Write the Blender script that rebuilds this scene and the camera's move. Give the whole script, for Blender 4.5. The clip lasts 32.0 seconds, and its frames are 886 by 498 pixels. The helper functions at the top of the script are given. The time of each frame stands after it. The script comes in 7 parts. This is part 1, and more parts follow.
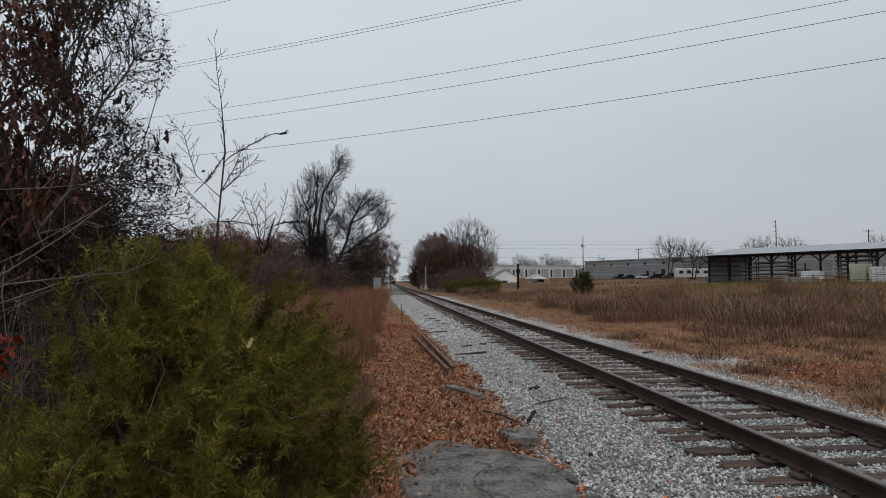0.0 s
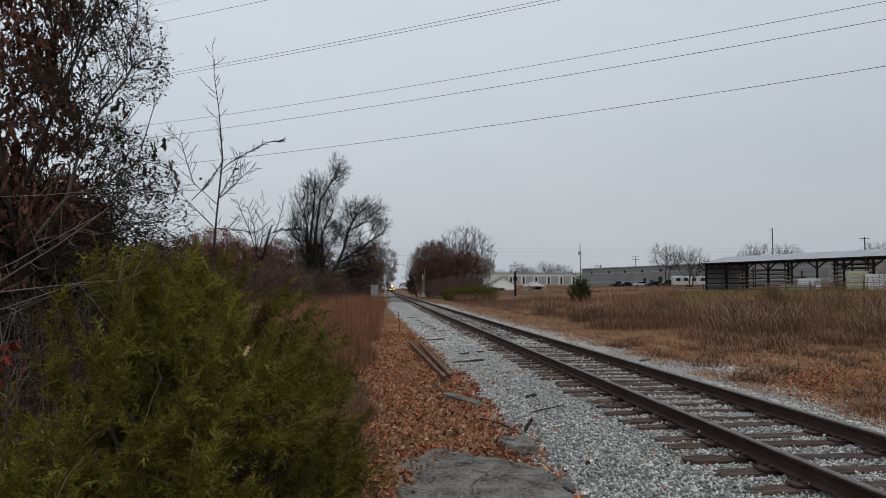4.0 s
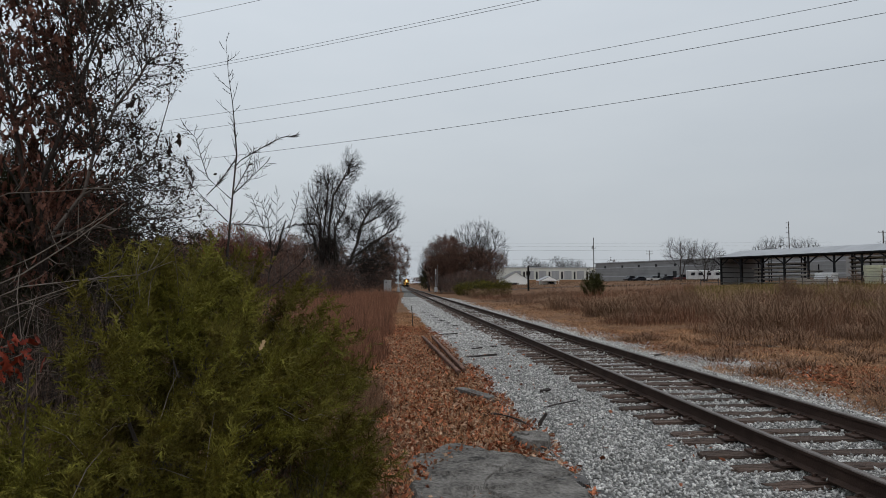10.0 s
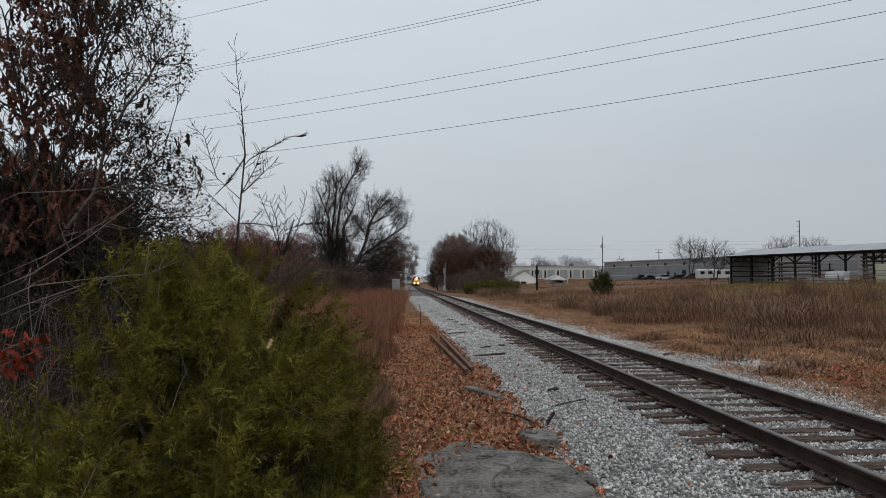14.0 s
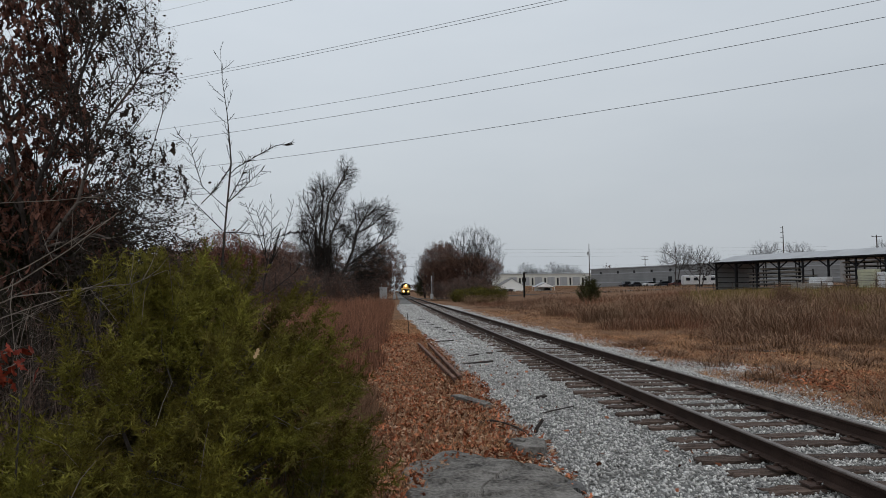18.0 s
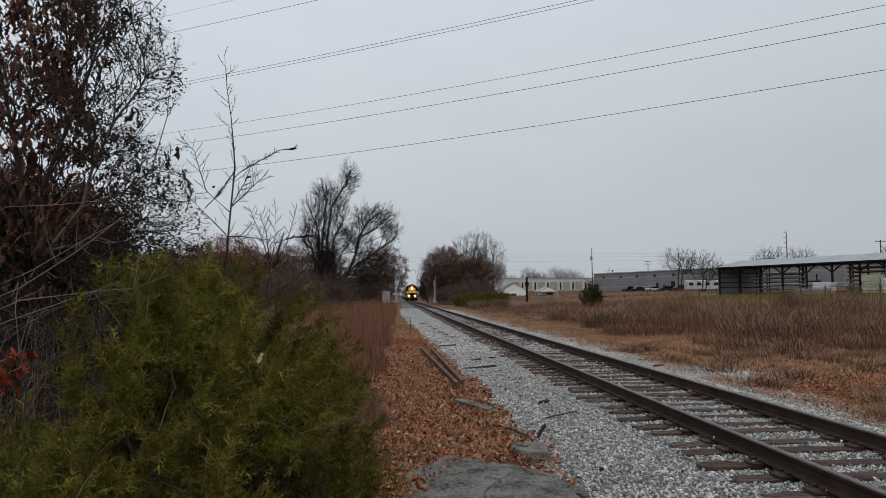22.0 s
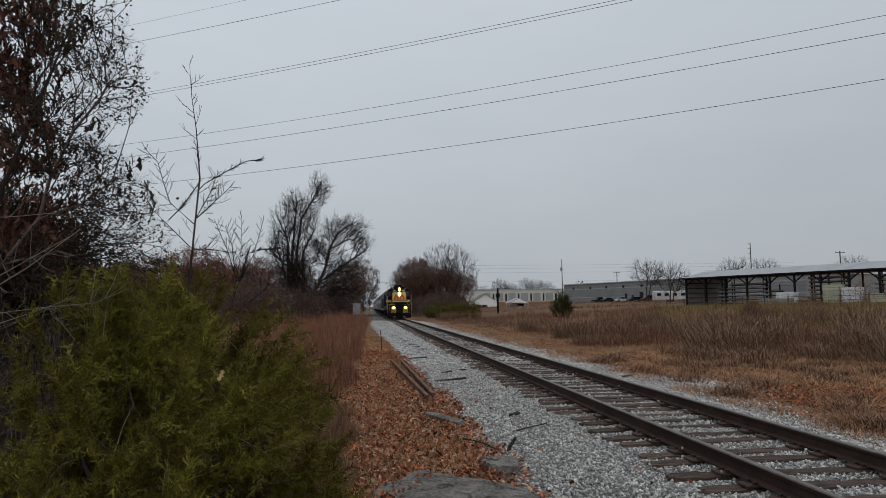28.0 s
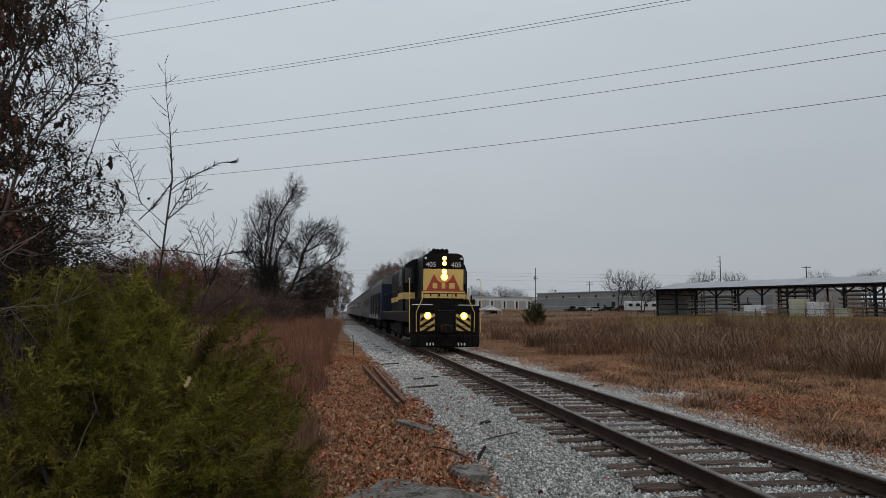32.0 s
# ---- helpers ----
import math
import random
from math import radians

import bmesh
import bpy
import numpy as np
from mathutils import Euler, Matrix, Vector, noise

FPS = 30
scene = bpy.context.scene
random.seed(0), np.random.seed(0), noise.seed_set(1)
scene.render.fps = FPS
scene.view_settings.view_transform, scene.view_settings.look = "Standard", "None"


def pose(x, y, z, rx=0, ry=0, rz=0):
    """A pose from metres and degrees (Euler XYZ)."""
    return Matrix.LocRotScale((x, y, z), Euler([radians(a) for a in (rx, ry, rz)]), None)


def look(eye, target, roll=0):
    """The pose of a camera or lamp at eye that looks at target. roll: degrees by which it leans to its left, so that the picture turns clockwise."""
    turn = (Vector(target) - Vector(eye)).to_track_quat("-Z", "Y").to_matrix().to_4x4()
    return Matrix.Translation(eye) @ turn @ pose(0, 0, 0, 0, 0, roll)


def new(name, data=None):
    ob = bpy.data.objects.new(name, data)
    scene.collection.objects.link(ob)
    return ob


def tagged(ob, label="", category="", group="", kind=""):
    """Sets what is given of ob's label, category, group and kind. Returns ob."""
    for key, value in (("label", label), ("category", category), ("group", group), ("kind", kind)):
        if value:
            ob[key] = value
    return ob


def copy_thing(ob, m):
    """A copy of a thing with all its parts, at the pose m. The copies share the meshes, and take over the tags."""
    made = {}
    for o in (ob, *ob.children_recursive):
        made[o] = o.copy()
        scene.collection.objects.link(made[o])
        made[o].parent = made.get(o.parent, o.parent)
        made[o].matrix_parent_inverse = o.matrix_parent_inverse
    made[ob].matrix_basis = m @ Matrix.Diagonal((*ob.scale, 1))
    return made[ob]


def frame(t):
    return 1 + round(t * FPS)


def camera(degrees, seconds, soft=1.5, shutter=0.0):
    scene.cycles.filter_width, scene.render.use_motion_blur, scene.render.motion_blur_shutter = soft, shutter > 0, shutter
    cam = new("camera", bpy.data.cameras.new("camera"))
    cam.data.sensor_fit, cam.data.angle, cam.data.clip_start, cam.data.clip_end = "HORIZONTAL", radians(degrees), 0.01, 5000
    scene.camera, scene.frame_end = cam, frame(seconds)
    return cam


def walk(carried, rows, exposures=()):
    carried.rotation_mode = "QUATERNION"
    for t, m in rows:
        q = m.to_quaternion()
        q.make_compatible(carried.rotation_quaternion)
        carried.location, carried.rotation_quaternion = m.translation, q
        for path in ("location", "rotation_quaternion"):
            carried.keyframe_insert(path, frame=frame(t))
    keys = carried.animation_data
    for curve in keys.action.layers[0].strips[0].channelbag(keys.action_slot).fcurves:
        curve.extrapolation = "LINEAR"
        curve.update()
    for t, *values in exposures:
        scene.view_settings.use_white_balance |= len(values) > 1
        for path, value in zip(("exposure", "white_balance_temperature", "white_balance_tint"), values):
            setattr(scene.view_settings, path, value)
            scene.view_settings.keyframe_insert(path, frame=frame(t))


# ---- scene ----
cam = camera(68.13, 32.0, soft=0.7)
# seconds, eye x y z, heading and tilt and lean in degrees
ROWS = [
    (0.0, 0.0001, 0.0025, 1.7144, 5.124, 2.852, 0.000),
    (0.5, -0.0010, 0.0062, 1.7164, 5.259, 3.014, -0.198),
    (1.0, -0.0023, 0.0035, 1.7147, 4.954, 3.183, -0.016),
    (1.5, -0.0025, 0.0043, 1.7143, 4.875, 3.178, 0.034),
    (2.0, -0.0026, 0.0008, 1.7143, 5.011, 3.155, 0.184),
    (2.5, 0.0000, -0.0027, 1.7163, 5.220, 3.428, 0.082),
    (3.0, 0.0003, -0.0045, 1.7185, 5.235, 3.518, 0.127),
    (3.5, 0.0019, -0.0037, 1.7176, 5.349, 3.516, 0.050),
    (5.5, -0.0015, -0.0008, 1.7146, 5.332, 3.422, -0.045),
    (6.0, -0.0017, -0.0002, 1.7157, 5.452, 3.498, -0.079),
    (6.5, -0.0006, 0.0024, 1.7158, 5.327, 3.390, -0.159),
    (7.0, -0.0001, 0.0055, 1.7152, 5.250, 3.314, -0.188),
    (7.5, -0.0008, 0.0088, 1.7158, 5.196, 3.245, -0.368),
    (8.0, 0.0003, 0.0090, 1.7131, 5.105, 3.074, -0.357),
    (8.5, -0.0035, 0.0116, 1.7147, 4.937, 2.857, -0.082),
    (9.0, -0.0027, 0.0101, 1.7131, 4.771, 2.906, 0.024),
    (9.5, -0.0065, 0.0126, 1.7132, 4.539, 2.911, 0.103),
    (10.0, -0.0056, 0.0088, 1.7148, 4.235, 3.039, -0.055),
    (10.5, -0.0024, 0.0027, 1.7162, 4.395, 3.238, -0.072),
    (11.0, 0.0011, -0.0018, 1.7175, 4.642, 3.304, -0.200),
    (11.5, 0.0008, 0.0037, 1.7189, 4.448, 3.423, -0.262),
    (12.0, -0.0004, 0.0015, 1.7148, 4.056, 3.609, -0.295),
    (12.5, -0.0012, 0.0006, 1.7146, 3.854, 3.539, -0.295),
    (13.0, -0.0011, 0.0003, 1.7150, 3.919, 3.371, -0.262),
    (13.5, 0.0001, 0.0004, 1.7137, 3.900, 3.107, 0.199),
    (14.0, 0.0026, -0.0005, 1.7151, 3.506, 2.941, -0.058),
    (14.5, 0.0054, 0.0039, 1.7162, 3.578, 3.147, -0.444),
    (16.5, 0.0032, 0.0045, 1.7143, 4.754, 3.007, -0.432),
    (17.0, 0.0040, 0.0029, 1.7138, 4.612, 3.228, -0.618),
    (17.5, 0.0027, 0.0005, 1.7146, 4.697, 3.598, -0.504),
    (18.0, 0.0014, -0.0004, 1.7153, 4.617, 3.640, -0.445),
    (18.5, 0.0010, -0.0019, 1.7148, 4.800, 3.754, -0.155),
    (19.0, 0.0010, -0.0006, 1.7164, 4.997, 3.606, -0.201),
    (19.5, -0.0009, 0.0010, 1.7174, 4.762, 3.559, -0.191),
    (20.0, -0.0027, -0.0021, 1.7160, 4.474, 4.019, -0.267),
    (20.5, 0.0000, -0.0072, 1.7186, 4.519, 4.082, -0.365),
    (21.0, 0.0010, -0.0127, 1.7192, 4.643, 4.228, -0.332),
    (21.5, 0.0004, -0.0095, 1.7197, 4.570, 4.079, -0.341),
    (22.0, -0.0016, -0.0082, 1.7192, 4.383, 4.011, -0.288),
    (22.5, -0.0034, -0.0057, 1.7159, 4.289, 3.665, -0.208),
    (23.0, -0.0057, -0.0054, 1.7175, 4.248, 3.832, -0.032),
    (23.5, -0.0086, -0.0050, 1.7149, 4.082, 3.746, 0.176),
    (24.0, -0.0067, 0.0032, 1.7171, 4.167, 3.624, -0.079),
    (24.5, -0.0023, -0.0018, 1.7188, 4.213, 4.334, -0.209),
    (25.0, 0.0002, -0.0014, 1.7206, 3.717, 4.574, -0.383),
    (25.5, 0.0107, 0.0101, 1.7288, 5.482, 5.192, -0.784),
    (27.5, 0.0250, 0.0298, 1.7328, 6.615, 5.007, -0.886),
    (28.0, 0.0210, 0.0324, 1.7308, 6.920, 4.998, -0.600),
    (28.5, 0.0244, 0.0342, 1.7317, 7.255, 4.848, -1.055),
    (29.0, 0.0191, 0.0343, 1.7357, 6.753, 4.970, -0.540),
    (29.5, 0.0145, 0.0365, 1.7361, 6.559, 4.960, -0.137),
    (30.0, 0.0192, 0.0338, 1.7411, 7.072, 5.575, -0.067),
    (30.5, 0.0217, 0.0321, 1.7439, 7.768, 5.702, 0.211),
    (31.0, 0.0227, 0.0322, 1.7438, 8.357, 5.644, 0.440),
    (31.5, 0.0242, 0.0339, 1.7435, 8.840, 5.502, 0.482),
    (32.0, 0.0250, 0.0354, 1.7465, 9.124, 5.533, 0.565),
]


def eye_pose(x, y, z, heading, tilt, lean):
    h, v = radians(heading), radians(tilt)
    ahead = Vector((math.sin(h) * math.cos(v), math.cos(h) * math.cos(v), math.sin(v)))
    return look((x, y, z), Vector((x, y, z)) + 100 * ahead, lean)


walk(cam, [(r[0], eye_pose(*r[1:])) for r in ROWS],
     exposures=[(0, 0.0), (23, 0.0), (25, -0.05), (28, -0.17), (32, -0.19)])

# ---- light: a closed overcast sky ----
world = bpy.data.worlds.new("overcast_sky")
scene.world = world
world.use_nodes = True
wn, wl = world.node_tree.nodes, world.node_tree.links
wn.clear()
sky = wn.new("ShaderNodeTexSky")
sky.sky_type, sky.sun_disc = "NISHITA", False
sky.sun_elevation, sky.sun_rotation = radians(32), radians(150)
sky.air_density, sky.dust_density = 1.6, 4.0
sky_level = wn.new("ShaderNodeMix")
sky_level.data_type, sky_level.blend_type = "RGBA", "MULTIPLY"
sky_level.inputs[0].default_value = 1.0
sky_level.inputs[7].default_value = (0.1, 0.1, 0.1, 1)
wl.new(sky.outputs[0], sky_level.inputs[6])
coord = wn.new("ShaderNodeTexCoord")
stretch = wn.new("ShaderNodeMapping")
stretch.inputs[3].default_value = (1.4, 1.4, 5.0)
cloud = wn.new("ShaderNodeTexNoise")
cloud.inputs["Scale"].default_value, cloud.inputs["Detail"].default_value = 1.6, 5
cloud_ramp = wn.new("ShaderNodeValToRGB")
cloud_ramp.color_ramp.elements[0].position, cloud_ramp.color_ramp.elements[1].position = 0.3, 0.75
cloud_ramp.color_ramp.elements[0].color = (0.580, 0.632, 0.690, 1)
cloud_ramp.color_ramp.elements[1].color = (0.640, 0.690, 0.742, 1)
veil = wn.new("ShaderNodeMix")
veil.data_type = "RGBA"
veil.inputs[0].default_value = 0.92
wback = wn.new("ShaderNodeBackground")
wback.inputs[1].default_value = 1.0
wout = wn.new("ShaderNodeOutputWorld")
wl.new(coord.outputs["Generated"], stretch.inputs[0])
wl.new(stretch.outputs[0], cloud.inputs["Vector"])
wl.new(cloud.outputs[0], cloud_ramp.inputs[0])
rise = wn.new("ShaderNodeSeparateXYZ")
wl.new(coord.outputs["Generated"], rise.inputs[0])
bow = wn.new("ShaderNodeMath")
bow.operation = "MULTIPLY_ADD"
bow.inputs[1].default_value, bow.inputs[2].default_value = 0.25, 0.52
level = wn.new("ShaderNodeMath")
level.operation = "MULTIPLY_ADD"
level.inputs[2].default_value = 0.83
side = wn.new("ShaderNodeMath")
side.operation = "MULTIPLY_ADD"
side.inputs[1].default_value = -0.10
wl.new(rise.outputs[2], bow.inputs[0])
wl.new(rise.outputs[2], level.inputs[0])
wl.new(bow.outputs[0], level.inputs[1])
wl.new(rise.outputs[0], side.inputs[0])
wl.new(level.outputs[0], side.inputs[2])
wl.new(side.outputs[0], wback.inputs[1])
wl.new(sky_level.outputs[2], veil.inputs[6])
wl.new(cloud_ramp.outputs[0], veil.inputs[7])
wl.new(veil.outputs[2], wback.inputs[0])
wl.new(wback.outputs[0], wout.inputs[0])

sun = new("sun", bpy.data.lights.new("sun", "SUN"))
sun.data.energy, sun.data.angle, sun.data.color = 0.4, radians(40), (1.0, 0.97, 0.93)
sun.matrix_world = look((0, 0, 50), (-12, 22, 0))

# ---- materials ----


def mat(name, a, b=None, s1=2.0, s2=30.0, rough=0.85, bump=0.2, metal=0.0, vary=0.0, island=0.0,
        stretch=(1, 1, 1), emit=0.0, grime=None, spec=0.3):
    """A surface that wanders between the colours a and b at two scales, with fine relief."""
    m = bpy.data.materials.new(name)
    m.use_nodes = True
    n, l = m.node_tree.nodes, m.node_tree.links
    p = n["Principled BSDF"]
    p.inputs["Roughness"].default_value, p.inputs["Metallic"].default_value = rough, metal
    p.inputs["Specular IOR Level"].default_value = spec
    b = b or tuple(c * 0.7 for c in a)
    tc, mp = n.new("ShaderNodeTexCoord"), n.new("ShaderNodeMapping")
    mp.inputs[3].default_value = stretch
    l.new(tc.outputs["Object"], mp.inputs[0])
    n1, n2 = n.new("ShaderNodeTexNoise"), n.new("ShaderNodeTexNoise")
    n1.inputs["Scale"].default_value, n2.inputs["Scale"].default_value = s1, s2
    n1.inputs["Detail"].default_value, n2.inputs["Detail"].default_value = 4, 6
    for q in (n1, n2):
        l.new(mp.outputs[0], q.inputs["Vector"])
    add = n.new("ShaderNodeMath")
    add.operation = "MULTIPLY_ADD"
    add.inputs[1].default_value = 0.55
    half = n.new("ShaderNodeMath")
    half.operation = "MULTIPLY"
    half.inputs[1].default_value = 0.45
    l.new(n2.outputs[0], half.inputs[0])
    l.new(n1.outputs[0], add.inputs[0])
    l.new(half.outputs[0], add.inputs[2])
    ramp = n.new("ShaderNodeValToRGB")
    ramp.color_ramp.elements[0].position, ramp.color_ramp.elements[1].position = 0.36, 0.64
    ramp.color_ramp.elements[0].color, ramp.color_ramp.elements[1].color = (*b, 1), (*a, 1)
    if grime:
        e = ramp.color_ramp.elements.new(0.45)
        e.color = (*grime, 1)
    l.new(add.outputs[0], ramp.inputs[0])
    colour = ramp.outputs[0]
    for amount, node, out in ((vary, "ShaderNodeObjectInfo", "Random"), (island, "ShaderNodeNewGeometry", "Random Per Island")):
        if amount:
            src, mr, hsv = n.new(node), n.new("ShaderNodeMapRange"), n.new("ShaderNodeHueSaturation")
            mr.inputs[3].default_value, mr.inputs[4].default_value = 1 - amount, 1 + amount
            l.new(src.outputs[out], mr.inputs[0])
            l.new(mr.outputs[0], hsv.inputs["Value"])
            l.new(colour, hsv.inputs["Color"])
            colour = hsv.outputs[0]
    l.new(colour, p.inputs["Base Color"])
    if bump:
        bp = n.new("ShaderNodeBump")
        bp.inputs["Strength"].default_value, bp.inputs["Distance"].default_value = bump, 0.02
        l.new(n2.outputs[0], bp.inputs["Height"])
        l.new(bp.outputs[0], p.inputs["Normal"])
    if emit:
        p.inputs["Emission Color"].default_value = (*a, 1)
        p.inputs["Emission Strength"].default_value = emit
    return m


GROUND = mat("dry_grass_soil", (0.22, 0.122, 0.068), (0.085, 0.047, 0.029), 1.4, 16, 0.95, 0.9, spec=0.06)
# limestone bed, its dark tone painted in as shade in the gaps between stones
BALLAST = mat("limestone_with_gap_shade", (0.21, 0.203, 0.192), (0.022, 0.021, 0.019), 14, 34, 0.9, 1.0)
STONE = mat("ballast_stone", (0.57, 0.552, 0.527), (0.245, 0.236, 0.222), 9, 60, 0.9, 0.3, island=0.55, spec=0.12)
TIE = mat("weathered_tie", (0.150, 0.102, 0.080), (0.026, 0.018, 0.0145), 4, 22, 0.9, 1.0, vary=0.28, stretch=(0.6, 9, 6))
RAIL_RUST = mat("rusted_rail", (0.056, 0.035, 0.027), (0.026, 0.0165, 0.0135), 3, 60, 0.9, 0.3, spec=0.12)
RAIL_HEAD = mat("worn_rail_head", (0.16, 0.135, 0.12), (0.075, 0.058, 0.048), 5, 50, 0.5, 0.05, metal=0.4)
PLATE = mat("rusted_plate", (0.080, 0.046, 0.033), (0.04, 0.024, 0.019), 8, 60, 0.8, 0.3, vary=0.2)
ROCK = mat("grey_concrete_rock", (0.225, 0.208, 0.19), (0.038, 0.035, 0.032), 3.4, 26, 0.95, 1.0, grime=(0.105, 0.096, 0.087), spec=0.1)
LEAF_BROWN = mat("dry_oak_leaf", (0.165, 0.076, 0.054), (0.085, 0.040, 0.030), 4, 40, 0.7, 0.1, island=0.5, spec=0.06)
LITTER = mat("fallen_leaf", (0.46, 0.168, 0.084), (0.130, 0.042, 0.025), 1.6, 40, 0.75, 0.1, island=0.8, spec=0.06)
LITTER_PALE = mat("bleached_leaf", (0.52, 0.35, 0.24), (0.25, 0.15, 0.095), 3, 40, 0.8, 0.1, island=0.35, spec=0.06)
SEDGE = mat("broom_sedge", (0.285, 0.145, 0.088), (0.120, 0.056, 0.040), 0.9, 14, 0.9, 0, island=0.55, spec=0.06)
WEED = mat("dead_weed", (0.27, 0.162, 0.100), (0.115, 0.066, 0.044), 0.25, 10, 0.9, 0, island=0.45, spec=0.06)
STRAW = mat("mown_straw", (0.52, 0.295, 0.160), (0.165, 0.083, 0.048), 0.8, 12, 0.9, 0, island=0.8, spec=0.06)
BARK = mat("grey_bark", (0.075, 0.064, 0.058), (0.040, 0.034, 0.031), 3, 30, 0.95, 0.6, spec=0.06)
TWIG = mat("bare_twig", (0.044, 0.037, 0.034), (0.026, 0.022, 0.020), 2, 30, 0.95, 0, spec=0.06)
PALE_TWIG = mat("pale_dead_branch", (0.24, 0.205, 0.175), (0.13, 0.11, 0.095), 4, 40, 0.95, 0.3, spec=0.06)
JUNIPER = mat("juniper_foliage", (0.170, 0.160, 0.028), (0.060, 0.043, 0.012), 1.6, 9, 0.75, 0, island=0.4, spec=0.06)
JUNIPER_DARK = mat("dark_evergreen", (0.048, 0.048, 0.025), (0.024, 0.025, 0.015), 1.2, 25, 0.8, 0, island=0.5, spec=0.06)
WIRE = mat("power_wire", (0.03, 0.032, 0.038), None, 2, 10, 0.6, 0)

# ---- mesh tools ----


class Geo:
    """Collects corners and faces for one mesh."""

    def __init__(self):
        self.v, self.f = [], []

    def add(self, verts, faces):
        k = len(self.v)
        self.v.extend(verts)
        self.f.extend([tuple(i + k for i in q) for q in faces])
        return self

    def box(self, x0, x1, y0, y1, z0, z1, r=0.0, m=None):
        """A box whose edges are chamfered by r."""
        c, h = ((x0 + x1) / 2, (y0 + y1) / 2, (z0 + z1) / 2), (abs(x1 - x0) / 2, abs(y1 - y0) / 2, abs(z1 - z0) / 2)
        r = min(r, 0.45 * min(h) * 2)
        signs = [(a, b, d) for a in (-1, 1) for b in (-1, 1) for d in (-1, 1)]
        if r <= 0:
            vs = [tuple(c[i] + s[i] * h[i] for i in range(3)) for s in signs]
            fs = [(0, 1, 3, 2), (4, 6, 7, 5), (0, 4, 5, 1), (2, 3, 7, 6), (0, 2, 6, 4), (1, 5, 7, 3)]
        else:
            vs, at = [], {}
            for s in signs:
                for ax in range(3):
                    at[s, ax] = len(vs)
                    vs.append(tuple(c[i] + s[i] * (h[i] if i == ax else h[i] - r) for i in range(3)))
            fs = []
            for ax in range(3):
                o = [i for i in range(3) if i != ax]
                for sg in (-1, 1):
                    q = []
                    for a, b in ((-1, -1), (1, -1), (1, 1), (-1, 1)):
                        s = [0, 0, 0]
                        s[ax], s[o[0]], s[o[1]] = sg, a, b
                        q.append(at[tuple(s), ax])
                    fs.append(tuple(q if (sg > 0) == (ax != 1) else q[::-1]))
                for a in (-1, 1):
                    for b in (-1, 1):
                        s, t = [0, 0, 0], [0, 0, 0]
                        s[ax], t[ax], s[o[0]], t[o[0]], s[o[1]], t[o[1]] = -1, 1, a, a, b, b
                        s, t = tuple(s), tuple(t)
                        fs.append((at[s, o[0]], at[t, o[0]], at[t, o[1]], at[s, o[1]]))
            fs.extend((at[s, 0], at[s, 1], at[s, 2]) for s in signs)
        if m is not None:
            vs = [tuple(m @ Vector(q)) for q in vs]
        return self.add(vs, fs)

    def tube(self, pts, radii, n=5, cap=True):
        vs, fs = [], []
        for i, p in enumerate(pts):
            d = (pts[min(i + 1, len(pts) - 1)] - pts[max(i - 1, 0)]).normalized()
            u = d.orthogonal().normalized() if abs(d.z) < 0.999 else Vector((1, 0, 0))
            w = d.cross(u)
            for k in range(n):
                a = 2 * math.pi * k / n
                vs.append(tuple(p + radii[i] * (math.cos(a) * u + math.sin(a) * w)))
        for i in range(len(pts) - 1):
            for k in range(n):
                fs.append((i * n + k, i * n + (k + 1) % n, (i + 1) * n + (k + 1) % n, (i + 1) * n + k))
        if cap:
            fs += [tuple(range(n))[::-1], tuple(range((len(pts) - 1) * n, len(pts) * n))]
        return self.add(vs, fs)

    def rod(self, a, b, r, n=8, r2=None):
        return self.tube([Vector(a), Vector(b)], [r, r if r2 is None else r2], n)

    def prism(self, outline, axis, a, b):
        """A closed outline (pairs) drawn out along an axis from a to b."""
        def lay(p, t):
            return {"x": (t, p[0], p[1]), "y": (p[0], t, p[1]), "z": (p[0], p[1], t)}[axis]
        n = len(outline)
        vs = [lay(p, a) for p in outline] + [lay(p, b) for p in outline]
        fs = [(i, (i + 1) % n, n + (i + 1) % n, n + i) for i in range(n)] + [tuple(range(n))[::-1], tuple(range(n, 2 * n))]
        return self.add(vs, fs)

    def mesh(self, name, material, smooth=False):
        me = bpy.data.meshes.new(name)
        me.from_pydata(self.v, [], self.f)
        me.materials.append(material)
        bm = bmesh.new()
        bm.from_mesh(me)
        bmesh.ops.recalc_face_normals(bm, faces=bm.faces)
        bm.to_mesh(me)
        bm.free()
        if smooth:
            me.polygons.foreach_set("use_smooth", [True] * len(me.polygons))
        return me

    def ob(self, name, material, parent=None, label="", smooth=False, **tags):
        o = new(name, self.mesh(name, material, smooth))
        o.parent = parent
        return tagged(o, label, **tags)


def soup(name, verts, faces, material, parent=None, label="", **tags):
    """One mesh out of arrays: many alike small pieces."""
    me = bpy.data.meshes.new(name)
    faces = np.asarray(faces)
    n, k = faces.shape
    me.vertices.add(len(verts))
    me.vertices.foreach_set("co", np.asarray(verts, np.float32).ravel())
    me.loops.add(n * k)
    me.loops.foreach_set("vertex_index", faces.astype(np.int32).ravel())
    me.polygons.add(n)
    me.polygons.foreach_set("loop_start", np.arange(0, n * k, k, dtype=np.int32))
    me.update(calc_edges=True)
    me.materials.append(material)
    o = new(name, me)
    o.parent = parent
    return tagged(o, label, **tags)


def thing(name, m, label, category, group="", kind=""):
    e = new(name)
    e.matrix_world = m
    e.empty_display_size = 0.2
    return tagged(e, label, category, group, kind)


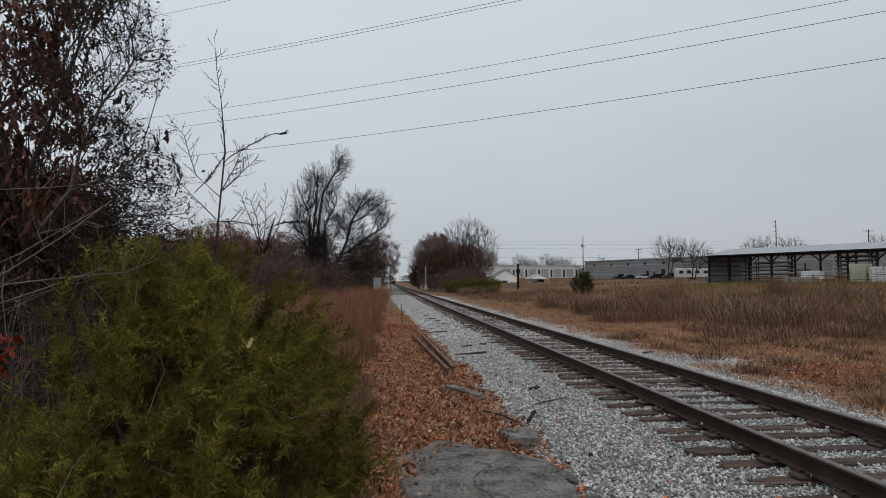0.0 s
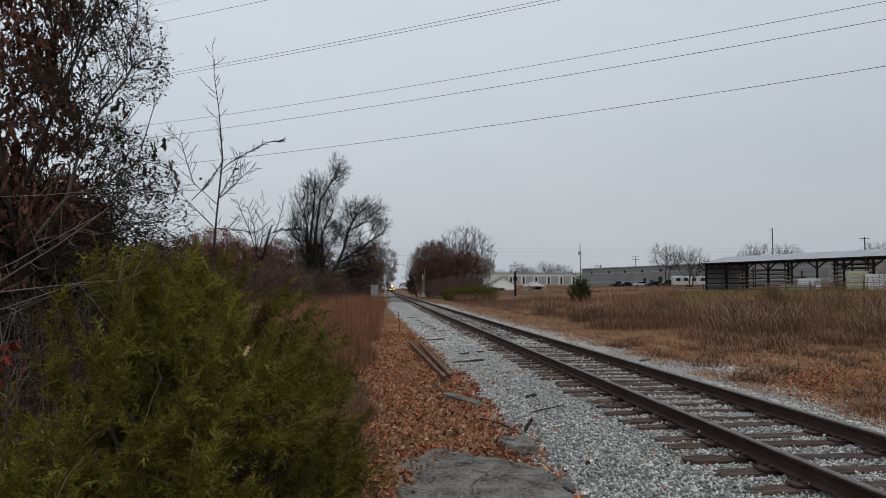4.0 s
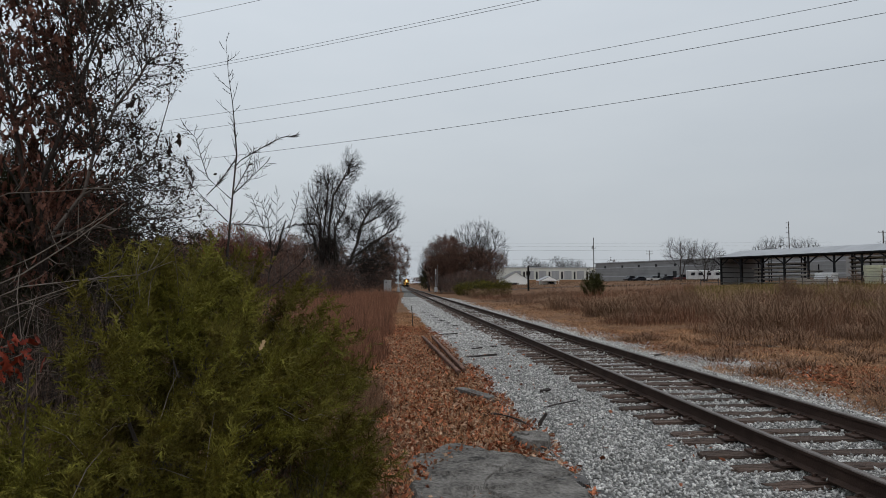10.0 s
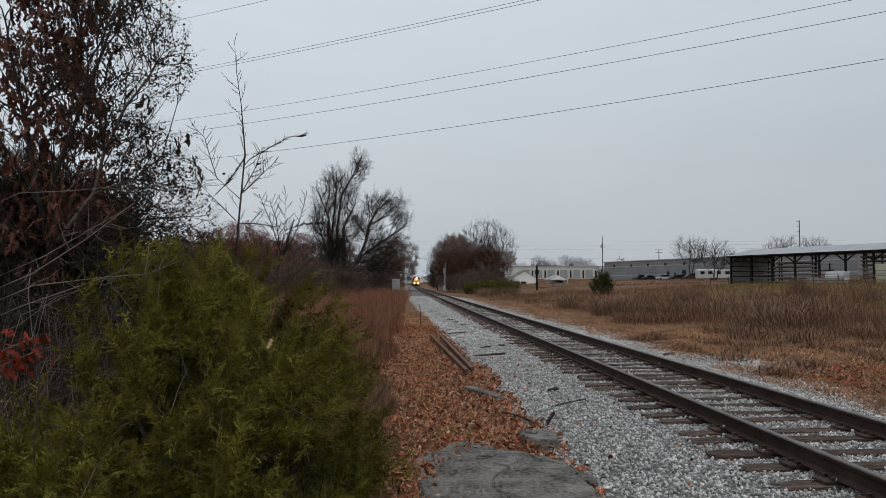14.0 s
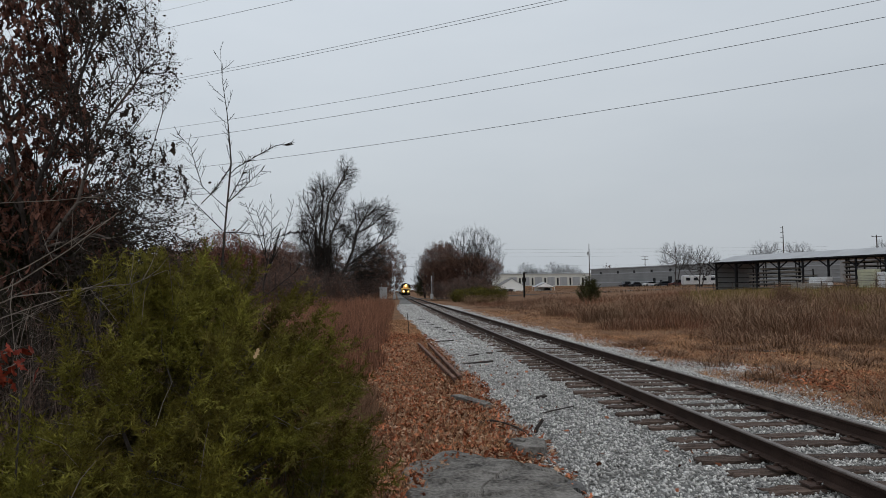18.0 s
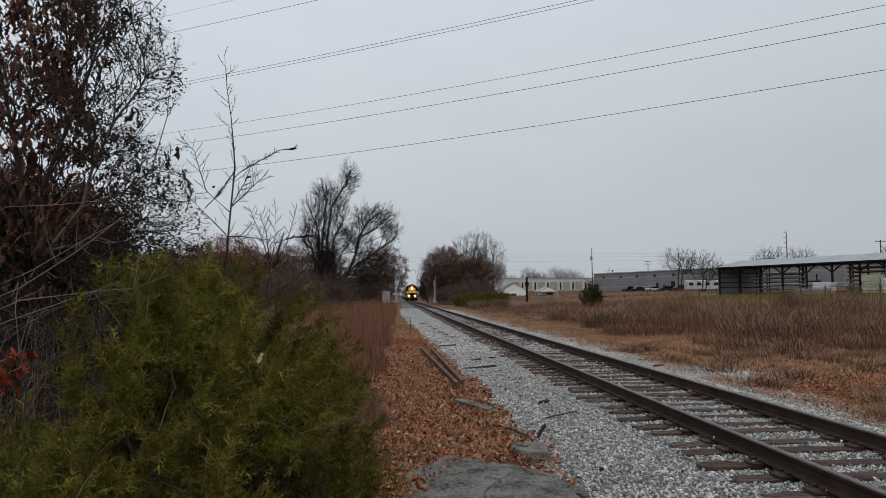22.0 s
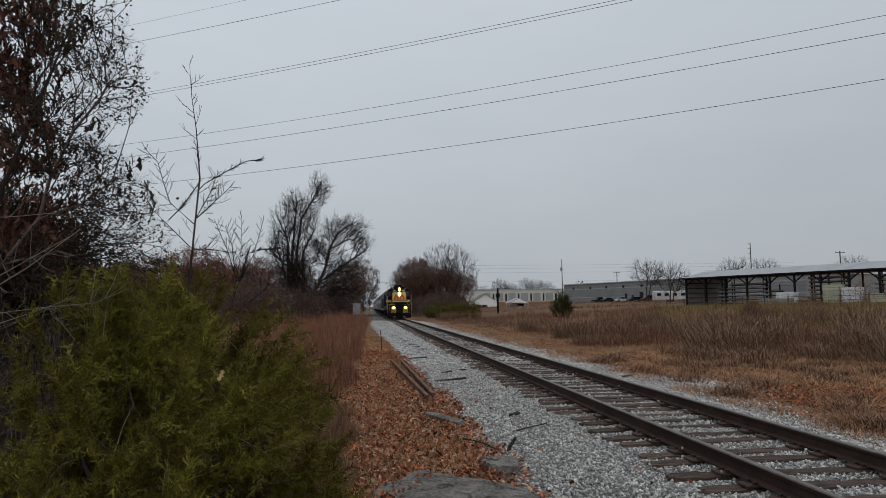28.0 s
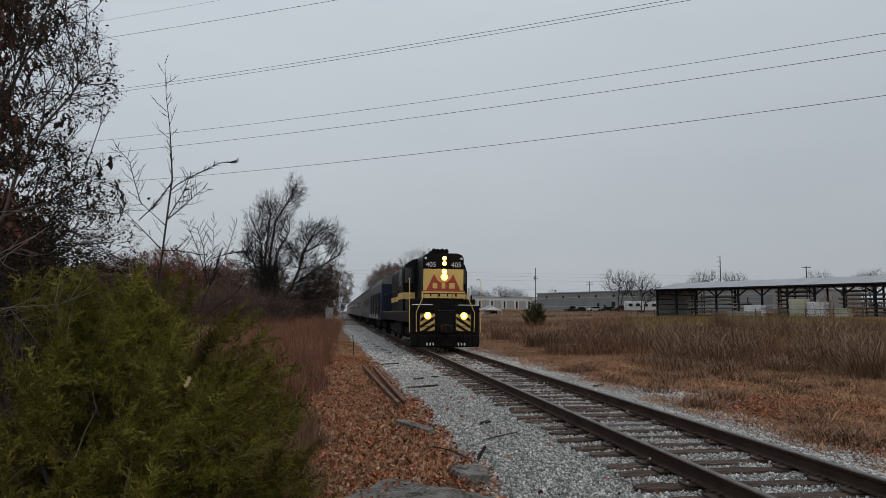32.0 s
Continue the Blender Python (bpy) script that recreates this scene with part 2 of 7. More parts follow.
def link(name, me, parent, m=None, label=""):
    o = new(name, me)
    o.parent = parent
    if m is not None:
        o.matrix_basis = m
    return tagged(o, label)


def smooth01(t):
    t = np.clip(t, 0, 1)
    return t * t * (3 - 2 * t)


RNG = np.random.default_rng(7)

# ---- the plan: the track runs along +y, tie tops at z = 0 ----
TIE_STEP, GAUGE = 0.507, 1.505


def track_x(y):
    return 4.53 + 2.85 * smooth01((np.asarray(y, float) - 50) / 500)


def ripple(x, y, s):
    return np.sin(x / s + 1.3 * np.sin(y / s * 0.7)) * np.cos(y / s * 1.1 + 0.8 * np.sin(x / s * 1.3))


def shoulder(y):
    """How much wider the left ballast shoulder lies farther out."""
    y = np.asarray(y, float)
    return np.clip((y - 12) * 0.017, 0, 0.85) * (1 - smooth01((y - 60) / 60))


def land(x, y):
    """Height of the ground."""
    x, y = np.asarray(x, float), np.asarray(y, float)
    dx = x - track_x(y)
    left = -0.2 * smooth01((dx + 3.45 + shoulder(y) + 0.16 * ripple(x, y, 0.9)) / 1.5)
    left = left + 0.03 * ripple(x, y, 0.55) * smooth01((-2.6 - shoulder(y) - dx) / 0.8) + 0.05 * ripple(x, y, 2.3) * smooth01((-3.5 - dx) / 1.0)
    right = -0.2 - 0.08 * smooth01((dx - 2.4) / 3) + 0.03 * np.maximum(0, np.minimum(dx, 130) - 8) + 0.004 * np.clip(y, 0, 400) * smooth01((dx - 6) / 20)
    right = right + 0.04 * ripple(x, y, 1.7) * smooth01((dx - 2.2) / 1.0)
    return np.where(dx < 0, left, right)

# ---- ground, ballast and track ----


def spread(lo, hi, near, step, grow=1.16):
    """Grid lines: fine within near, wider and wider outside."""
    xs = list(np.arange(near[0], near[1] + step / 2, step))
    d, x = step, xs[-1]
    while x < hi:
        d *= grow
        x += d
        xs.append(x)
    d, x = step, xs[0]
    while x > lo:
        d *= grow
        x -= d
        xs.insert(0, x)
    return np.array(xs)


def sheet(name, xs, ys, height, material, **tags):
    gx, gy = np.meshgrid(xs, ys)
    v = np.stack([gx, gy, height(gx, gy)], -1).reshape(-1, 3)
    i = np.arange(len(ys) - 1)[:, None] * len(xs) + np.arange(len(xs) - 1)[None]
    f = np.stack([i, i + 1, i + 1 + len(xs), i + len(xs)], -1).reshape(-1, 4)
    o = soup(name, v, f, material, **tags)
    o.data.polygons.foreach_set("use_smooth", [True] * len(f))
    return o


sheet("ground", spread(-2200, 2200, (-4, 14), 0.2), spread(-400, 3000, (0, 34), 0.25, 1.1), land, GROUND,
      label="brown dry-grass ground with leaf litter", category="ground", kind="structure")


def bed(dx, y):
    edge = 0.05 * ripple(dx * 2, y, 1.1)
    z = -0.035 + 0.012 * ripple(dx, y, 0.35) - 0.018 * smooth01((1.9 - np.abs(dx + 0.2)) / 0.4) * smooth01((-0.7 - dx) / 0.25)
    z = z - 0.2 * smooth01((dx - 1.55 + edge) / 0.9) - 0.3 * smooth01((-2.9 - shoulder(y) - dx) / 1.2)
    return z


bed_ys = spread(-30, 900, (2, 30), 0.15, 1.05)
bed_dx = np.linspace(-4.9, 2.6, 44)
gx, gy = np.meshgrid(bed_dx, bed_ys)
bed_v = np.stack([gx + track_x(gy), gy, bed(gx, gy)], -1).reshape(-1, 3)
bi = np.arange(len(bed_ys) - 1)[:, None] * 44 + np.arange(43)[None]
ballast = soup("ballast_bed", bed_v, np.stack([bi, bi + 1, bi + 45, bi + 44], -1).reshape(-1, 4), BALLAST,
               label="grey crushed limestone ballast bed, darkened as shade between stones", category="ballast", kind="structure")

track = thing("railway_track", pose(0, 0, 0), "single railway track, rusty rails on grey weathered ties", "railway track", kind="structure")


def rail_profile(head):
    if head:
        return [(-0.034, 0.171), (-0.035, 0.182), (-0.026, 0.19), (0.026, 0.19), (0.035, 0.182), (0.034, 0.171)]
    return [(-0.07, 0.02), (-0.07, 0.03), (-0.012, 0.05), (-0.009, 0.14), (-0.036, 0.152), (-0.037, 0.174),
            (0.037, 0.174), (0.036, 0.152), (0.009, 0.14), (0.012, 0.05), (0.07, 0.03), (0.07, 0.02)]


rail_ys = list(np.arange(-30, 90, 6.0)) + list(np.arange(90, 901, 15.0))
for side in (-1, 1):
    for name, head, material in (("rail", False, RAIL_RUST), ("rail_head", True, RAIL_HEAD)):
        prof, g = rail_profile(head), Geo()
        n = len(prof)
        vs = [(float(track_x(y)) + side * GAUGE / 2 + px, float(y), pz) for y in rail_ys for px, pz in prof]
        fs = [(i * n + k, i * n + (k + 1) % n, (i + 1) * n + (k + 1) % n, (i + 1) * n + k) for i in range(len(rail_ys) - 1) for k in range(n)]
        g.add(vs, fs).ob(name, material, track, "rusty brown rail" if not head else "worn shinier rail top")


def tie_mesh(k):
    """A weathered timber: split along the grain, with ragged ends and worn edges."""
    r = random.Random(k)
    n, ys = 26, (-0.108, -0.1, -0.055, -0.05, 0.0, 0.045, 0.05, 0.1, 0.108)
    crack = [r.uniform(0.2, 1.0) * (i in (3, 6)) for i in range(len(ys))]
    ends = [(r.uniform(-0.09, 0.05), r.uniform(-0.05, 0.09)) for _ in ys]
    v = []
    for j in range(n + 1):
        f = j / n
        for i, y in enumerate(ys):
            x = (-1.3 + ends[i][0]) * (1 - f) + (1.3 + ends[i][1]) * f
            edge = i in (0, len(ys) - 1)
            z = -0.17 if edge else 0.004 * math.sin(7 * f + i + k) + r.uniform(-0.007, 0.004) - 0.022 * crack[i] * (noise.noise((x * 1.7, i, k)) > -0.15) - 0.012 * (i in (1, len(ys) - 2)) * r.random()
            z -= 0.02 * max(0, 1 - min(j, n - j) / 2.0) * r.random() * (not edge)
            v.append((x, y + 0.012 * noise.noise((x * 2, k, i)) + r.uniform(-0.003, 0.003), z))
    w = len(ys)
    f = [(j * w + i, (j + 1) * w + i, (j + 1) * w + i + 1, j * w + i + 1) for j in range(n) for i in range(w - 1)]
    f += [tuple(range(w))[::-1], tuple(n * w + i for i in range(w))]
    return Geo().add(v, f).mesh("tie", TIE)


def plate_mesh():
    g = Geo().box(-0.18, 0.18, -0.09, 0.09, -0.01, 0.013, 0.002)
    for sx in (-0.095, 0.095):
        for sy in (-0.06, 0.06):
            g.box(sx - 0.012, sx + 0.012, sy - 0.012, sy + 0.012, 0.01, 0.035, 0.002)
            g.box(sx - 0.022 - 0.012 * np.sign(sx), sx + 0.022 - 0.012 * np.sign(sx), sy - 0.014, sy + 0.014, 0.033, 0.044, 0.002)
    return g.mesh("tie_plate", PLATE)


ties, plate = [tie_mesh(k) for k in range(6)], plate_mesh()
tie_y = [2.0 - 28 * TIE_STEP + TIE_STEP * k + 0.05 * math.sin(k * 2.7) for k in range(1680)]
tr = random.Random(3)
for k, y in enumerate(tie_y[:290]):
    x = float(track_x(y))
    link("tie", ties[k % 6], track, pose(x + tr.uniform(-0.09, 0.09), y, tr.uniform(-0.016, 0.006), tr.uniform(-1.5, 1.5), 0, tr.uniform(-2.0, 2.0)))
    if k < 118:
        for side in (-1, 1):
            link("tie_plate", plate, track, pose(x + side * GAUGE / 2, y, 0.002))
far = Geo()
for y in tie_y[290:]:
    x = float(track_x(y))
    far.box(x - 1.3, x + 1.3, y - 0.11, y + 0.11, -0.1, 0.0)
far.ob("far_ties", TIE, track, kind="stuff")

# loose stones that make up the top of the ballast
OCTA = np.array([(1, 0, 0), (-1, 0.1, 0), (0.1, 1, 0), (0, -1, 0.1), (0.1, 0.1, 1), (0, 0, -1)], float)
OCTA_F = np.array([(0, 2, 4), (2, 1, 4), (1, 3, 4), (3, 0, 4), (2, 0, 5), (1, 2, 5), (3, 1, 5), (0, 3, 5)])


def turn_random(n, rng):
    q = rng.normal(size=(n, 4))
    q /= np.linalg.norm(q, axis=1, keepdims=True)
    w, x, y, z = q.T
    return np.stack([np.stack([1 - 2 * (y * y + z * z), 2 * (x * y - z * w), 2 * (x * z + y * w)], -1),
                     np.stack([2 * (x * y + z * w), 1 - 2 * (x * x + z * z), 2 * (y * z - x * w)], -1),
                     np.stack([2 * (x * z - y * w), 2 * (y * z + x * w), 1 - 2 * (x * x + y * y)], -1)], 1)


def scatter(name, template, tf, places, sizes, turns, material, jitter=0.0, **tags):
    n, k = len(places), len(template)
    t = np.broadcast_to(template, (n, k, 3))
    if jitter:
        t = t * (1 + RNG.uniform(-jitter, jitter, (n, k, 3)))
    v = np.einsum("nij,nkj->nki", turns, t * sizes[:, None, :]) + places[:, None, :]
    f = tf[None] + (np.arange(n) * k)[:, None, None]
    return soup(name, v.reshape(-1, 3), f.reshape(-1, tf.shape[1]), material, **tags)


def stones(n, y0, y1, size):
    y = y0 + (y1 - y0) * RNG.random(n) ** 1.35
    dx = np.where(RNG.random(n) < 0.2, RNG.normal(2.35, 0.5, n), RNG.uniform(-3.3, 1.95, n) - shoulder(y) * RNG.random(n))
    grid = np.array(tie_y[:180])
    k = np.clip(np.searchsorted(grid, y), 1, 179)
    near = np.minimum(np.abs(y - grid[k]), np.abs(y - grid[k - 1]))
    on_tie = (near < 0.108) & (np.abs(dx) < 1.36)
    keep = ~on_tie | (RNG.random(n) < 0.012)
    keep &= (land(dx + track_x(y), y) < bed(dx, y) + 0.015) | (dx > 1.8)
    y, dx = y[keep], dx[keep]
    s = size * RNG.uniform(0.6, 1.35, (len(y), 1)) * RNG.uniform(0.7, 1.2, (len(y), 3))
    z = np.maximum(bed(dx, y), np.where(dx > 1.6, land(dx + track_x(y), y), -1)) + RNG.uniform(-0.008, 0.016, len(y))  + np.where(on_tie[keep], 0.085, 0)
    return np.stack([dx + track_x(y), y, z], -1), s


sp, ss = stones(118000, 3.2, 24, 0.0152)
sp2, ss2 = stones(42000, 20, 85, 0.032)
sp, ss = np.concatenate([sp, sp2]), np.concatenate([ss, ss2])
scatter("ballast_stones", OCTA, OCTA_F, sp, ss * 1.08, turn_random(len(sp), RNG), STONE, 0.6,
        label="loose angular grey limestone ballast stones", category="gravel", kind="stuff")

# ---- plants ----


def grow(wood, twigs, base, aim, length, radius, level, rng, tips, spread_=0.6, lift=0.15, kids=(4, 5, 4), sides=(7, 5, 3), min_twig=0.006, split=1, low=0.25, ratio=(0.42, 0.66), wob=0.11):
    """One limb with its smaller limbs; thick ones go to wood, thin ones to twigs."""
    steps = 5 if level == 0 else 4 if level == 1 else 3
    pts, radii, d = [base.copy()], [radius], aim.normalized()
    for i in range(steps):
        d = (d + Vector((rng.gauss(0, wob), rng.gauss(0, wob), rng.gauss(0, 0.06) + lift * 0.35))).normalized()
        pts.append(pts[-1] + d * length / steps)
        radii.append(max(min_twig * 0.5, radius * (1 - 0.72 * (i + 1) / steps)))
    (wood if level <= split else twigs).tube(pts, radii, sides[min(level, 2)], cap=False)
    if level >= len(kids):
        tips.append((pts[-1], d))
        tips.append((pts[-2], d))
        return
    for k in range(kids[level]):
        f = rng.uniform(low if level == 0 else 0.15, 1.0) * steps
        i = min(int(f), steps - 1)
        p = pts[i].lerp(pts[i + 1], f - i)
        a = rng.uniform(0, 2 * math.pi)
        u = d.orthogonal().normalized()
        side = math.cos(a) * u + math.sin(a) * d.cross(u)
        aim2 = d * (1 - spread_ * 0.5) + side * spread_ * rng.uniform(0.7, 1.3) + Vector((0, 0, lift))
        r2 = max(min_twig, radii[i] * rng.uniform(0.42, 0.62))
        grow(wood, twigs, p, aim2, length * rng.uniform(*ratio) * (1.2 - 0.55 * f / steps), r2, level + 1, rng, tips, spread_, lift, kids, sides, min_twig, split, low, ratio, 0.13)


def twig_template(seed, thick=1.0, side_twigs=8):
    """A spray of fine bare twigs, one metre long."""
    r = random.Random(seed)
    v, f = [], []

    def blade(p, d, length, w):
        s = d.cross(Vector((r.uniform(-1, 1), r.uniform(-1, 1), r.uniform(-1, 1)))).normalized() * w
        k = len(v)
        v.extend([tuple(p - s), tuple(p + s), tuple(p + d * length)])
        f.append((k, k + 1, k + 2))
    d0 = Vector((0, 1, 0))
    blade(Vector((0, 0, 0)), d0, 1.0, 0.006 * thick)
    for i in range(side_twigs):
        t = 0.08 + 0.88 / side_twigs * i
        q = (d0 + Vector((r.uniform(-1, 1), 0, r.uniform(-1, 1))) * 0.75).normalized()
        ln = (0.62 - 0.4 * t) * r.uniform(0.6, 1.2)
        blade(Vector((0, t, 0)), q, ln, 0.0042 * thick)
        for j in range(3):
            q2 = (q + Vector((r.uniform(-1, 1), r.uniform(-0.4, 1), r.uniform(-1, 1))) * 0.6).normalized()
            blade(Vector((0, t, 0)) + q * ln * (0.3 + 0.25 * j), q2, ln * r.uniform(0.3, 0.6), 0.0032 * thick)
    return np.array(v), np.array(f)


TWIG_SPRAYS = [twig_template(s) for s in range(3)]
FAR_SPRAYS = [twig_template(s + 5, 1.9, 6) for s in range(3)]


def spray_tips(tips, per, size, material, parent, rng, shapes=TWIG_SPRAYS):
    pts, ds = np.array([tuple(t[0]) for t in tips]), np.array([tuple(t[1]) for t in tips])
    pick = np.repeat(np.arange(len(pts)), per) if per >= 1 else np.arange(0, len(pts), int(1 / per))
    d = ds[pick] + rng.normal(0, 0.4, (len(pick), 3)) + [0, 0, 0.25]
    for k, (tv, tf) in enumerate(shapes):
        sel = np.arange(len(pick)) % 3 == k
        s = size * rng.uniform(0.5, 1.3, (sel.sum(), 1)) * np.ones((1, 3))
        scatter("twig_spray", tv, tf, pts[pick][sel], s, aim_turns(d[sel], rng), material, parent=parent)


LEAF = np.array([(0, 0, 0), (-0.32, 0.4, 0.06), (0, 0.45, -0.04), (0.32, 0.4, 0.06), (-0.2, 0.8, 0.12), (0.2, 0.8, 0.1), (0, 1.05, 0.02)])
LEAF_F = np.array([(0, 2, 1), (0, 3, 2), (1, 2, 4), (2, 3, 5), (2, 6, 4), (2, 5, 6)])


def lobed_leaf(curl=0.22):
    """An oak leaf: a midrib with three lobes on each side, cupped along its length."""
    half = [(0.02, 0.0), (0.07, 0.14), (0.24, 0.24), (0.10, 0.38), (0.34, 0.56), (0.12, 0.64), (0.25, 0.84), (0.06, 0.88), (0.0, 1.05)]
    mid = [(0, 0.0), (0, 0.38), (0, 0.64), (0, 1.05)]
    v = [(x, y, -0.1 * math.sin(3 * y)) for x, y in mid]
    f = []
    for s in (-1, 1):
        k = len(v)
        v += [(s * x, y, curl * x * (1.2 + s * 0.5) - 0.1 * math.sin(3 * y)) for x, y in half]
        fan = [(0, k + 1, k + 2), (0, k + 2, k + 3), (0, k + 3, 1), (1, k + 3, k + 4), (1, k + 4, k + 5), (1, k + 5, 2), (2, k + 5, k + 6), (2, k + 6, k + 7), (2, k + 7, 3)]
        f += fan if s > 0 else [q[::-1] for q in fan]
    return np.array(v, float), np.array(f)


OAK_LEAF, OAK_LEAF_F = lobed_leaf()


FAR_LEAF_SHAPE = np.array([(0, 0, 0), (-0.4, 0.5, 0.1), (0.4, 0.5, -0.1), (0, 1.0, 0.05)])
FAR_LEAF_F = np.array([(0, 2, 1), (1, 2, 3)])


def leafy(name, tips, n, size, blur, material, parent, rng, label=""):
    pts = np.array([tuple(t[0]) for t in tips])
    pick = rng.integers(0, len(pts), n)
    places = pts[pick] + rng.normal(0, blur, (n, 3))
    s = size * rng.uniform(0.6, 1.3, (n, 1)) * np.ones((1, 3))
    shape, faces = (LEAF, LEAF_F) if size < 0.12 else (FAR_LEAF_SHAPE, FAR_LEAF_F)
    return scatter(name, shape, faces, places, s, turn_random(n, rng), material, 0.15, parent=parent, label=label)


def hanging_leaves(parent, spots, clusters, per, size, blur, material, seed, droop=1.3):
    """Dead leaves that hang in bunches from some of the twig ends."""
    rng = np.random.default_rng(seed)
    spots = np.array(spots)
    c = spots[rng.integers(0, len(spots), clusters)]
    p = np.repeat(c, per, axis=0) + rng.normal(0, blur, (clusters * per, 3))
    d = rng.normal(0, 0.55, p.shape) + [0, 0, -droop]
    sz = size * rng.uniform(0.55, 1.25, (len(p), 1)) * np.array([[0.72, 1.0, 1.0]])
    return scatter("leaves", OAK_LEAF, OAK_LEAF_F, p, sz, aim_turns(d, rng), material, 0.22, parent=parent)


def tree(label, x, y, stems, seed, leaves=0, leaf_size=0.08, leaf_mat=None, wood=None, twig=None, category="tree", blur=0.15, name="tree", leaf_label="", split=1, sprays=None, **kw):
    rng = random.Random(seed)
    z = float(land(x, y)) - 0.05
    t = thing(name, pose(x, y, z), label, category)
    gw, gt, tips = Geo(), Geo(), []
    for ox, oy, ax, ay, length, radius in stems:
        grow(gw, gt, Vector((ox, oy, 0)), Vector((ax, ay, 1)), length, radius, 0, rng, tips, kw.get("spread_", 0.6), kw.get("lift", 0.15), kw.get("kids", (5, 5, 4)), (7, 5, 3), kw.get("min_twig", 0.01), split, kw.get("low", 0.25), kw.get("ratio", (0.42, 0.66)), kw.get("wob", 0.11))
    gw.ob("trunk", wood or BARK, t, smooth=True)
    if gt.v:
        gt.ob("crown", twig or TWIG, t)
    if sprays:
        spray_tips(tips, sprays[0], sprays[1], twig or TWIG, t, np.random.default_rng(seed + 1))
    if leaves:
        leafy("leaves", tips, leaves, leaf_size, blur, leaf_mat or LEAF_BROWN, t, np.random.default_rng(seed), leaf_label)
    return t


def frond_template(seed):
    """A flat juniper spray: a stem with slim side shoots, each with scale-leaf shoots of its own."""
    r = random.Random(seed)
    v, f = [], []

    def blade(p, d, length, w):
        s = Vector((-d.y, d.x, r.uniform(-0.5, 0.5))).normalized() * w
        k = len(v)
        v.extend([tuple(p - s), tuple(p + s), tuple(p + d * length)])
        f.append((k, k + 1, k + 2))
    d = Vector((0, 1, 0))
    for i in range(7):
        t = i / 7 + r.uniform(-0.03, 0.03)
        p = Vector((0.10 * math.sin(3 * t + seed), t, 0.16 * math.sin(2.2 * t + 2 * seed)))
        blade(p, d, 0.2, 0.02)
        for sg in (-1, 1):
            a = r.uniform(0.25, 1.0) * sg
            q = Vector((math.sin(a), math.cos(a), r.uniform(-0.9, 0.9))).normalized()
            ln = (0.34 * (1 - 0.6 * t) + 0.06) * r.uniform(0.5, 1.3)
            blade(p, q, ln, 0.021)
            for j in range(2):
                a2 = a + r.uniform(0.2, 0.9) * (1 if j % 2 else -1)
                q2 = Vector((math.sin(a2), math.cos(a2), r.uniform(-0.8, 0.8))).normalized()
                blade(p + q * ln * (0.2 + 0.3 * j), q2, ln * r.uniform(0.3, 0.6), 0.02)
    return np.array(v), np.array(f)


FRONDS = [frond_template(s) for s in range(4)]


def aim_turns(dirs, rng):
    """Turns that lay a spray's y along each direction, rolled at random."""
    d = dirs / np.linalg.norm(dirs, axis=1, keepdims=True)
    a = np.cross(d, rng.normal(size=d.shape))
    a /= np.linalg.norm(a, axis=1, keepdims=True)
    return np.stack([a, d, np.cross(a, d)], -1)


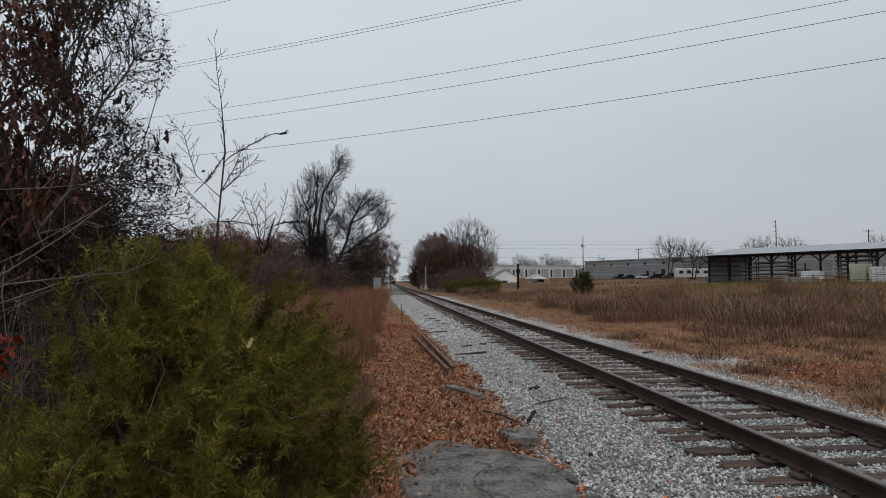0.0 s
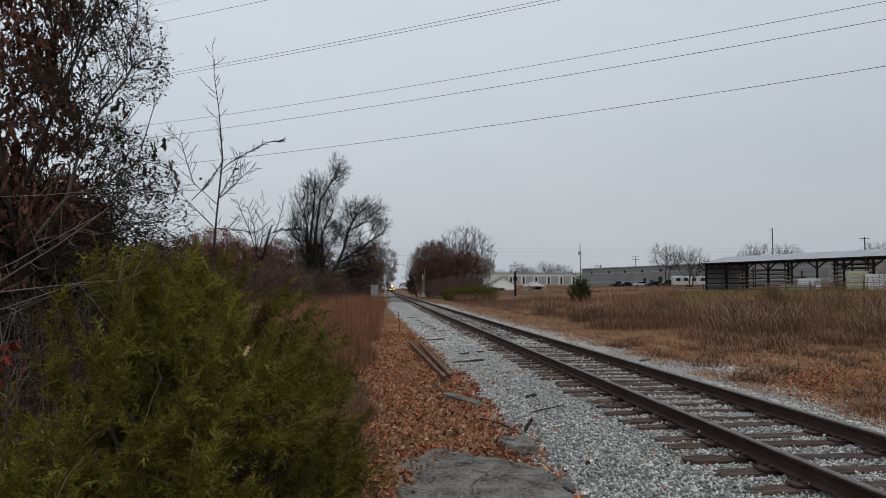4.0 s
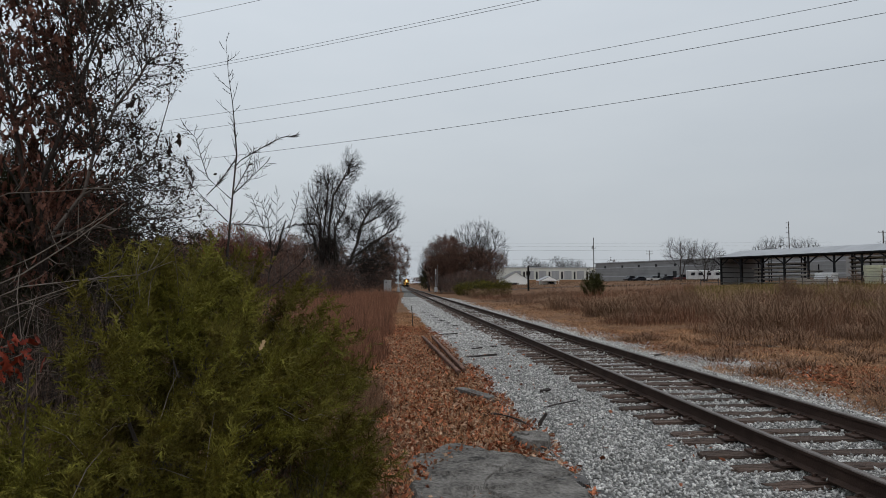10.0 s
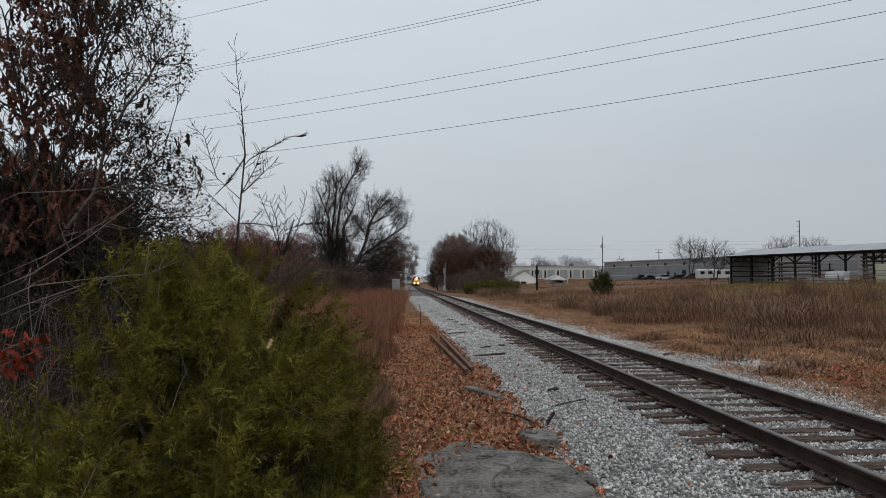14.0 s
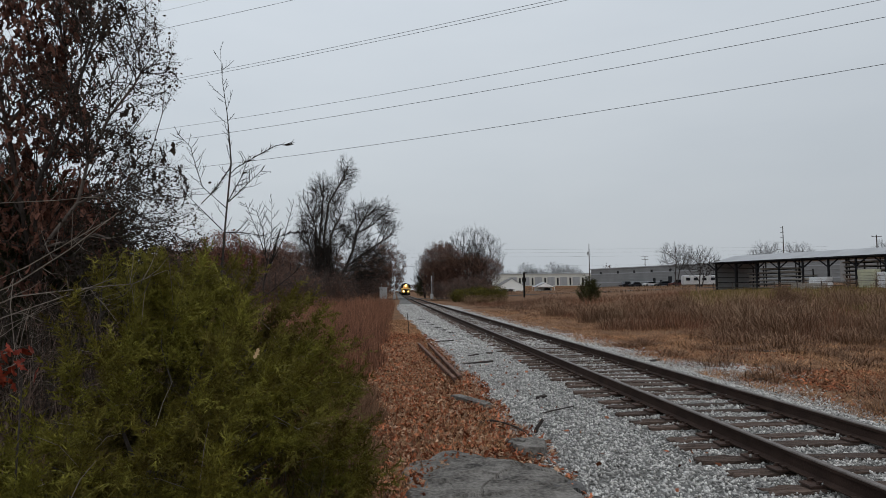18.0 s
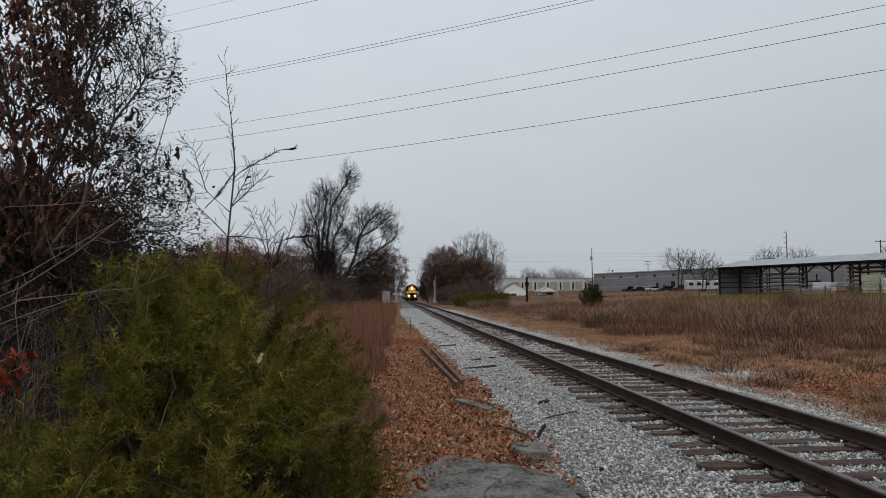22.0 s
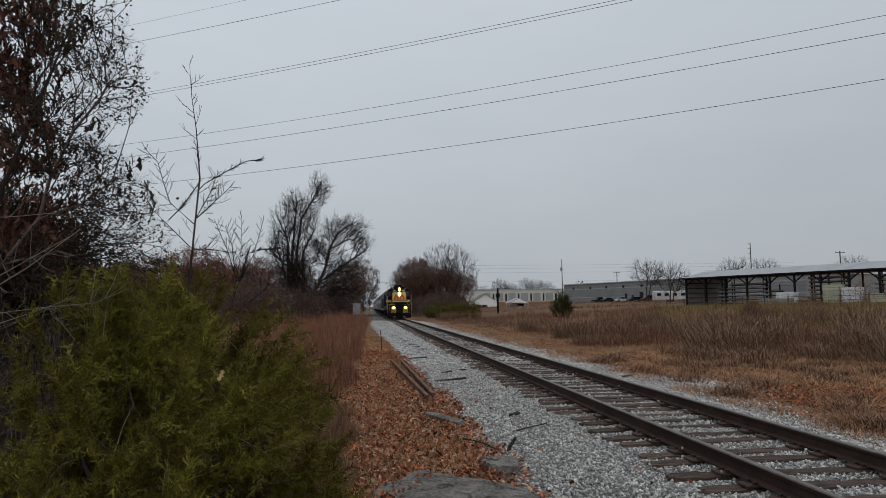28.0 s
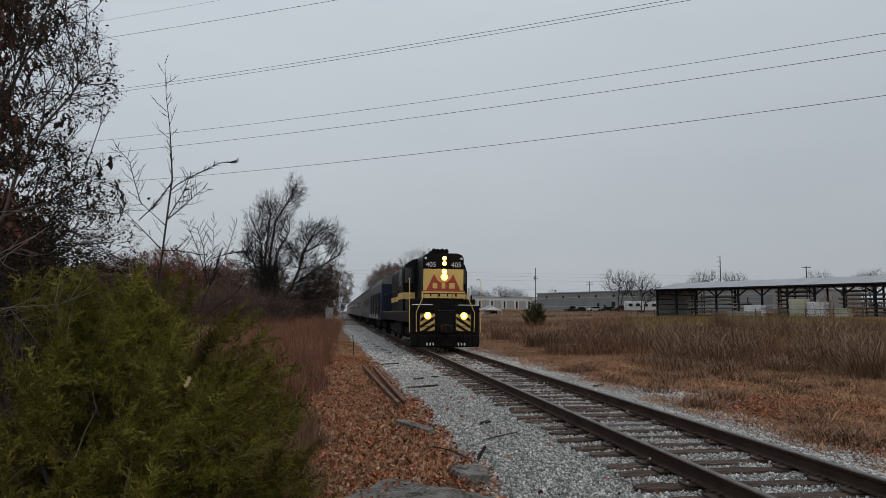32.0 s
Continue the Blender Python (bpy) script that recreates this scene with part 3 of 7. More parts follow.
def juniper(label, x, y, lobes, seed, density, size, material, name="juniper_bush", category="bush", stems=6, up=0.6, per=12, dead=0, hollow=None, shoots=None, plume=2.6):
    """lobes: centre and radii of the masses of foliage, from the bush's foot."""
    rng = np.random.default_rng(seed)
    t = thing(name, pose(x, y, float(land(x, y)) - 0.03), label, category)
    g = Geo()
    for k, (cx, cy, cz, rx, ry, rz) in enumerate(lobes):
        for _ in range(stems):
            u = rng.normal(size=3)
            u /= np.linalg.norm(u)
            tip = Vector((cx + u[0] * rx * 0.75, cy + u[1] * ry * 0.75, max(0.15, cz + abs(u[2]) * rz * 0.8)))
            mid = Vector((cx * 0.5, cy * 0.5, tip.z * 0.45))
            g.tube([Vector((rng.normal(0, 0.05), rng.normal(0, 0.05), 0)), mid, tip], [0.03, 0.018, 0.005], 5, False)
    g.ob("branching", BARK, t)
    pl, dr = [], []
    for cx, cy, cz, rx, ry, rz in lobes:
        m = int(density * (rx * ry + ry * rz + rx * rz) / 3 * 4 / per)
        u = rng.normal(size=(m, 3))
        u /= np.linalg.norm(u, axis=1, keepdims=True)
        rad = 0.62 + 0.42 * rng.random((m, 1)) ** 0.8
        c = np.array([cx, cy, cz]) + u * rad * [rx, ry, rz]
        axis = u * 0.8 + rng.normal(0, 0.35, (m, 3)) + [0, 0, up]
        axis /= np.linalg.norm(axis, axis=1, keepdims=True)
        j = np.repeat(np.arange(m), per)
        along = rng.random((len(j), 1))
        p = c[j] + axis[j] * (along - 0.5) * size * plume + rng.normal(0, 0.14 * size, (len(j), 3))
        keep = p[:, 2] > 0.04
        pl.append(p[keep])
        dr.append((axis[j] * 0.9 + rng.normal(0, 0.5, (len(j), 3)))[keep])
    if shoots:
        g = Geo()
        count, (x0, x1), (y0, y1), (z0, z1), length = shoots
        for _ in range(count):
            tip = np.array([rng.uniform(x0, x1), rng.uniform(y0, y1), rng.uniform(z0, z1)])
            d = np.array([rng.normal(0.1, 0.35), rng.normal(0, 0.3), 1.0])
            d /= np.linalg.norm(d)
            ln = length * rng.uniform(0.7, 1.3)
            bow = np.array([rng.normal(0, 0.05), rng.normal(0, 0.05), 0]) * ln
            at = [tip - d * ln, tip - d * ln * 0.5 + bow, tip]
            g.tube([Vector(p) for p in at], [0.006, 0.004, 0.0015], 4, False)
            m = int(30 * ln / 0.6)
            f = rng.random((m, 1)) ** 0.8
            pl.append((1 - f) ** 2 * at[0] + 2 * f * (1 - f) * at[1] + f * f * at[2])
            dr.append(d * 0.9 + rng.normal(0, 0.45, (m, 3)))
        g.ob("shoot_tangle", BARK, t, kind="stuff")
    pl, dr = np.concatenate(pl), np.concatenate(dr)
    if hollow:
        for h in hollow:
            out = np.sum(((pl - np.array(h[:3])) / np.array(h[3:])) ** 2, axis=1) > rng.uniform(0.7, 1.3, len(pl))
            pl, dr = pl[out], dr[out]
    if dead:
        g = Geo()
        for k in rng.integers(0, len(pl), dead):
            a, d = Vector(pl[k]), Vector(dr[k] + rng.normal(0, 0.5, 3)).normalized()
            ln = float(rng.uniform(0.12, 0.4))
            g.tube([a, a + d * ln * 0.5 + Vector((0, 0, 0.03)), a + d * ln], [0.0022, 0.0018, 0.0008], 4, False)
        g.ob("dead_twig_tangle", PALE_TWIG, t, "thin dead tan twigs", kind="stuff")
    for k, (tv, tf) in enumerate(FRONDS):
        sel = np.arange(len(pl)) % len(FRONDS) == k
        s = size * rng.uniform(0.55, 1.35, (sel.sum(), 1)) * np.ones((1, 3))
        scatter("foliage", tv, tf, pl[sel], s, aim_turns(dr[sel], rng), material, parent=t)
    return t


def blades(name, places, height, width, lean, material, rng, label, category="grass", bend=0.35):
    """Upright grass blades, each two bent pieces."""
    n = len(places)
    h = height * rng.uniform(0.55, 1.2, n)
    a, b = rng.uniform(0, 2 * np.pi, n), rng.uniform(0, 2 * np.pi, n)
    w = width * rng.uniform(0.6, 1.4, n)
    side = np.stack([np.cos(a) * w, np.sin(a) * w, 0 * a], -1)
    tilt = np.stack([np.cos(b), np.sin(b), 0 * b], -1) * (np.abs(rng.normal(0, lean, n)) * h)[:, None]
    upv = np.stack([0 * h, 0 * h, h], -1)
    mid = places + 0.55 * upv + tilt * bend
    top = places + upv * 0.98 + tilt
    v = np.stack([places - side, places + side, mid + side * 0.8, mid - side * 0.8, top], 1).reshape(-1, 3)
    k = (np.arange(n) * 5)[:, None]
    f = np.concatenate([k + [0, 1, 2], k + [0, 2, 3], k + [3, 2, 4]])
    return soup(name, v, f, material, label=label, category=category, kind="stuff")


def on_land(x, y, sink=0.02):
    return np.stack([x, y, land(x, y) - sink], -1)


def lobe_points(lobes, rng):
    """Points inside rounded masses, thicker towards their outside; each lobe: centre, radii, count."""
    out = []
    for cx, cy, cz, rx, ry, rz, n in lobes:
        u = rng.normal(size=(n, 3))
        u /= np.linalg.norm(u, axis=1, keepdims=True)
        out.append(np.array([cx, cy, cz]) + u * rng.random((n, 1)) ** 0.45 * [rx, ry, rz])
    p = np.concatenate(out)
    return p[p[:, 2] > 0.25]


def crown_tree(label, x, y, trunks, lobes, seed, tip=0.008, carry=0.35, sprays=(1, 1.2), far=True, leaves=(), wood=None, twig=None, category="tree", name="tree", sink=0.1, up=0.4, power=0.35, ends_out=None):
    """A tree whose limbs reach for points spread through its crown; limbs thicken with what they carry."""
    rng = np.random.default_rng(seed)
    t = thing(name, pose(x, y, float(land(x, y)) - sink), label, category)
    pos, par, dirs, way = [], [], [], []
    for tr in trunks:
        for i, p in enumerate(tr):
            p = np.array(p, float)
            par.append(len(pos) - 1 if i else -1)
            d = p - pos[-1] if i else np.array([0, 0, 1.0])
            dirs.append(d / np.linalg.norm(d))
            way.append(way[-1] + np.linalg.norm(d) if i else 0.0)
            pos.append(p)
    goals = lobe_points(lobes, rng)
    goals = goals[np.argsort(np.min(np.linalg.norm(goals[:, None] - np.array(pos)[None], axis=2), axis=1))]
    n0, m = len(pos), len(pos) + 2 * len(goals)
    P_, D_, W_ = np.zeros((m, 3)), np.zeros((m, 3)), np.zeros(m)
    P_[:n0], D_[:n0], W_[:n0] = pos, dirs, way
    par = np.concatenate([par, np.zeros(m - n0, int)]).astype(int)
    c = n0
    for g_ in goals:
        v = g_ - P_[:c]
        ln = np.linalg.norm(v, axis=1) + 1e-6
        cost = ln * (1 + 0.7 * (1 - np.sum(v * D_[:c], axis=1) / ln)) + carry * W_[:c]
        k = int(np.argmin(cost))
        step, q = ln[k], v[k] / ln[k]
        mid = P_[k] + 0.5 * v[k] + 0.10 * step * (D_[k] - q) + rng.normal(0, 0.04, 3) * step
        for a, b, at in ((c, k, mid), (c + 1, c, g_)):
            d = at - P_[b]
            P_[a], par[a] = at, b
            D_[a] = d / (np.linalg.norm(d) + 1e-6)
            W_[a] = W_[b] + np.linalg.norm(d)
        c += 2
    load = np.zeros(m)
    ends = np.ones(m, bool)
    ends[par[par >= 0]] = False
    load[ends] = 1
    for k in range(m - 1, -1, -1):
        if par[k] >= 0:
            load[par[k]] += load[k]
    rad = tip * np.maximum(load, 1) ** power
    gt, stems, root = Geo(), {}, list(range(m))
    for k in range(m):
        j = par[k]
        if j >= 0:
            root[k] = root[j]
            gw = stems.setdefault(root[k], Geo())
            thick = rad[k] > 3.2 * tip
            r0, r1 = float(min(rad[j], rad[k] * 1.35)), float(rad[k] * (0.5 if ends[k] else 1))
            (gw if thick else gt).tube([Vector(P_[j]), Vector(P_[k])], [r0, r1], 6 if thick else 3, False)
    for gw in stems.values():
        if gw.v:
            gw.ob("trunk", wood or BARK, t, smooth=True)
    gt.ob("crown", twig or TWIG, t)
    end_at, end_to = P_[ends], D_[ends] + [0, 0, up]
    if ends_out is not None:
        ends_out.extend(tuple(p) for p in end_at)
    if sprays:
        spray_tips(list(zip(end_at, end_to)) + list(zip(P_[par[ends]], end_to)), sprays[0], sprays[1], twig or TWIG, t, rng, FAR_SPRAYS if far else TWIG_SPRAYS)
    for count, size, blur, material, where in leaves:
        spots = [(p,) for p in end_at if where is None or where(p)]
        leafy("leaves", spots, count, size, blur, material, t, rng)
    return t


def dome(w, h, n, cx=0.0, low=0.0, depth=None):
    """A rounded crown from near the ground to its top."""
    d = depth or w
    return [(cx, 0, low + h * 0.56, w, d, h * 0.44, n), (cx, 0, low + h * 0.36, w * 0.92, d * 0.9, h * 0.34, n // 2)]

# ---- the train ----
PAINT_BLACK = mat("black_engine_paint", (0.0085, 0.0075, 0.007), (0.0045, 0.0042, 0.004), 2, 25, 0.5, 0.08, spec=0.12)
PAINT_YELLOW = mat("cream_yellow_paint", (0.72, 0.50, 0.17), (0.62, 0.41, 0.13), 2, 25, 0.45, 0.05)
PAINT_RED = mat("red_paint", (0.42, 0.065, 0.035), (0.36, 0.05, 0.03), 2, 25, 0.45, 0.05)
PAINT_WHITE = mat("white_paint", (0.72, 0.72, 0.70), (0.6, 0.6, 0.58), 2, 25, 0.5, 0.05)
PAINT_BLUE = mat("dark_blue_paint", (0.010, 0.015, 0.045), (0.007, 0.010, 0.03), 1, 25, 0.45, 0.05)
STEEL = mat("dull_stainless", (0.15, 0.143, 0.138), (0.095, 0.09, 0.087), 1, 20, 0.55, 0.05, metal=0.3)
GLASS_DARK = mat("dark_window", (0.012, 0.014, 0.018), None, 2, 20, 0.12, 0, spec=0.5)
DIRT_BLACK = mat("sooty_underframe", (0.012, 0.0095, 0.0085), (0.006, 0.0053, 0.005), 3, 30, 0.9, 0.3, spec=0.15)
LAMP_WARM = mat("lit_headlight", (1.0, 0.50, 0.09), (1.0, 0.50, 0.09), 2, 20, 0.4, 0, emit=150.0)
LAMP_PALE = mat("lit_pale_headlight", (1.0, 0.82, 0.55), (1.0, 0.82, 0.55), 2, 20, 0.4, 0, emit=60.0)
LAMP_DITCH = mat("lit_ditch_light", (1.0, 0.52, 0.11), (1.0, 0.52, 0.11), 2, 20, 0.4, 0, emit=140.0)
# emissive amber for added discs that imitate the glare halo round each lamp
LAMP_HALO = mat("amber_lamp_halo", (1.0, 0.42, 0.05), (1.0, 0.42, 0.05), 2, 20, 0.4, 0, emit=4.5)
SIDING_GREY = mat("dusty_pale_panel", (0.34, 0.335, 0.32), (0.22, 0.215, 0.205), 1, 25, 0.6, 0.05)
ROOF_DARK = mat("dark_roof", (0.06, 0.06, 0.062), (0.04, 0.04, 0.04), 1, 25, 0.7, 0.1)


def truck(parent, y, axles=(-1.4, 1.4)):
    g = Geo()
    for s in (-1, 1):
        g.box(s * 1.02 - 0.08, s * 1.02 + 0.08, y - 2.0, y + 2.0, 0.45, 0.85, 0.05)
        for a in axles:
            g.box(s * 1.0 - 0.15, s * 1.0 + 0.18, y + a - 0.2, y + a + 0.2, 0.35, 0.8, 0.04)
    g.box(-1.0, 1.0, y - 0.3, y + 0.3, 0.5, 0.9, 0.05)
    fr = g.ob("truck_frame", DIRT_BLACK, parent)
    for a in axles:
        w = Geo()
        for s in (-1, 1):
            w.rod((s * 0.69, y + a, 0.5), (s * 0.83, y + a, 0.5), 0.5, 20)
        w.rod((-0.9, y + a, 0.5), (0.9, y + a, 0.5), 0.08, 8)
        w.ob("wheelset", DIRT_BLACK, fr, "dark steel wheelset")


def lettering(text, size, m, material, parent, name="number"):
    cu = bpy.data.curves.new(name, "FONT")
    cu.body, cu.size, cu.extrude, cu.align_x, cu.align_y = text, size, 0.004, "CENTER", "CENTER"
    tmp = bpy.data.objects.new(name, cu)
    me = bpy.data.meshes.new_from_object(tmp)
    bpy.data.objects.remove(tmp)
    me.materials.clear()
    me.materials.append(material)
    return link(name, me, parent, m)


def disc(x, y, z, r, depth, n=20):
    return Geo().rod((x, y, z), (x, y - depth, z), r, n)


def arch(w, z_side, z_top, n=9):
    """Half outline of a roof from one side over to the other."""
    return [(-w * math.cos(math.pi * k / (n - 1)), z_side + (z_top - z_side) * math.sin(math.pi * k / (n - 1)) ** 0.8) for k in range(n)]


def locomotive():
    """Front at y = 0, looking down -y; rail top at z = 0."""
    t = thing("locomotive", pose(0, 0, 0), "black diesel locomotive, cream-yellow nose with red triangle, lights on", "locomotive")
    Geo().box(-1.5, 1.5, 0.55, 17.0, 1.12, 1.62, 0.04).ob("underframe", PAINT_BLACK, t)
    pilot = Geo().box(-1.45, 1.45, 0.3, 0.42, 0.12, 1.6, 0.03).box(-1.1, 1.1, 0.15, 0.32, 0.12, 0.62, 0.05).ob("pilot", DIRT_BLACK, t)
    Geo().box(-1.5, 1.5, 0.3, 1.4, 1.58, 1.66, 0.02).ob("front_deck", PAINT_BLACK, t)
    Geo().box(-0.22, 0.22, -0.35, 0.35, 0.72, 1.05, 0.06).box(-0.12, 0.12, -0.55, -0.3, 0.68, 1.08, 0.05).ob("coupler", DIRT_BLACK, t)
    for s in (-1, 1):
        p = Geo().box(s * 0.76 - 0.31, s * 0.76 + 0.31, 0.24, 0.3, 0.78, 1.5, 0.01).ob("step_panel", PAINT_YELLOW, t, "yellow panel with black slanting stripes")
        g = Geo()
        for k in range(-1, 4):
            z0, rise = 0.62 + k * 0.27, 0.62
            q = []
            for a, b in ((-0.3, 0.0), (0.3, 0.0), (0.3, 0.13), (-0.3, 0.13)):
                q.append((a, z0 + b + rise * (a + 0.3)))
            for limit, sign in ((1.495, 1), (0.785, -1)):
                out = []
                for i in range(len(q)):
                    u, w = q[i - 1], q[i]
                    if (sign * u[1] <= sign * limit) != (sign * w[1] <= sign * limit):
                        out.append((u[0] + (limit - u[1]) / (w[1] - u[1]) * (w[0] - u[0]), limit))
                    if sign * w[1] <= sign * limit:
                        out.append(w)
                q = out
            if len(q) > 2:
                g.prism([(s * 0.76 - s * a, b) for a, b in q], "y", 0.228, 0.238)
        g.ob("stripe", PAINT_BLACK, p)
        disc(s * 0.765, 0.26, 1.42, 0.16, 0.12).ob("ditch_light_housing", PAINT_BLACK, t)
        # added glowing disc: the halo of glare about the ditch light
        disc(s * 0.765, 0.15, 1.42, 0.15, 0.02).ob("ditch_halo", LAMP_HALO, t, "glowing amber disc standing in for lamp glare")
        disc(s * 0.765, 0.135, 1.42, 0.085, 0.02).ob("ditch_light", LAMP_DITCH, t, "lit amber-white ditch light")
        for k in range(3):
            Geo().box(s * 1.2, s * 1.5, 0.5, 0.9, 0.35 + 0.38 * k, 0.39 + 0.38 * k, 0.01).ob("step", DIRT_BLACK, t)
        Geo().box(s * 0.55, s * 1.42, 0.27, 0.3, 1.86, 1.89, 0.005).ob("step_edge", PAINT_WHITE, t)
        Geo().box(s * 0.4, s * 1.46, 0.3, 0.42, 1.6, 1.86, 0.02).ob("anticlimber", PAINT_BLACK, t)
        for k in range(3):
            x = s * (0.5 + 0.13 * k)
            h = Geo().tube([Vector((x, 0.3, 0.78)), Vector((x, 0.12, 0.72)), Vector((x + 0.02, 0.06, 0.5)), Vector((x + 0.03 * s, 0.1, 0.3))], [0.028] * 4, 7).ob("air_hose", DIRT_BLACK, t, "black rubber hose with pale end")
            Geo().rod((x + 0.03 * s, 0.1, 0.31), (x + 0.03 * s, 0.11, 0.2), 0.033, 8).ob("hose_end", PAINT_WHITE, h)
        Geo().tube([Vector((s * 0.24, 0.1, 0.95)), Vector((s * 0.7, 0.12, 0.98)), Vector((s * 1.3, 0.2, 0.92))], [0.014] * 3, 6).ob("cut_lever", DIRT_BLACK, t)
        Geo().box(s * 0.96, s * 1.44, 1.0, 2.9, 1.66, 2.14, 0.04).ob("battery_box", PAINT_BLACK, t)
        Geo().box(s * 1.16, s * 1.46, 0.24, 0.31, 0.2, 0.62, 0.02).ob("footstep_plate", DIRT_BLACK, t)
        Geo().rod((s * 0.62, 0.86, 3.78), (s * 0.62, 0.86, 4.0), 0.012, 6).ob("lift_eye", PAINT_BLACK, t)
    # short hood
    outline = [(-0.89, 1.62), (-0.89, 3.88), (-0.82, 4.03), (-0.6, 4.11), (0.6, 4.11), (0.82, 4.03), (0.89, 3.88), (0.89, 1.62)]
    Geo().prism(outline, "y", 0.9, 4.0).ob("short_hood", PAINT_BLACK, t)
    Geo().box(-0.875, 0.875, 0.875, 0.9, 2.5, 3.42, 0.01).ob("nose_panel", PAINT_YELLOW, t, "cream-yellow nose")
    Geo().box(-0.94, 0.94, 0.85, 0.9, 2.16, 2.46, 0.01).ob("nose_band", PAINT_YELLOW, t, "cream-yellow band")
    Geo().box(-0.91, 0.91, 0.846, 0.9, 2.462, 2.498, 0.004).ob("red_stripe", PAINT_RED, t, "thin red stripe")
    # round bite cut from the emblem where headlight glow washes out its red
    glow_notch = [(0.37 * math.cos(a), 3.2 - 0.37 * math.sin(a)) for a in np.linspace(0.25, math.pi - 0.25, 9)]
    em = Geo().prism([(-0.74, 2.51), (0.74, 2.51), (0.42, 3.2)] + glow_notch + [(-0.42, 3.2)], "y", 0.862, 0.873).ob("emblem", PAINT_RED, t, "red tapered emblem with pale bars, notched for headlight glow")
    for cx, wd in ((-0.37, 0.10), (0.0, 0.08), (0.37, 0.12)):
        Geo().box(cx - wd, cx + wd, 0.852, 0.861, 2.58, 2.82, 0.003).ob("emblem_bar", PAINT_YELLOW, em)
    for cx in (-0.55, -0.18, 0.18, 0.55):
        Geo().box(cx - 0.03, cx + 0.03, 0.83, 0.86, 2.24, 2.38, 0.006).ob("hinge", PAINT_BLACK, t)
    for s in (-1, 1):
        b = Geo().box(s * 0.55 - 0.27, s * 0.55 + 0.27, 0.86, 0.9, 3.47, 3.75, 0.02).ob("number_board", PAINT_BLACK, t, "black number board with white 405")
        lettering("405", 0.3, pose(s * 0.555, 0.85, 3.6, 90), PAINT_WHITE, b)
        disc(s * 0.78, 0.92, 3.88, 0.05, 0.1, 12).ob("class_light", PAINT_WHITE, t)
    for z, r, glow in ((3.88, 0.07, LAMP_PALE), (3.66, 0.07, LAMP_PALE), (3.31, 0.085, LAMP_WARM), (3.08, 0.115, LAMP_WARM)):
        disc(0.03, 0.9, z, r * 1.5, 0.06).ob("headlight_housing", PAINT_BLACK, t)
        # added glowing disc: the headlight's glare halo, no real part
        disc(0.03, 0.84, z, r * 1.4, 0.02).ob("headlight_halo", LAMP_HALO, t, "glowing amber disc standing in for lamp glare")
        disc(0.03, 0.825, z, r * 0.78, 0.02).ob("headlight", glow, t, "lit warm headlight")
    # cab
    cab = Geo().prism([(-1.5, 1.62), (-1.5, 3.45)] + arch(1.5, 3.45, 4.16) + [(1.5, 3.45), (1.5, 1.62)], "y", 3.2, 5.4).ob("cab", PAINT_BLACK, t)
    for s in (-1, 1):
        Geo().box(s * 1.22 - 0.22, s * 1.22 + 0.22, 3.17, 3.2, 2.9, 3.6, 0.01).ob("cab_window", GLASS_DARK, cab, "dark cab window")
        Geo().box(s * 1.5 - 0.03, s * 1.5 + 0.03, 3.6, 5.0, 2.8, 3.6, 0.01).ob("side_window", GLASS_DARK, cab)
        Geo().box(s * 1.51 - 0.015, s * 1.51 + 0.015, 3.2, 5.4, 2.16, 2.46, 0.005).ob("side_band", PAINT_YELLOW, cab)
        Geo().box(s * 0.96 - 0.015, s * 0.96 + 0.015, 5.4, 16.4, 2.16, 2.46, 0.005).ob("hood_band", PAINT_YELLOW, t)
        Geo().box(s * 1.22 - 0.27, s * 1.22 + 0.27, 3.18, 3.2, 2.16, 2.46, 0.005).ob("front_band", PAINT_YELLOW, cab)
    Geo().prism([(-0.95, 1.62), (-0.95, 3.92), (-0.8, 4.1), (0.8, 4.1), (0.95, 3.92), (0.95, 1.62)], "y", 5.4, 16.4).ob("long_hood", PAINT_BLACK, t)
    for y in (7.5, 9.5, 12.5, 14.5):
        Geo().rod((0, y, 4.08), (0, y, 4.24), 0.6, 24).ob("roof_fan", ROOF_DARK, t)
    g = Geo()
    for k, x in enumerate((-0.36, -0.18, 0.0, 0.2)):
        g.rod((x, 1.5 + 0.12 * (k % 2), 4.24), (x, 2.05, 4.27), 0.05, 10).rod((x, 1.3 + 0.12 * (k % 2), 4.24), (x, 1.5 + 0.12 * (k % 2), 4.24), 0.11, 12, 0.05)
    g.box(-0.5, 0.3, 1.75, 1.9, 4.08, 4.26, 0.02).ob("horn", DIRT_BLACK, t)
    # handrails
    for s in (-1, 1):
        g = Geo()
        g.tube([Vector((s * 1.5, 0.26, 0.75)), Vector((s * 1.52, 0.26, 1.7)), Vector((s * 1.52, 0.3, 2.85)), Vector((s * 1.5, 0.5, 2.98)), Vector((s * 1.48, 1.1, 2.98))], [0.016] * 5, 6)
        g.ob("handrail", PAINT_YELLOW, t, "pale cream tube handrail")
        g = Geo()
        g.tube([Vector((s * 1.22, 0.24, 0.75)), Vector((s * 1.24, 0.24, 1.55)), Vector((s * 0.95, 0.26, 2.2))], [0.018] * 3, 6)
        g.ob("grab_iron", PAINT_YELLOW, t)
        g = Geo()
        g.tube([Vector((s * 1.45, 5.5, 2.65)), Vector((s * 1.45, 16.6, 2.65))], [0.02] * 2, 6)
        for y in (6, 8, 10, 12, 14, 16):
            g.rod((s * 1.45, y, 1.62), (s * 1.45, y, 2.65), 0.016, 6)
        g.ob("side_railing", PAINT_BLACK, t)
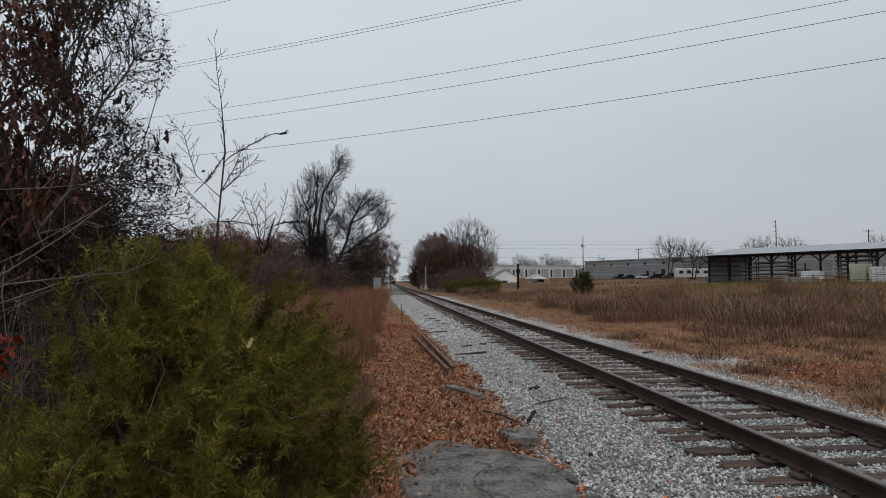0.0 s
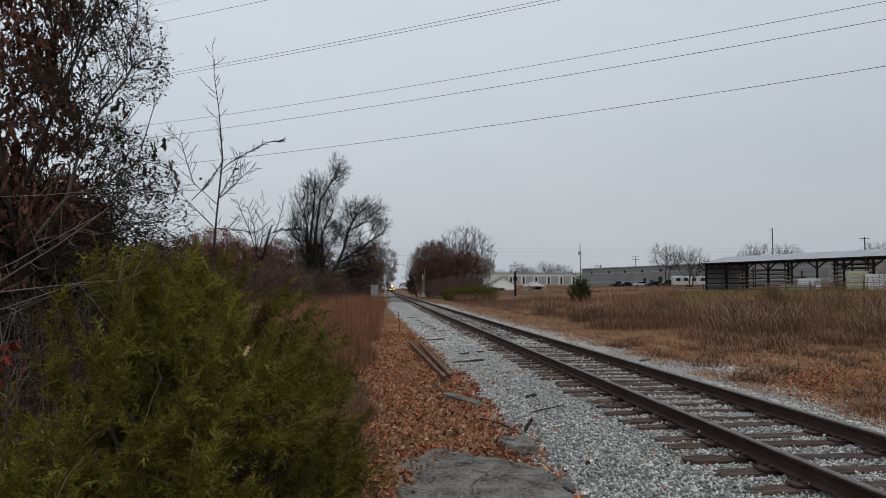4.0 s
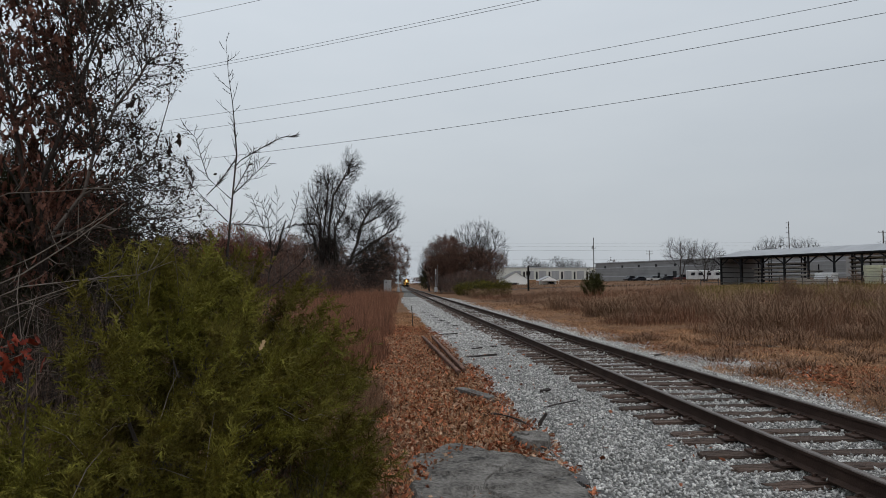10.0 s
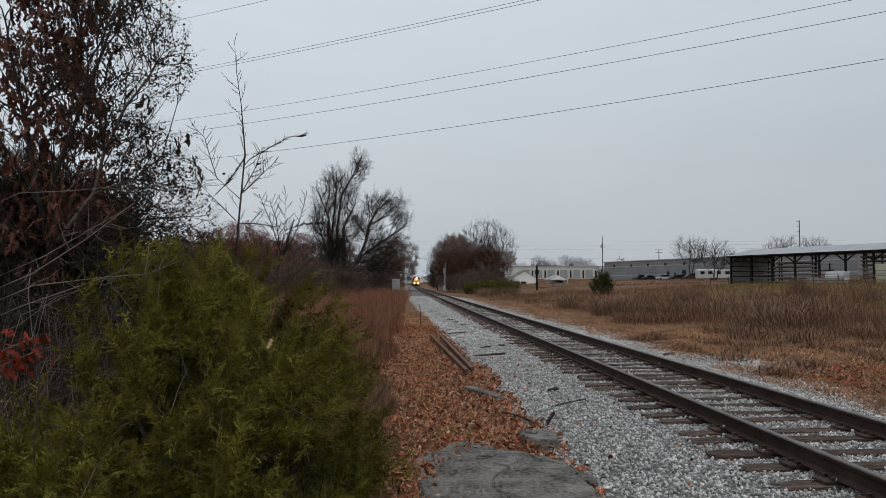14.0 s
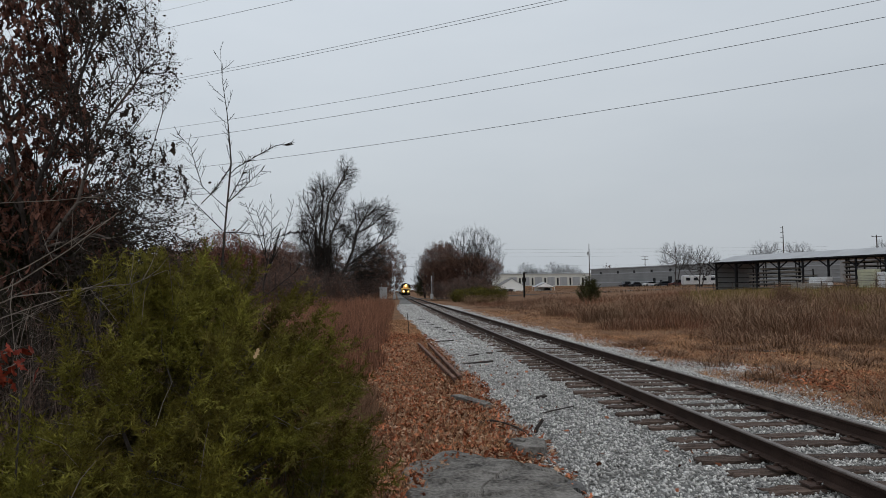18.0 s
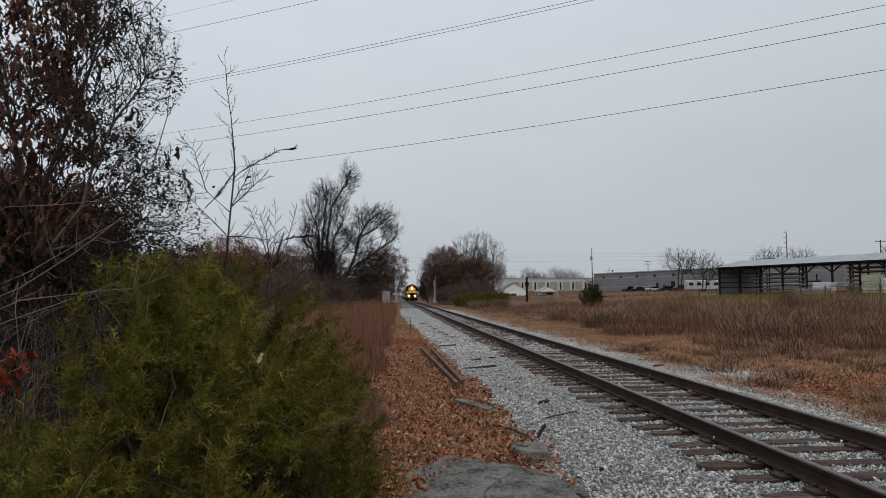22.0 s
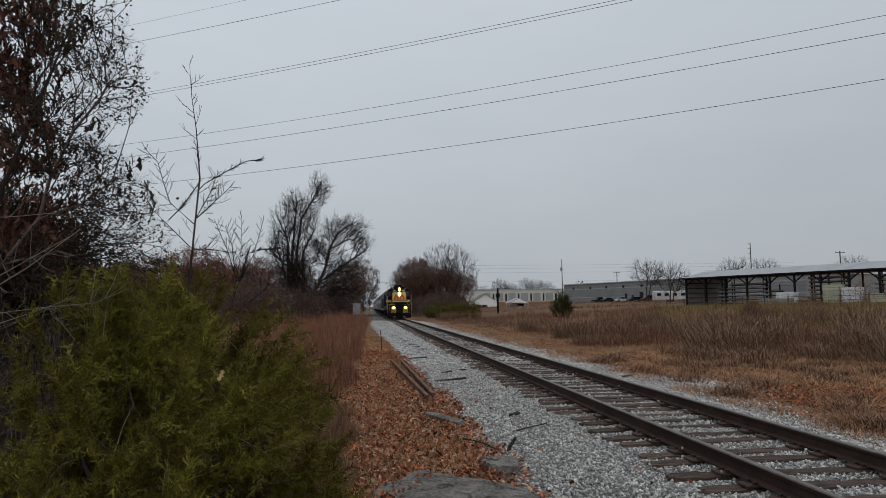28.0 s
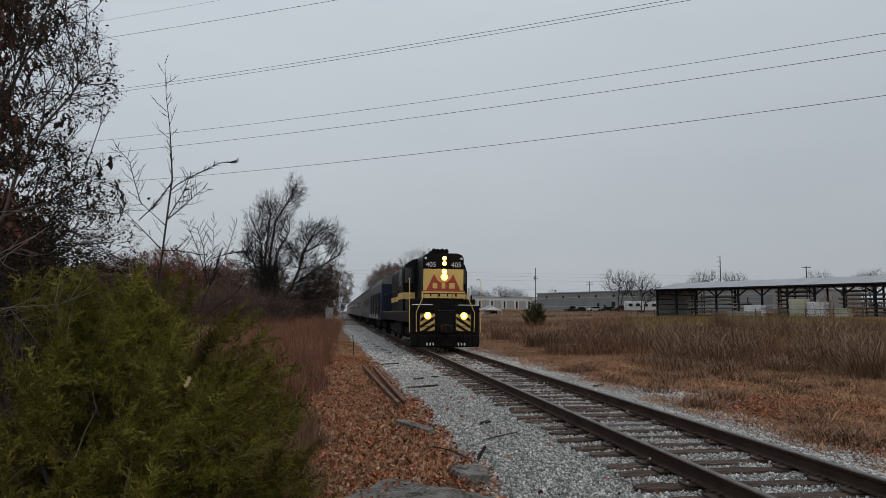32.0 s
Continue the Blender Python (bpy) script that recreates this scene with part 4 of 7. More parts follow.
    g = Geo().rod((-0.95, 0.4, 2.35), (0.95, 0.4, 2.35), 0.022, 6)
    for x in (-0.9, -0.3, 0.3, 0.9):
        g.rod((x, 0.4, 1.64), (x, 0.4, 2.35), 0.016, 6)
    g.ob("front_railing", PAINT_BLACK, t)
    Geo().box(-1.25, 1.25, 6.4, 10.6, 0.35, 1.12, 0.15).ob("fuel_tank", DIRT_BLACK, t)
    truck(t, 3.9)
    truck(t, 13.3)
    return t


def coach(name, label, length, side, band, roof, windows=True, doors=(), power=False):
    t = thing(name, pose(0, 0, 0), label, "railway car", "cars of the train")
    sides = [(-1.5, 1.0), (-1.5, 3.5)] + arch(1.5, 3.5, 4.2) + [(1.5, 3.5), (1.5, 1.0)]
    Geo().prism(sides, "y", 0.35, length - 0.35).ob("body", side, t)
    Geo().prism([(-1.515, 3.45)] + arch(1.515, 3.5, 4.23) + [(1.515, 3.45)], "y", 0.3, length - 0.3).ob("roof", roof, t)
    g = Geo()
    for s in (-1, 1):
        for z in np.arange(1.15, 1.95, 0.16):
            g.box(s * 1.505 - 0.02, s * 1.505 + 0.02, 0.4, length - 0.4, z, z + 0.07, 0.01)
    if not power:
        g.ob("fluting", side, t)
    else:
        for s in (-1, 1):
            Geo().box(s * 1.51 - 0.02, s * 1.51 + 0.02, 0.6, length - 0.4, 3.2, 3.55, 0.01).ob("grey_upper_side", STEEL, t, "dull grey upper side")
            for k in range(4):
                y = 2.2 + 3.4 * k
                d = Geo().box(s * 1.515 - 0.02, s * 1.515 + 0.02, y, y + 1.7, 1.25, 2.9, 0.02).ob("side_door", DIRT_BLACK, t, "dark side door")
                Geo().box(s * 1.54 - 0.02, s * 1.54 + 0.02, y + 0.8, y + 0.9, 1.9, 2.2, 0.01).ob("door_latch", STEEL, d)
                Geo().box(s * 1.515 - 0.02, s * 1.515 + 0.02, y + 1.8, y + 3.3, 1.02, 1.4, 0.02).ob("sill_panel", SIDING_GREY, t, "pale lower side panel")
    for s in (-1, 1):
        Geo().box(s * 1.508 - 0.012, s * 1.508 + 0.012, 0.5, length - 0.5, 2.95, 3.2).ob("letter_band", band, t)
        if windows:
            k = int((length - 5) / 1.9)
            for i in range(k):
                y = 2.6 + (length - 5.2) * (i + 0.5) / k
                Geo().box(s * 1.51 - 0.015, s * 1.51 + 0.015, y - 0.62, y + 0.62, 2.15, 2.85, 0.01).ob("window", GLASS_DARK, t, "dark coach window")
        for y in doors:
            Geo().box(s * 1.51 - 0.02, s * 1.51 + 0.02, y - 0.8, y + 0.8, 1.35, 1.95, 0.01).ob("side_panel", PAINT_WHITE, t, "pale side panel")
    for y in (0.0, length - 0.4):
        Geo().box(-0.5, 0.5, y, y + 0.4, 1.0, 3.2, 0.05).ob("diaphragm", DIRT_BLACK, t)
    Geo().box(-1.2, 1.2, length * 0.35, length * 0.65, 0.45, 1.0, 0.05).ob("underbody_box", DIRT_BLACK, t)
    truck(t, 3.2, (-1.2, 1.2))
    truck(t, length - 3.2, (-1.2, 1.2))
    return t


TRAIN = [(locomotive(), 0.0, 17.3),
         (coach("power_car", "dark blue boxy power car with grey upper sides and dark doors", 16.0, PAINT_BLUE, STEEL, STEEL, False, (), True), 17.6, 16.0),
         (coach("baggage_car", "dull stainless steel combine car with few windows", 22.0, STEEL, STEEL, ROOF_DARK), 33.8, 22.0)]
first = coach("passenger_car", "dull stainless steel passenger car with dark windows", 25.6, STEEL, STEEL, ROOF_DARK)
TRAIN.append((first, 56.0, 25.6))
for k in range(1, 7):
    TRAIN.append((copy_thing(first, pose(0, 0, 0)), 56.0 + 25.9 * k, 25.6))


def train_front(s):
    """How far ahead the locomotive's front stands at s seconds."""
    return 27.0 + 14.3 * (32.0 - s)


def motions():
    for car, behind, length in TRAIN:
        rows = []
        for s in range(0, 33):
            y0 = train_front(s) + behind
            y1 = y0 + length
            x0, x1 = float(track_x(y0)), float(track_x(y1))
            rows.append((s, pose(x0, y0, 0.19, 0, 0, -math.degrees(math.atan2(x1 - x0, length)))))
        walk(car, rows)

# ---- buildings, crossing and poles ----
METAL_GREY = mat("grey_ribbed_metal", (0.25, 0.25, 0.25), (0.19, 0.19, 0.19), 0.3, 6, 0.6, 0.1, metal=0.1)
METAL_DARK = mat("dark_shed_steel", (0.022, 0.022, 0.024), (0.014, 0.014, 0.015), 1, 10, 0.9, 0.1, spec=0.08)
ROOF_GREY = mat("pale_metal_roof", (0.36, 0.365, 0.375), (0.27, 0.275, 0.285), 0.3, 8, 0.6, 0.1, stretch=(3, 0.3, 1))
SIDING = mat("off_white_siding", (0.62, 0.62, 0.57), (0.50, 0.50, 0.46), 0.4, 12, 0.8, 0.1)
SHINGLE = mat("grey_shingle", (0.16, 0.155, 0.15), (0.11, 0.105, 0.10), 1, 12, 0.9, 0.3)
DARK_OPENING = mat("dark_opening", (0.02, 0.02, 0.022), None, 1, 8, 0.8, 0)
POLE_WOOD = mat("creosote_pole", (0.10, 0.085, 0.075), (0.06, 0.05, 0.045), 2, 25, 0.9, 0.4, stretch=(8, 8, 1))
GALVANISED = mat("galvanised_steel", (0.38, 0.385, 0.39), (0.28, 0.285, 0.29), 2, 25, 0.5, 0.1, metal=0.5)
LUMBER = mat("weathered_lumber", (0.38, 0.345, 0.30), (0.22, 0.20, 0.175), 1, 20, 0.9, 0.2, vary=0.25)
WRAP_WHITE = mat("white_wrapped_bundle", (0.70, 0.71, 0.72), (0.5, 0.5, 0.5), 1, 9, 0.6, 0.2)
WRAP_YELLOW = mat("pale_yellow_bundle", (0.50, 0.50, 0.34), (0.30, 0.30, 0.24), 1, 9, 0.7, 0.2)
ASPHALT = mat("grey_asphalt", (0.06, 0.058, 0.056), (0.04, 0.039, 0.038), 0.5, 20, 0.95, 0.3, spec=0.06)
CAR_DARK = mat("dark_car_paint", (0.02, 0.022, 0.028), None, 1, 10, 0.3, 0)
CAR_WHITE = mat("white_car_paint", (0.6, 0.6, 0.6), None, 1, 10, 0.3, 0)
CAR_RED = mat("dull_red_car_paint", (0.10, 0.03, 0.028), None, 1, 10, 0.35, 0)
TYRE = mat("black_rubber", (0.02, 0.02, 0.02), None, 2, 20, 0.9, 0)


def pole_barn():
    """Open storage shed; its long open side runs from the far corner towards the camera's side."""
    ang = math.degrees(math.atan2(83 - 110, 67.73 - 56.52))
    z = 1.35
    t = thing("pole_barn", pose(56.5, 110, z, 0, 0, ang), "long open-fronted pole barn with pale metal roof", "shed")
    L, W, H, R = 52.0, 11.0, 5.0, 6.15
    # local x runs along the open side, local +y goes back into the shed
    Geo().prism([(-0.5, H - 0.1), (W / 2, R), (W + 0.5, H - 0.1), (W + 0.5, H - 0.18), (W / 2, R - 0.1), (-0.5, H - 0.18)], "x", -0.4, L).ob("roof", ROOF_GREY, t, "pale grey metal roof")
    Geo().box(-0.4, L, -0.56, -0.48, H - 0.3, H - 0.1, 0.02).ob("fascia", METAL_DARK, t)
    wall = Geo().box(-0.12, -0.04, 0, W, 0, H + 0.35, 0.01).ob("end_wall", METAL_GREY, t, "grey ribbed end wall")
    for k in range(6):
        Geo().box(-0.04, 0.1, 0.1, W - 0.1, 0.5 + 0.85 * k, 0.62 + 0.85 * k, 0.01).ob("girt", METAL_DARK, wall)
    for k in range(3):
        Geo().box(-0.04, 0.14, 0.1 + 5.2 * k, 0.3 + 5.2 * k, 0, H, 0.01).ob("wall_post", METAL_DARK, wall)
    for k in range(14):
        x = 0.1 + 4.0 * k
        if x > L:
            break
        p = Geo().box(x - 0.13, x + 0.13, -0.13, 0.13, 0, H - 0.1, 0.02).ob("post", METAL_DARK, t, "dark timber post")
        for s in (-1, 1):
            Geo().rod((x, 0, H - 1.6), (x + s * 1.75, 0, H - 0.25), 0.11, 6).ob("brace", METAL_DARK, p)
        if k % 2 == 0:
            Geo().box(x - 0.12, x + 0.12, W - 0.13, W + 0.1, 0, H - 0.1, 0.02).ob("rear_post", METAL_DARK, t)
        Geo().rod((x, 0, H - 0.15), (x, W / 2, R - 0.2), 0.09, 6).ob("rafter", METAL_DARK, t)
    Geo().box(0, L, -0.05, 0.05, H - 0.5, H - 0.22, 0.02).ob("beam", METAL_DARK, t)
    m = t.matrix_world.copy()

    def rack(x, y, w, levels, label):
        r = thing("lumber_rack", m @ pose(x, y, 0), label, "rack", "racks in the shed")
        for sx in (0, w):
            Geo().box(sx - 0.07, sx + 0.07, -0.07, 0.07, 0, 0.75 * levels + 0.3, 0.01).ob("upright", METAL_DARK, r)
        rr_ = random.Random(int(x * 10))
        for k in range(levels):
            Geo().box(-0.3, w + 0.3, -0.6, 0.6, 0.3 + 0.6 * k, 0.38 + 0.6 * k, 0.01).ob("arm", METAL_DARK, r)
            a_, b_ = rr_.uniform(0.0, 0.5), rr_.uniform(-0.1, 0.6)
            Geo().box(-0.4 - a_, w + 0.4 + b_, -0.5, 0.5, 0.38 + 0.6 * k, 0.52 + 0.6 * k + rr_.uniform(0, 0.14), 0.02).ob("lumber", LUMBER, r)
    for x, y, w, lv in ((5.0, 3.2, 2.0, 5), (7.6, 3.0, 2.4, 6), (10.4, 2.6, 2.8, 6), (13.6, 2.6, 2.4, 4), (20.6, 4.2, 2.2, 7), (23.2, 3.6, 2.2, 7), (30.4, 4.0, 2.6, 7), (34, 4.0, 2.6, 6)):
        rack(x, y, w, lv, "steel rack stacked with weathered lumber")

    def bundle(x, y, w, d, h, material, label):
        r = thing("bundle", m @ pose(x, y, 0), label, "bundle", "bundles beside the shed")
        for k in range(3):
            Geo().box(w * k / 2 - 0.06, w * k / 2 + 0.06, 0, d, 0, 0.15, 0.01).ob("skid", LUMBER, r)
        k = int(h / 0.45)
        for i in range(k):
            o = 0.05 * math.sin(i * 2.3 + x)
            Geo().box(o, w + o, 0.02 * (i % 2), d, 0.15 + 0.45 * i, 0.15 + 0.45 * i + 0.42, 0.03).ob("packet", material, r)
    bundle(18.6, -2.4, 2.7, 1.4, 1.9, WRAP_WHITE, "white wrapped bundles on skids")
    bundle(16.6, -3.6, 4.8, 1.2, 0.95, LUMBER, "low grey stack of boards on skids")
    bundle(25.4, -2.0, 2.4, 1.4, 2.9, WRAP_YELLOW, "tall stack of pale yellow packets")
    bundle(28.0, -2.0, 2.4, 1.4, 2.6, WRAP_WHITE, "tall stack of greyish packets")
    bundle(31.2, -1.6, 2.2, 1.4, 1.4, WRAP_YELLOW, "low stack of pale yellow packets")


pole_barn()


def fence(x0, y0, x1, y1, n):
    t = thing("wire_fence", pose(x0, y0, 0), "weathered post and rail fence before the shed", "fence")
    dx, dy = (x1 - x0) / n, (y1 - y0) / n
    for k in range(n + 1):
        z = float(land(x0 + dx * k, y0 + dy * k))
        Geo().box(dx * k - 0.06, dx * k + 0.06, dy * k - 0.06, dy * k + 0.06, z - 0.1, z + 1.25, 0.01).ob("fence_post", POLE_WOOD, t)
        if k < n:
            z2 = float(land(x0 + dx * (k + 1), y0 + dy * (k + 1)))
            for h in (0.55, 1.1):
                Geo().rod((dx * k, dy * k, z + h), (dx * (k + 1), dy * (k + 1), z2 + h), 0.035, 5).ob("rail", POLE_WOOD, t)


fence(50, 104, 72, 52, 16)


def warehouse():
    ang = math.degrees(math.atan2(180 - 232, 92.48 - 72.42))
    t = thing("grey_warehouse", pose(72.4, 232, 3.0, 0, 0, ang), "long low grey ribbed metal warehouse", "warehouse")
    L, H, D = 92.0, 5.8, 40
    Geo().box(0, L, 0, D, -1.5, H, 0.05).ob("wall", METAL_GREY, t)
    Geo().box(-0.3, L + 0.3, -0.3, D + 0.3, H, H + 0.35, 0.05).ob("roof", ROOF_GREY, t)
    for k in range(7):
        Geo().box(0.02, L - 0.02, -0.06, 0, -1.0 + 1.0 * k, -0.72 + 1.0 * k, 0.02).ob("siding_band", ROOF_GREY if k in (2, 5) else METAL_GREY, t)
    for x in (5, 14, 22, 30, 38):
        Geo().box(x, x + 0.9, -0.09, 0.0, H - 1.7, H - 0.9, 0.02).ob("vent_window", DARK_OPENING, t)
    for x, w, h in ((31, 1.1, 2.2), (34, 1.0, 1.6), (37.5, 1.6, 2.6), (48, 3.2, 2.8), (54, 3.0, 2.8)):
        Geo().box(x, x + w, -0.1, 0.0, 0.05, h, 0.02).ob("door", DARK_OPENING, t, "dark doorway")
    t2 = thing("white_warehouse", pose(44, 262, 3.0, 0, 0, 0), "low off-white loading building with pale doors", "warehouse")
    Geo().box(0, 40, 0, 20, -1.0, 5.1, 0.05).ob("wall", SIDING, t2)
    Geo().box(-0.3, 40.3, -0.3, 20.3, 5.1, 5.4, 0.04).ob("roof", ROOF_GREY, t2)
    for k in range(7):
        d = Geo().box(4 + 5.2 * k, 7 + 5.2 * k, -0.08, 0, 0.6, 3.9, 0.02).ob("dock_door", ROOF_GREY, t2)
        Geo().box(7.9 + 5.2 * k, 8.6 + 5.2 * k, -0.1, 0, 0.6, 3.6, 0.02).ob("dock_bumper", DARK_OPENING, t2)


warehouse()


def annex():
    t = thing("white_annex", pose(78, 66, 1.6, 0, 0, -66), "white metal building behind the open shed", "building")
    Geo().box(0, 30, 0, 14, -0.5, 4.6, 0.05).ob("wall", SIDING, t)
    Geo().prism([(-0.4, 4.5), (7, 6.0), (14.4, 4.5), (14.4, 4.65), (7, 6.2), (-0.4, 4.65)], "x", -0.3, 30.3).ob("roof", ROOF_GREY, t)
    for x in (4, 12, 20):
        Geo().box(x, x + 3.2, -0.07, 0.0, 0.1, 3.4, 0.02).ob("door", ROOF_GREY, t, "pale roller door")


annex()


COTTAGE_WHITE = mat("white_clapboard", (0.84, 0.84, 0.82), (0.74, 0.74, 0.72), 0.4, 12, 0.7, 0.1)


def cottage():
    t = thing("cottage", pose(33.7, 200, 0.9), "small white gabled cottage with grey roof", "house")
    w, d, h, r = 7.4, 9, 2.15, 4.3
    Geo().prism([(0, 0), (w, 0), (w, h), (w / 2, r), (0, h)], "y", 0, d).ob("wall", COTTAGE_WHITE, t)
    for s in (-1, 1):
        a, b = (w / 2, r + 0.03), (w / 2 + s * (w / 2 + 0.35), h - 0.19)
        Geo().prism([a, b, (b[0], b[1] + 0.1), (a[0], a[1] + 0.12)], "y", -0.2, d + 0.3).ob("roof_slope", SHINGLE, t)
    p = Geo().box(0.4, w * 0.6, -0.1, -0.02, 0.1, 1.15, 0.02).ob("porch_opening", DARK_OPENING, t, "shaded porch")
    for k in range(3):
        Geo().box(0.5 + 1.8 * k, 0.65 + 1.8 * k, -0.25, -0.11, 0, 1.85, 0.01).ob("porch_post", COTTAGE_WHITE, p)
    t = thing("carport", pose(42.8, 190, 0.75), "pale metal carport open at the front", "carport")
    for x in (0, 5.4):
        for y in (0, 5):
            Geo().box(x - 0.06, x + 0.06, y - 0.06, y + 0.06, 0, 1.9, 0.01).ob("post", SIDING, t)
    Geo().prism([(-0.3, 1.9), (2.7, 3.2), (5.7, 1.9), (5.7, 1.8), (2.7, 3.08), (-0.3, 1.8)], "y", -0.12, 5.4).ob("roof", ROOF_GREY, t)
    Geo().prism([(0, 1.8), (2.7, 3.0), (5.4, 1.8)], "y", -0.2, -0.1).ob("gable", COTTAGE_WHITE, t)
    Geo().box(0.05, 5.35, 2.6, 2.7, 0, 1.8, 0.01).ob("rear_wall", COTTAGE_WHITE, t)


cottage()


def car(label, x, y, z, heading, material, suv=False):
    t = thing("car", pose(x, y, z, 0, 0, heading), label, "car", "parked cars")
    h = 1.75 if suv else 1.45
    body = [(-2.2, 0.3), (-2.25, 0.75), (-1.5, 0.92), (2.0, 0.92), (2.25, 0.8), (2.2, 0.3)]
    Geo().prism([(b, c) for b, c in body], "y", -0.85, 0.85).ob("body", material, t)
    cab = [(-1.3, 0.9), (-0.6, h), (1.2, h), (1.9, 0.92)]
    Geo().prism(cab, "y", -0.75, 0.75).ob("cabin", GLASS_DARK, t)
    Geo().box(-0.6, 1.2, -0.74, 0.74, h - 0.03, h + 0.03, 0.02).ob("roof", material, t)
    for wx in (-1.4, 1.4):
        for s in (-1, 1):
            Geo().rod((wx, s * 0.7, 0.33), (wx, s * 0.87, 0.33), 0.33, 14).ob("wheel", TYRE, t)
    return t


car("dark car parked under the carport", 46.3, 191.5, 0.75, 90, CAR_DARK)
for x, y, hd, m_, lab, suv in ((77.5, 211, 20, CAR_DARK, "dark car parked by the grey warehouse", True), (79.0, 207, 15, CAR_DARK, "dark car parked by the grey warehouse", False),
                               (81.5, 201, 10, CAR_WHITE, "white car parked by the grey warehouse", False), (83.5, 195, 0, CAR_DARK, "dark car parked by the grey warehouse", False),
                               (85.5, 190.5, 5, CAR_RED, "dull red car parked by the grey warehouse", True)):
    car(lab, x, y, float(land(x, y)), hd, m_, suv)


def trailer():
    t = thing("camper_trailer", pose(72.6, 158, float(land(73, 158)), 0, 0, -15), "white travel trailer with dark windows", "trailer")
    Geo().box(0, 8.5, 0, 2.4, 0.5, 2.9, 0.2).ob("body", CAR_WHITE, t)
    for x in (0.8, 2.6, 4.6, 6.6):
        Geo().box(x, x + 1.0, -0.04, 0.02, 1.6, 2.3, 0.03).ob("window", GLASS_DARK, t)
    for x in (3.6, 4.5):
        Geo().rod((x, 0.05, 0.35), (x, 0.3, 0.35), 0.35, 14).ob("wheel", TYRE, t)


trailer()


def utility_pole(x, y, top, arms=(0.5,), wide=1.2, label="tall wooden utility pole with crossarm", transformer=False, pegs=0):
    z = float(land(x, y)) - 0.3
    t = thing("utility_pole", pose(x, y, z), label, "utility pole", "utility poles")
    Geo().rod((0, 0, 0), (0, 0, top - z), 0.2, 8, 0.12).ob("pole", POLE_WOOD, t)
    for a in arms:
        Geo().box(-wide, wide, -0.06, 0.06, top - z - a - 0.07, top - z - a + 0.07, 0.01).ob("crossarm", POLE_WOOD, t)
        for k in (-1, 1):
            Geo().rod((k * (wide - 0.12), 0, top - z - a + 0.05), (k * (wide - 0.12), 0, top - z - a + 0.3), 0.06, 6).ob("insulator", GALVANISED, t)
    for k in range(pegs):
        Geo().rod((0, 0, top - z - 0.5 - 1.5 * k), (-0.85, 0, top - z - 0.35 - 1.5 * k), 0.09, 6).ob("standoff_insulator", GALVANISED, t)
    if transformer:
        Geo().rod((-0.4, -0.1, top - z - 4.2), (-0.4, -0.1, top - z - 2.9), 0.3, 10).ob("transformer", GALVANISED, t)


utility_pole(71.2, 230, 18.2, (3.8,), 0.8, "leaning wooden utility pole with transformer", True)
utility_pole(119.3, 190, 20.5, (), 1.0, "tall wooden utility pole with stand-off insulators", False, 4)
utility_pole(95.8, 240, 14.2, (0.3, 1.3), 1.3, "short utility pole with two crossarms")
utility_pole(118.0, 150, 14.5, (0.4,), 1.3)


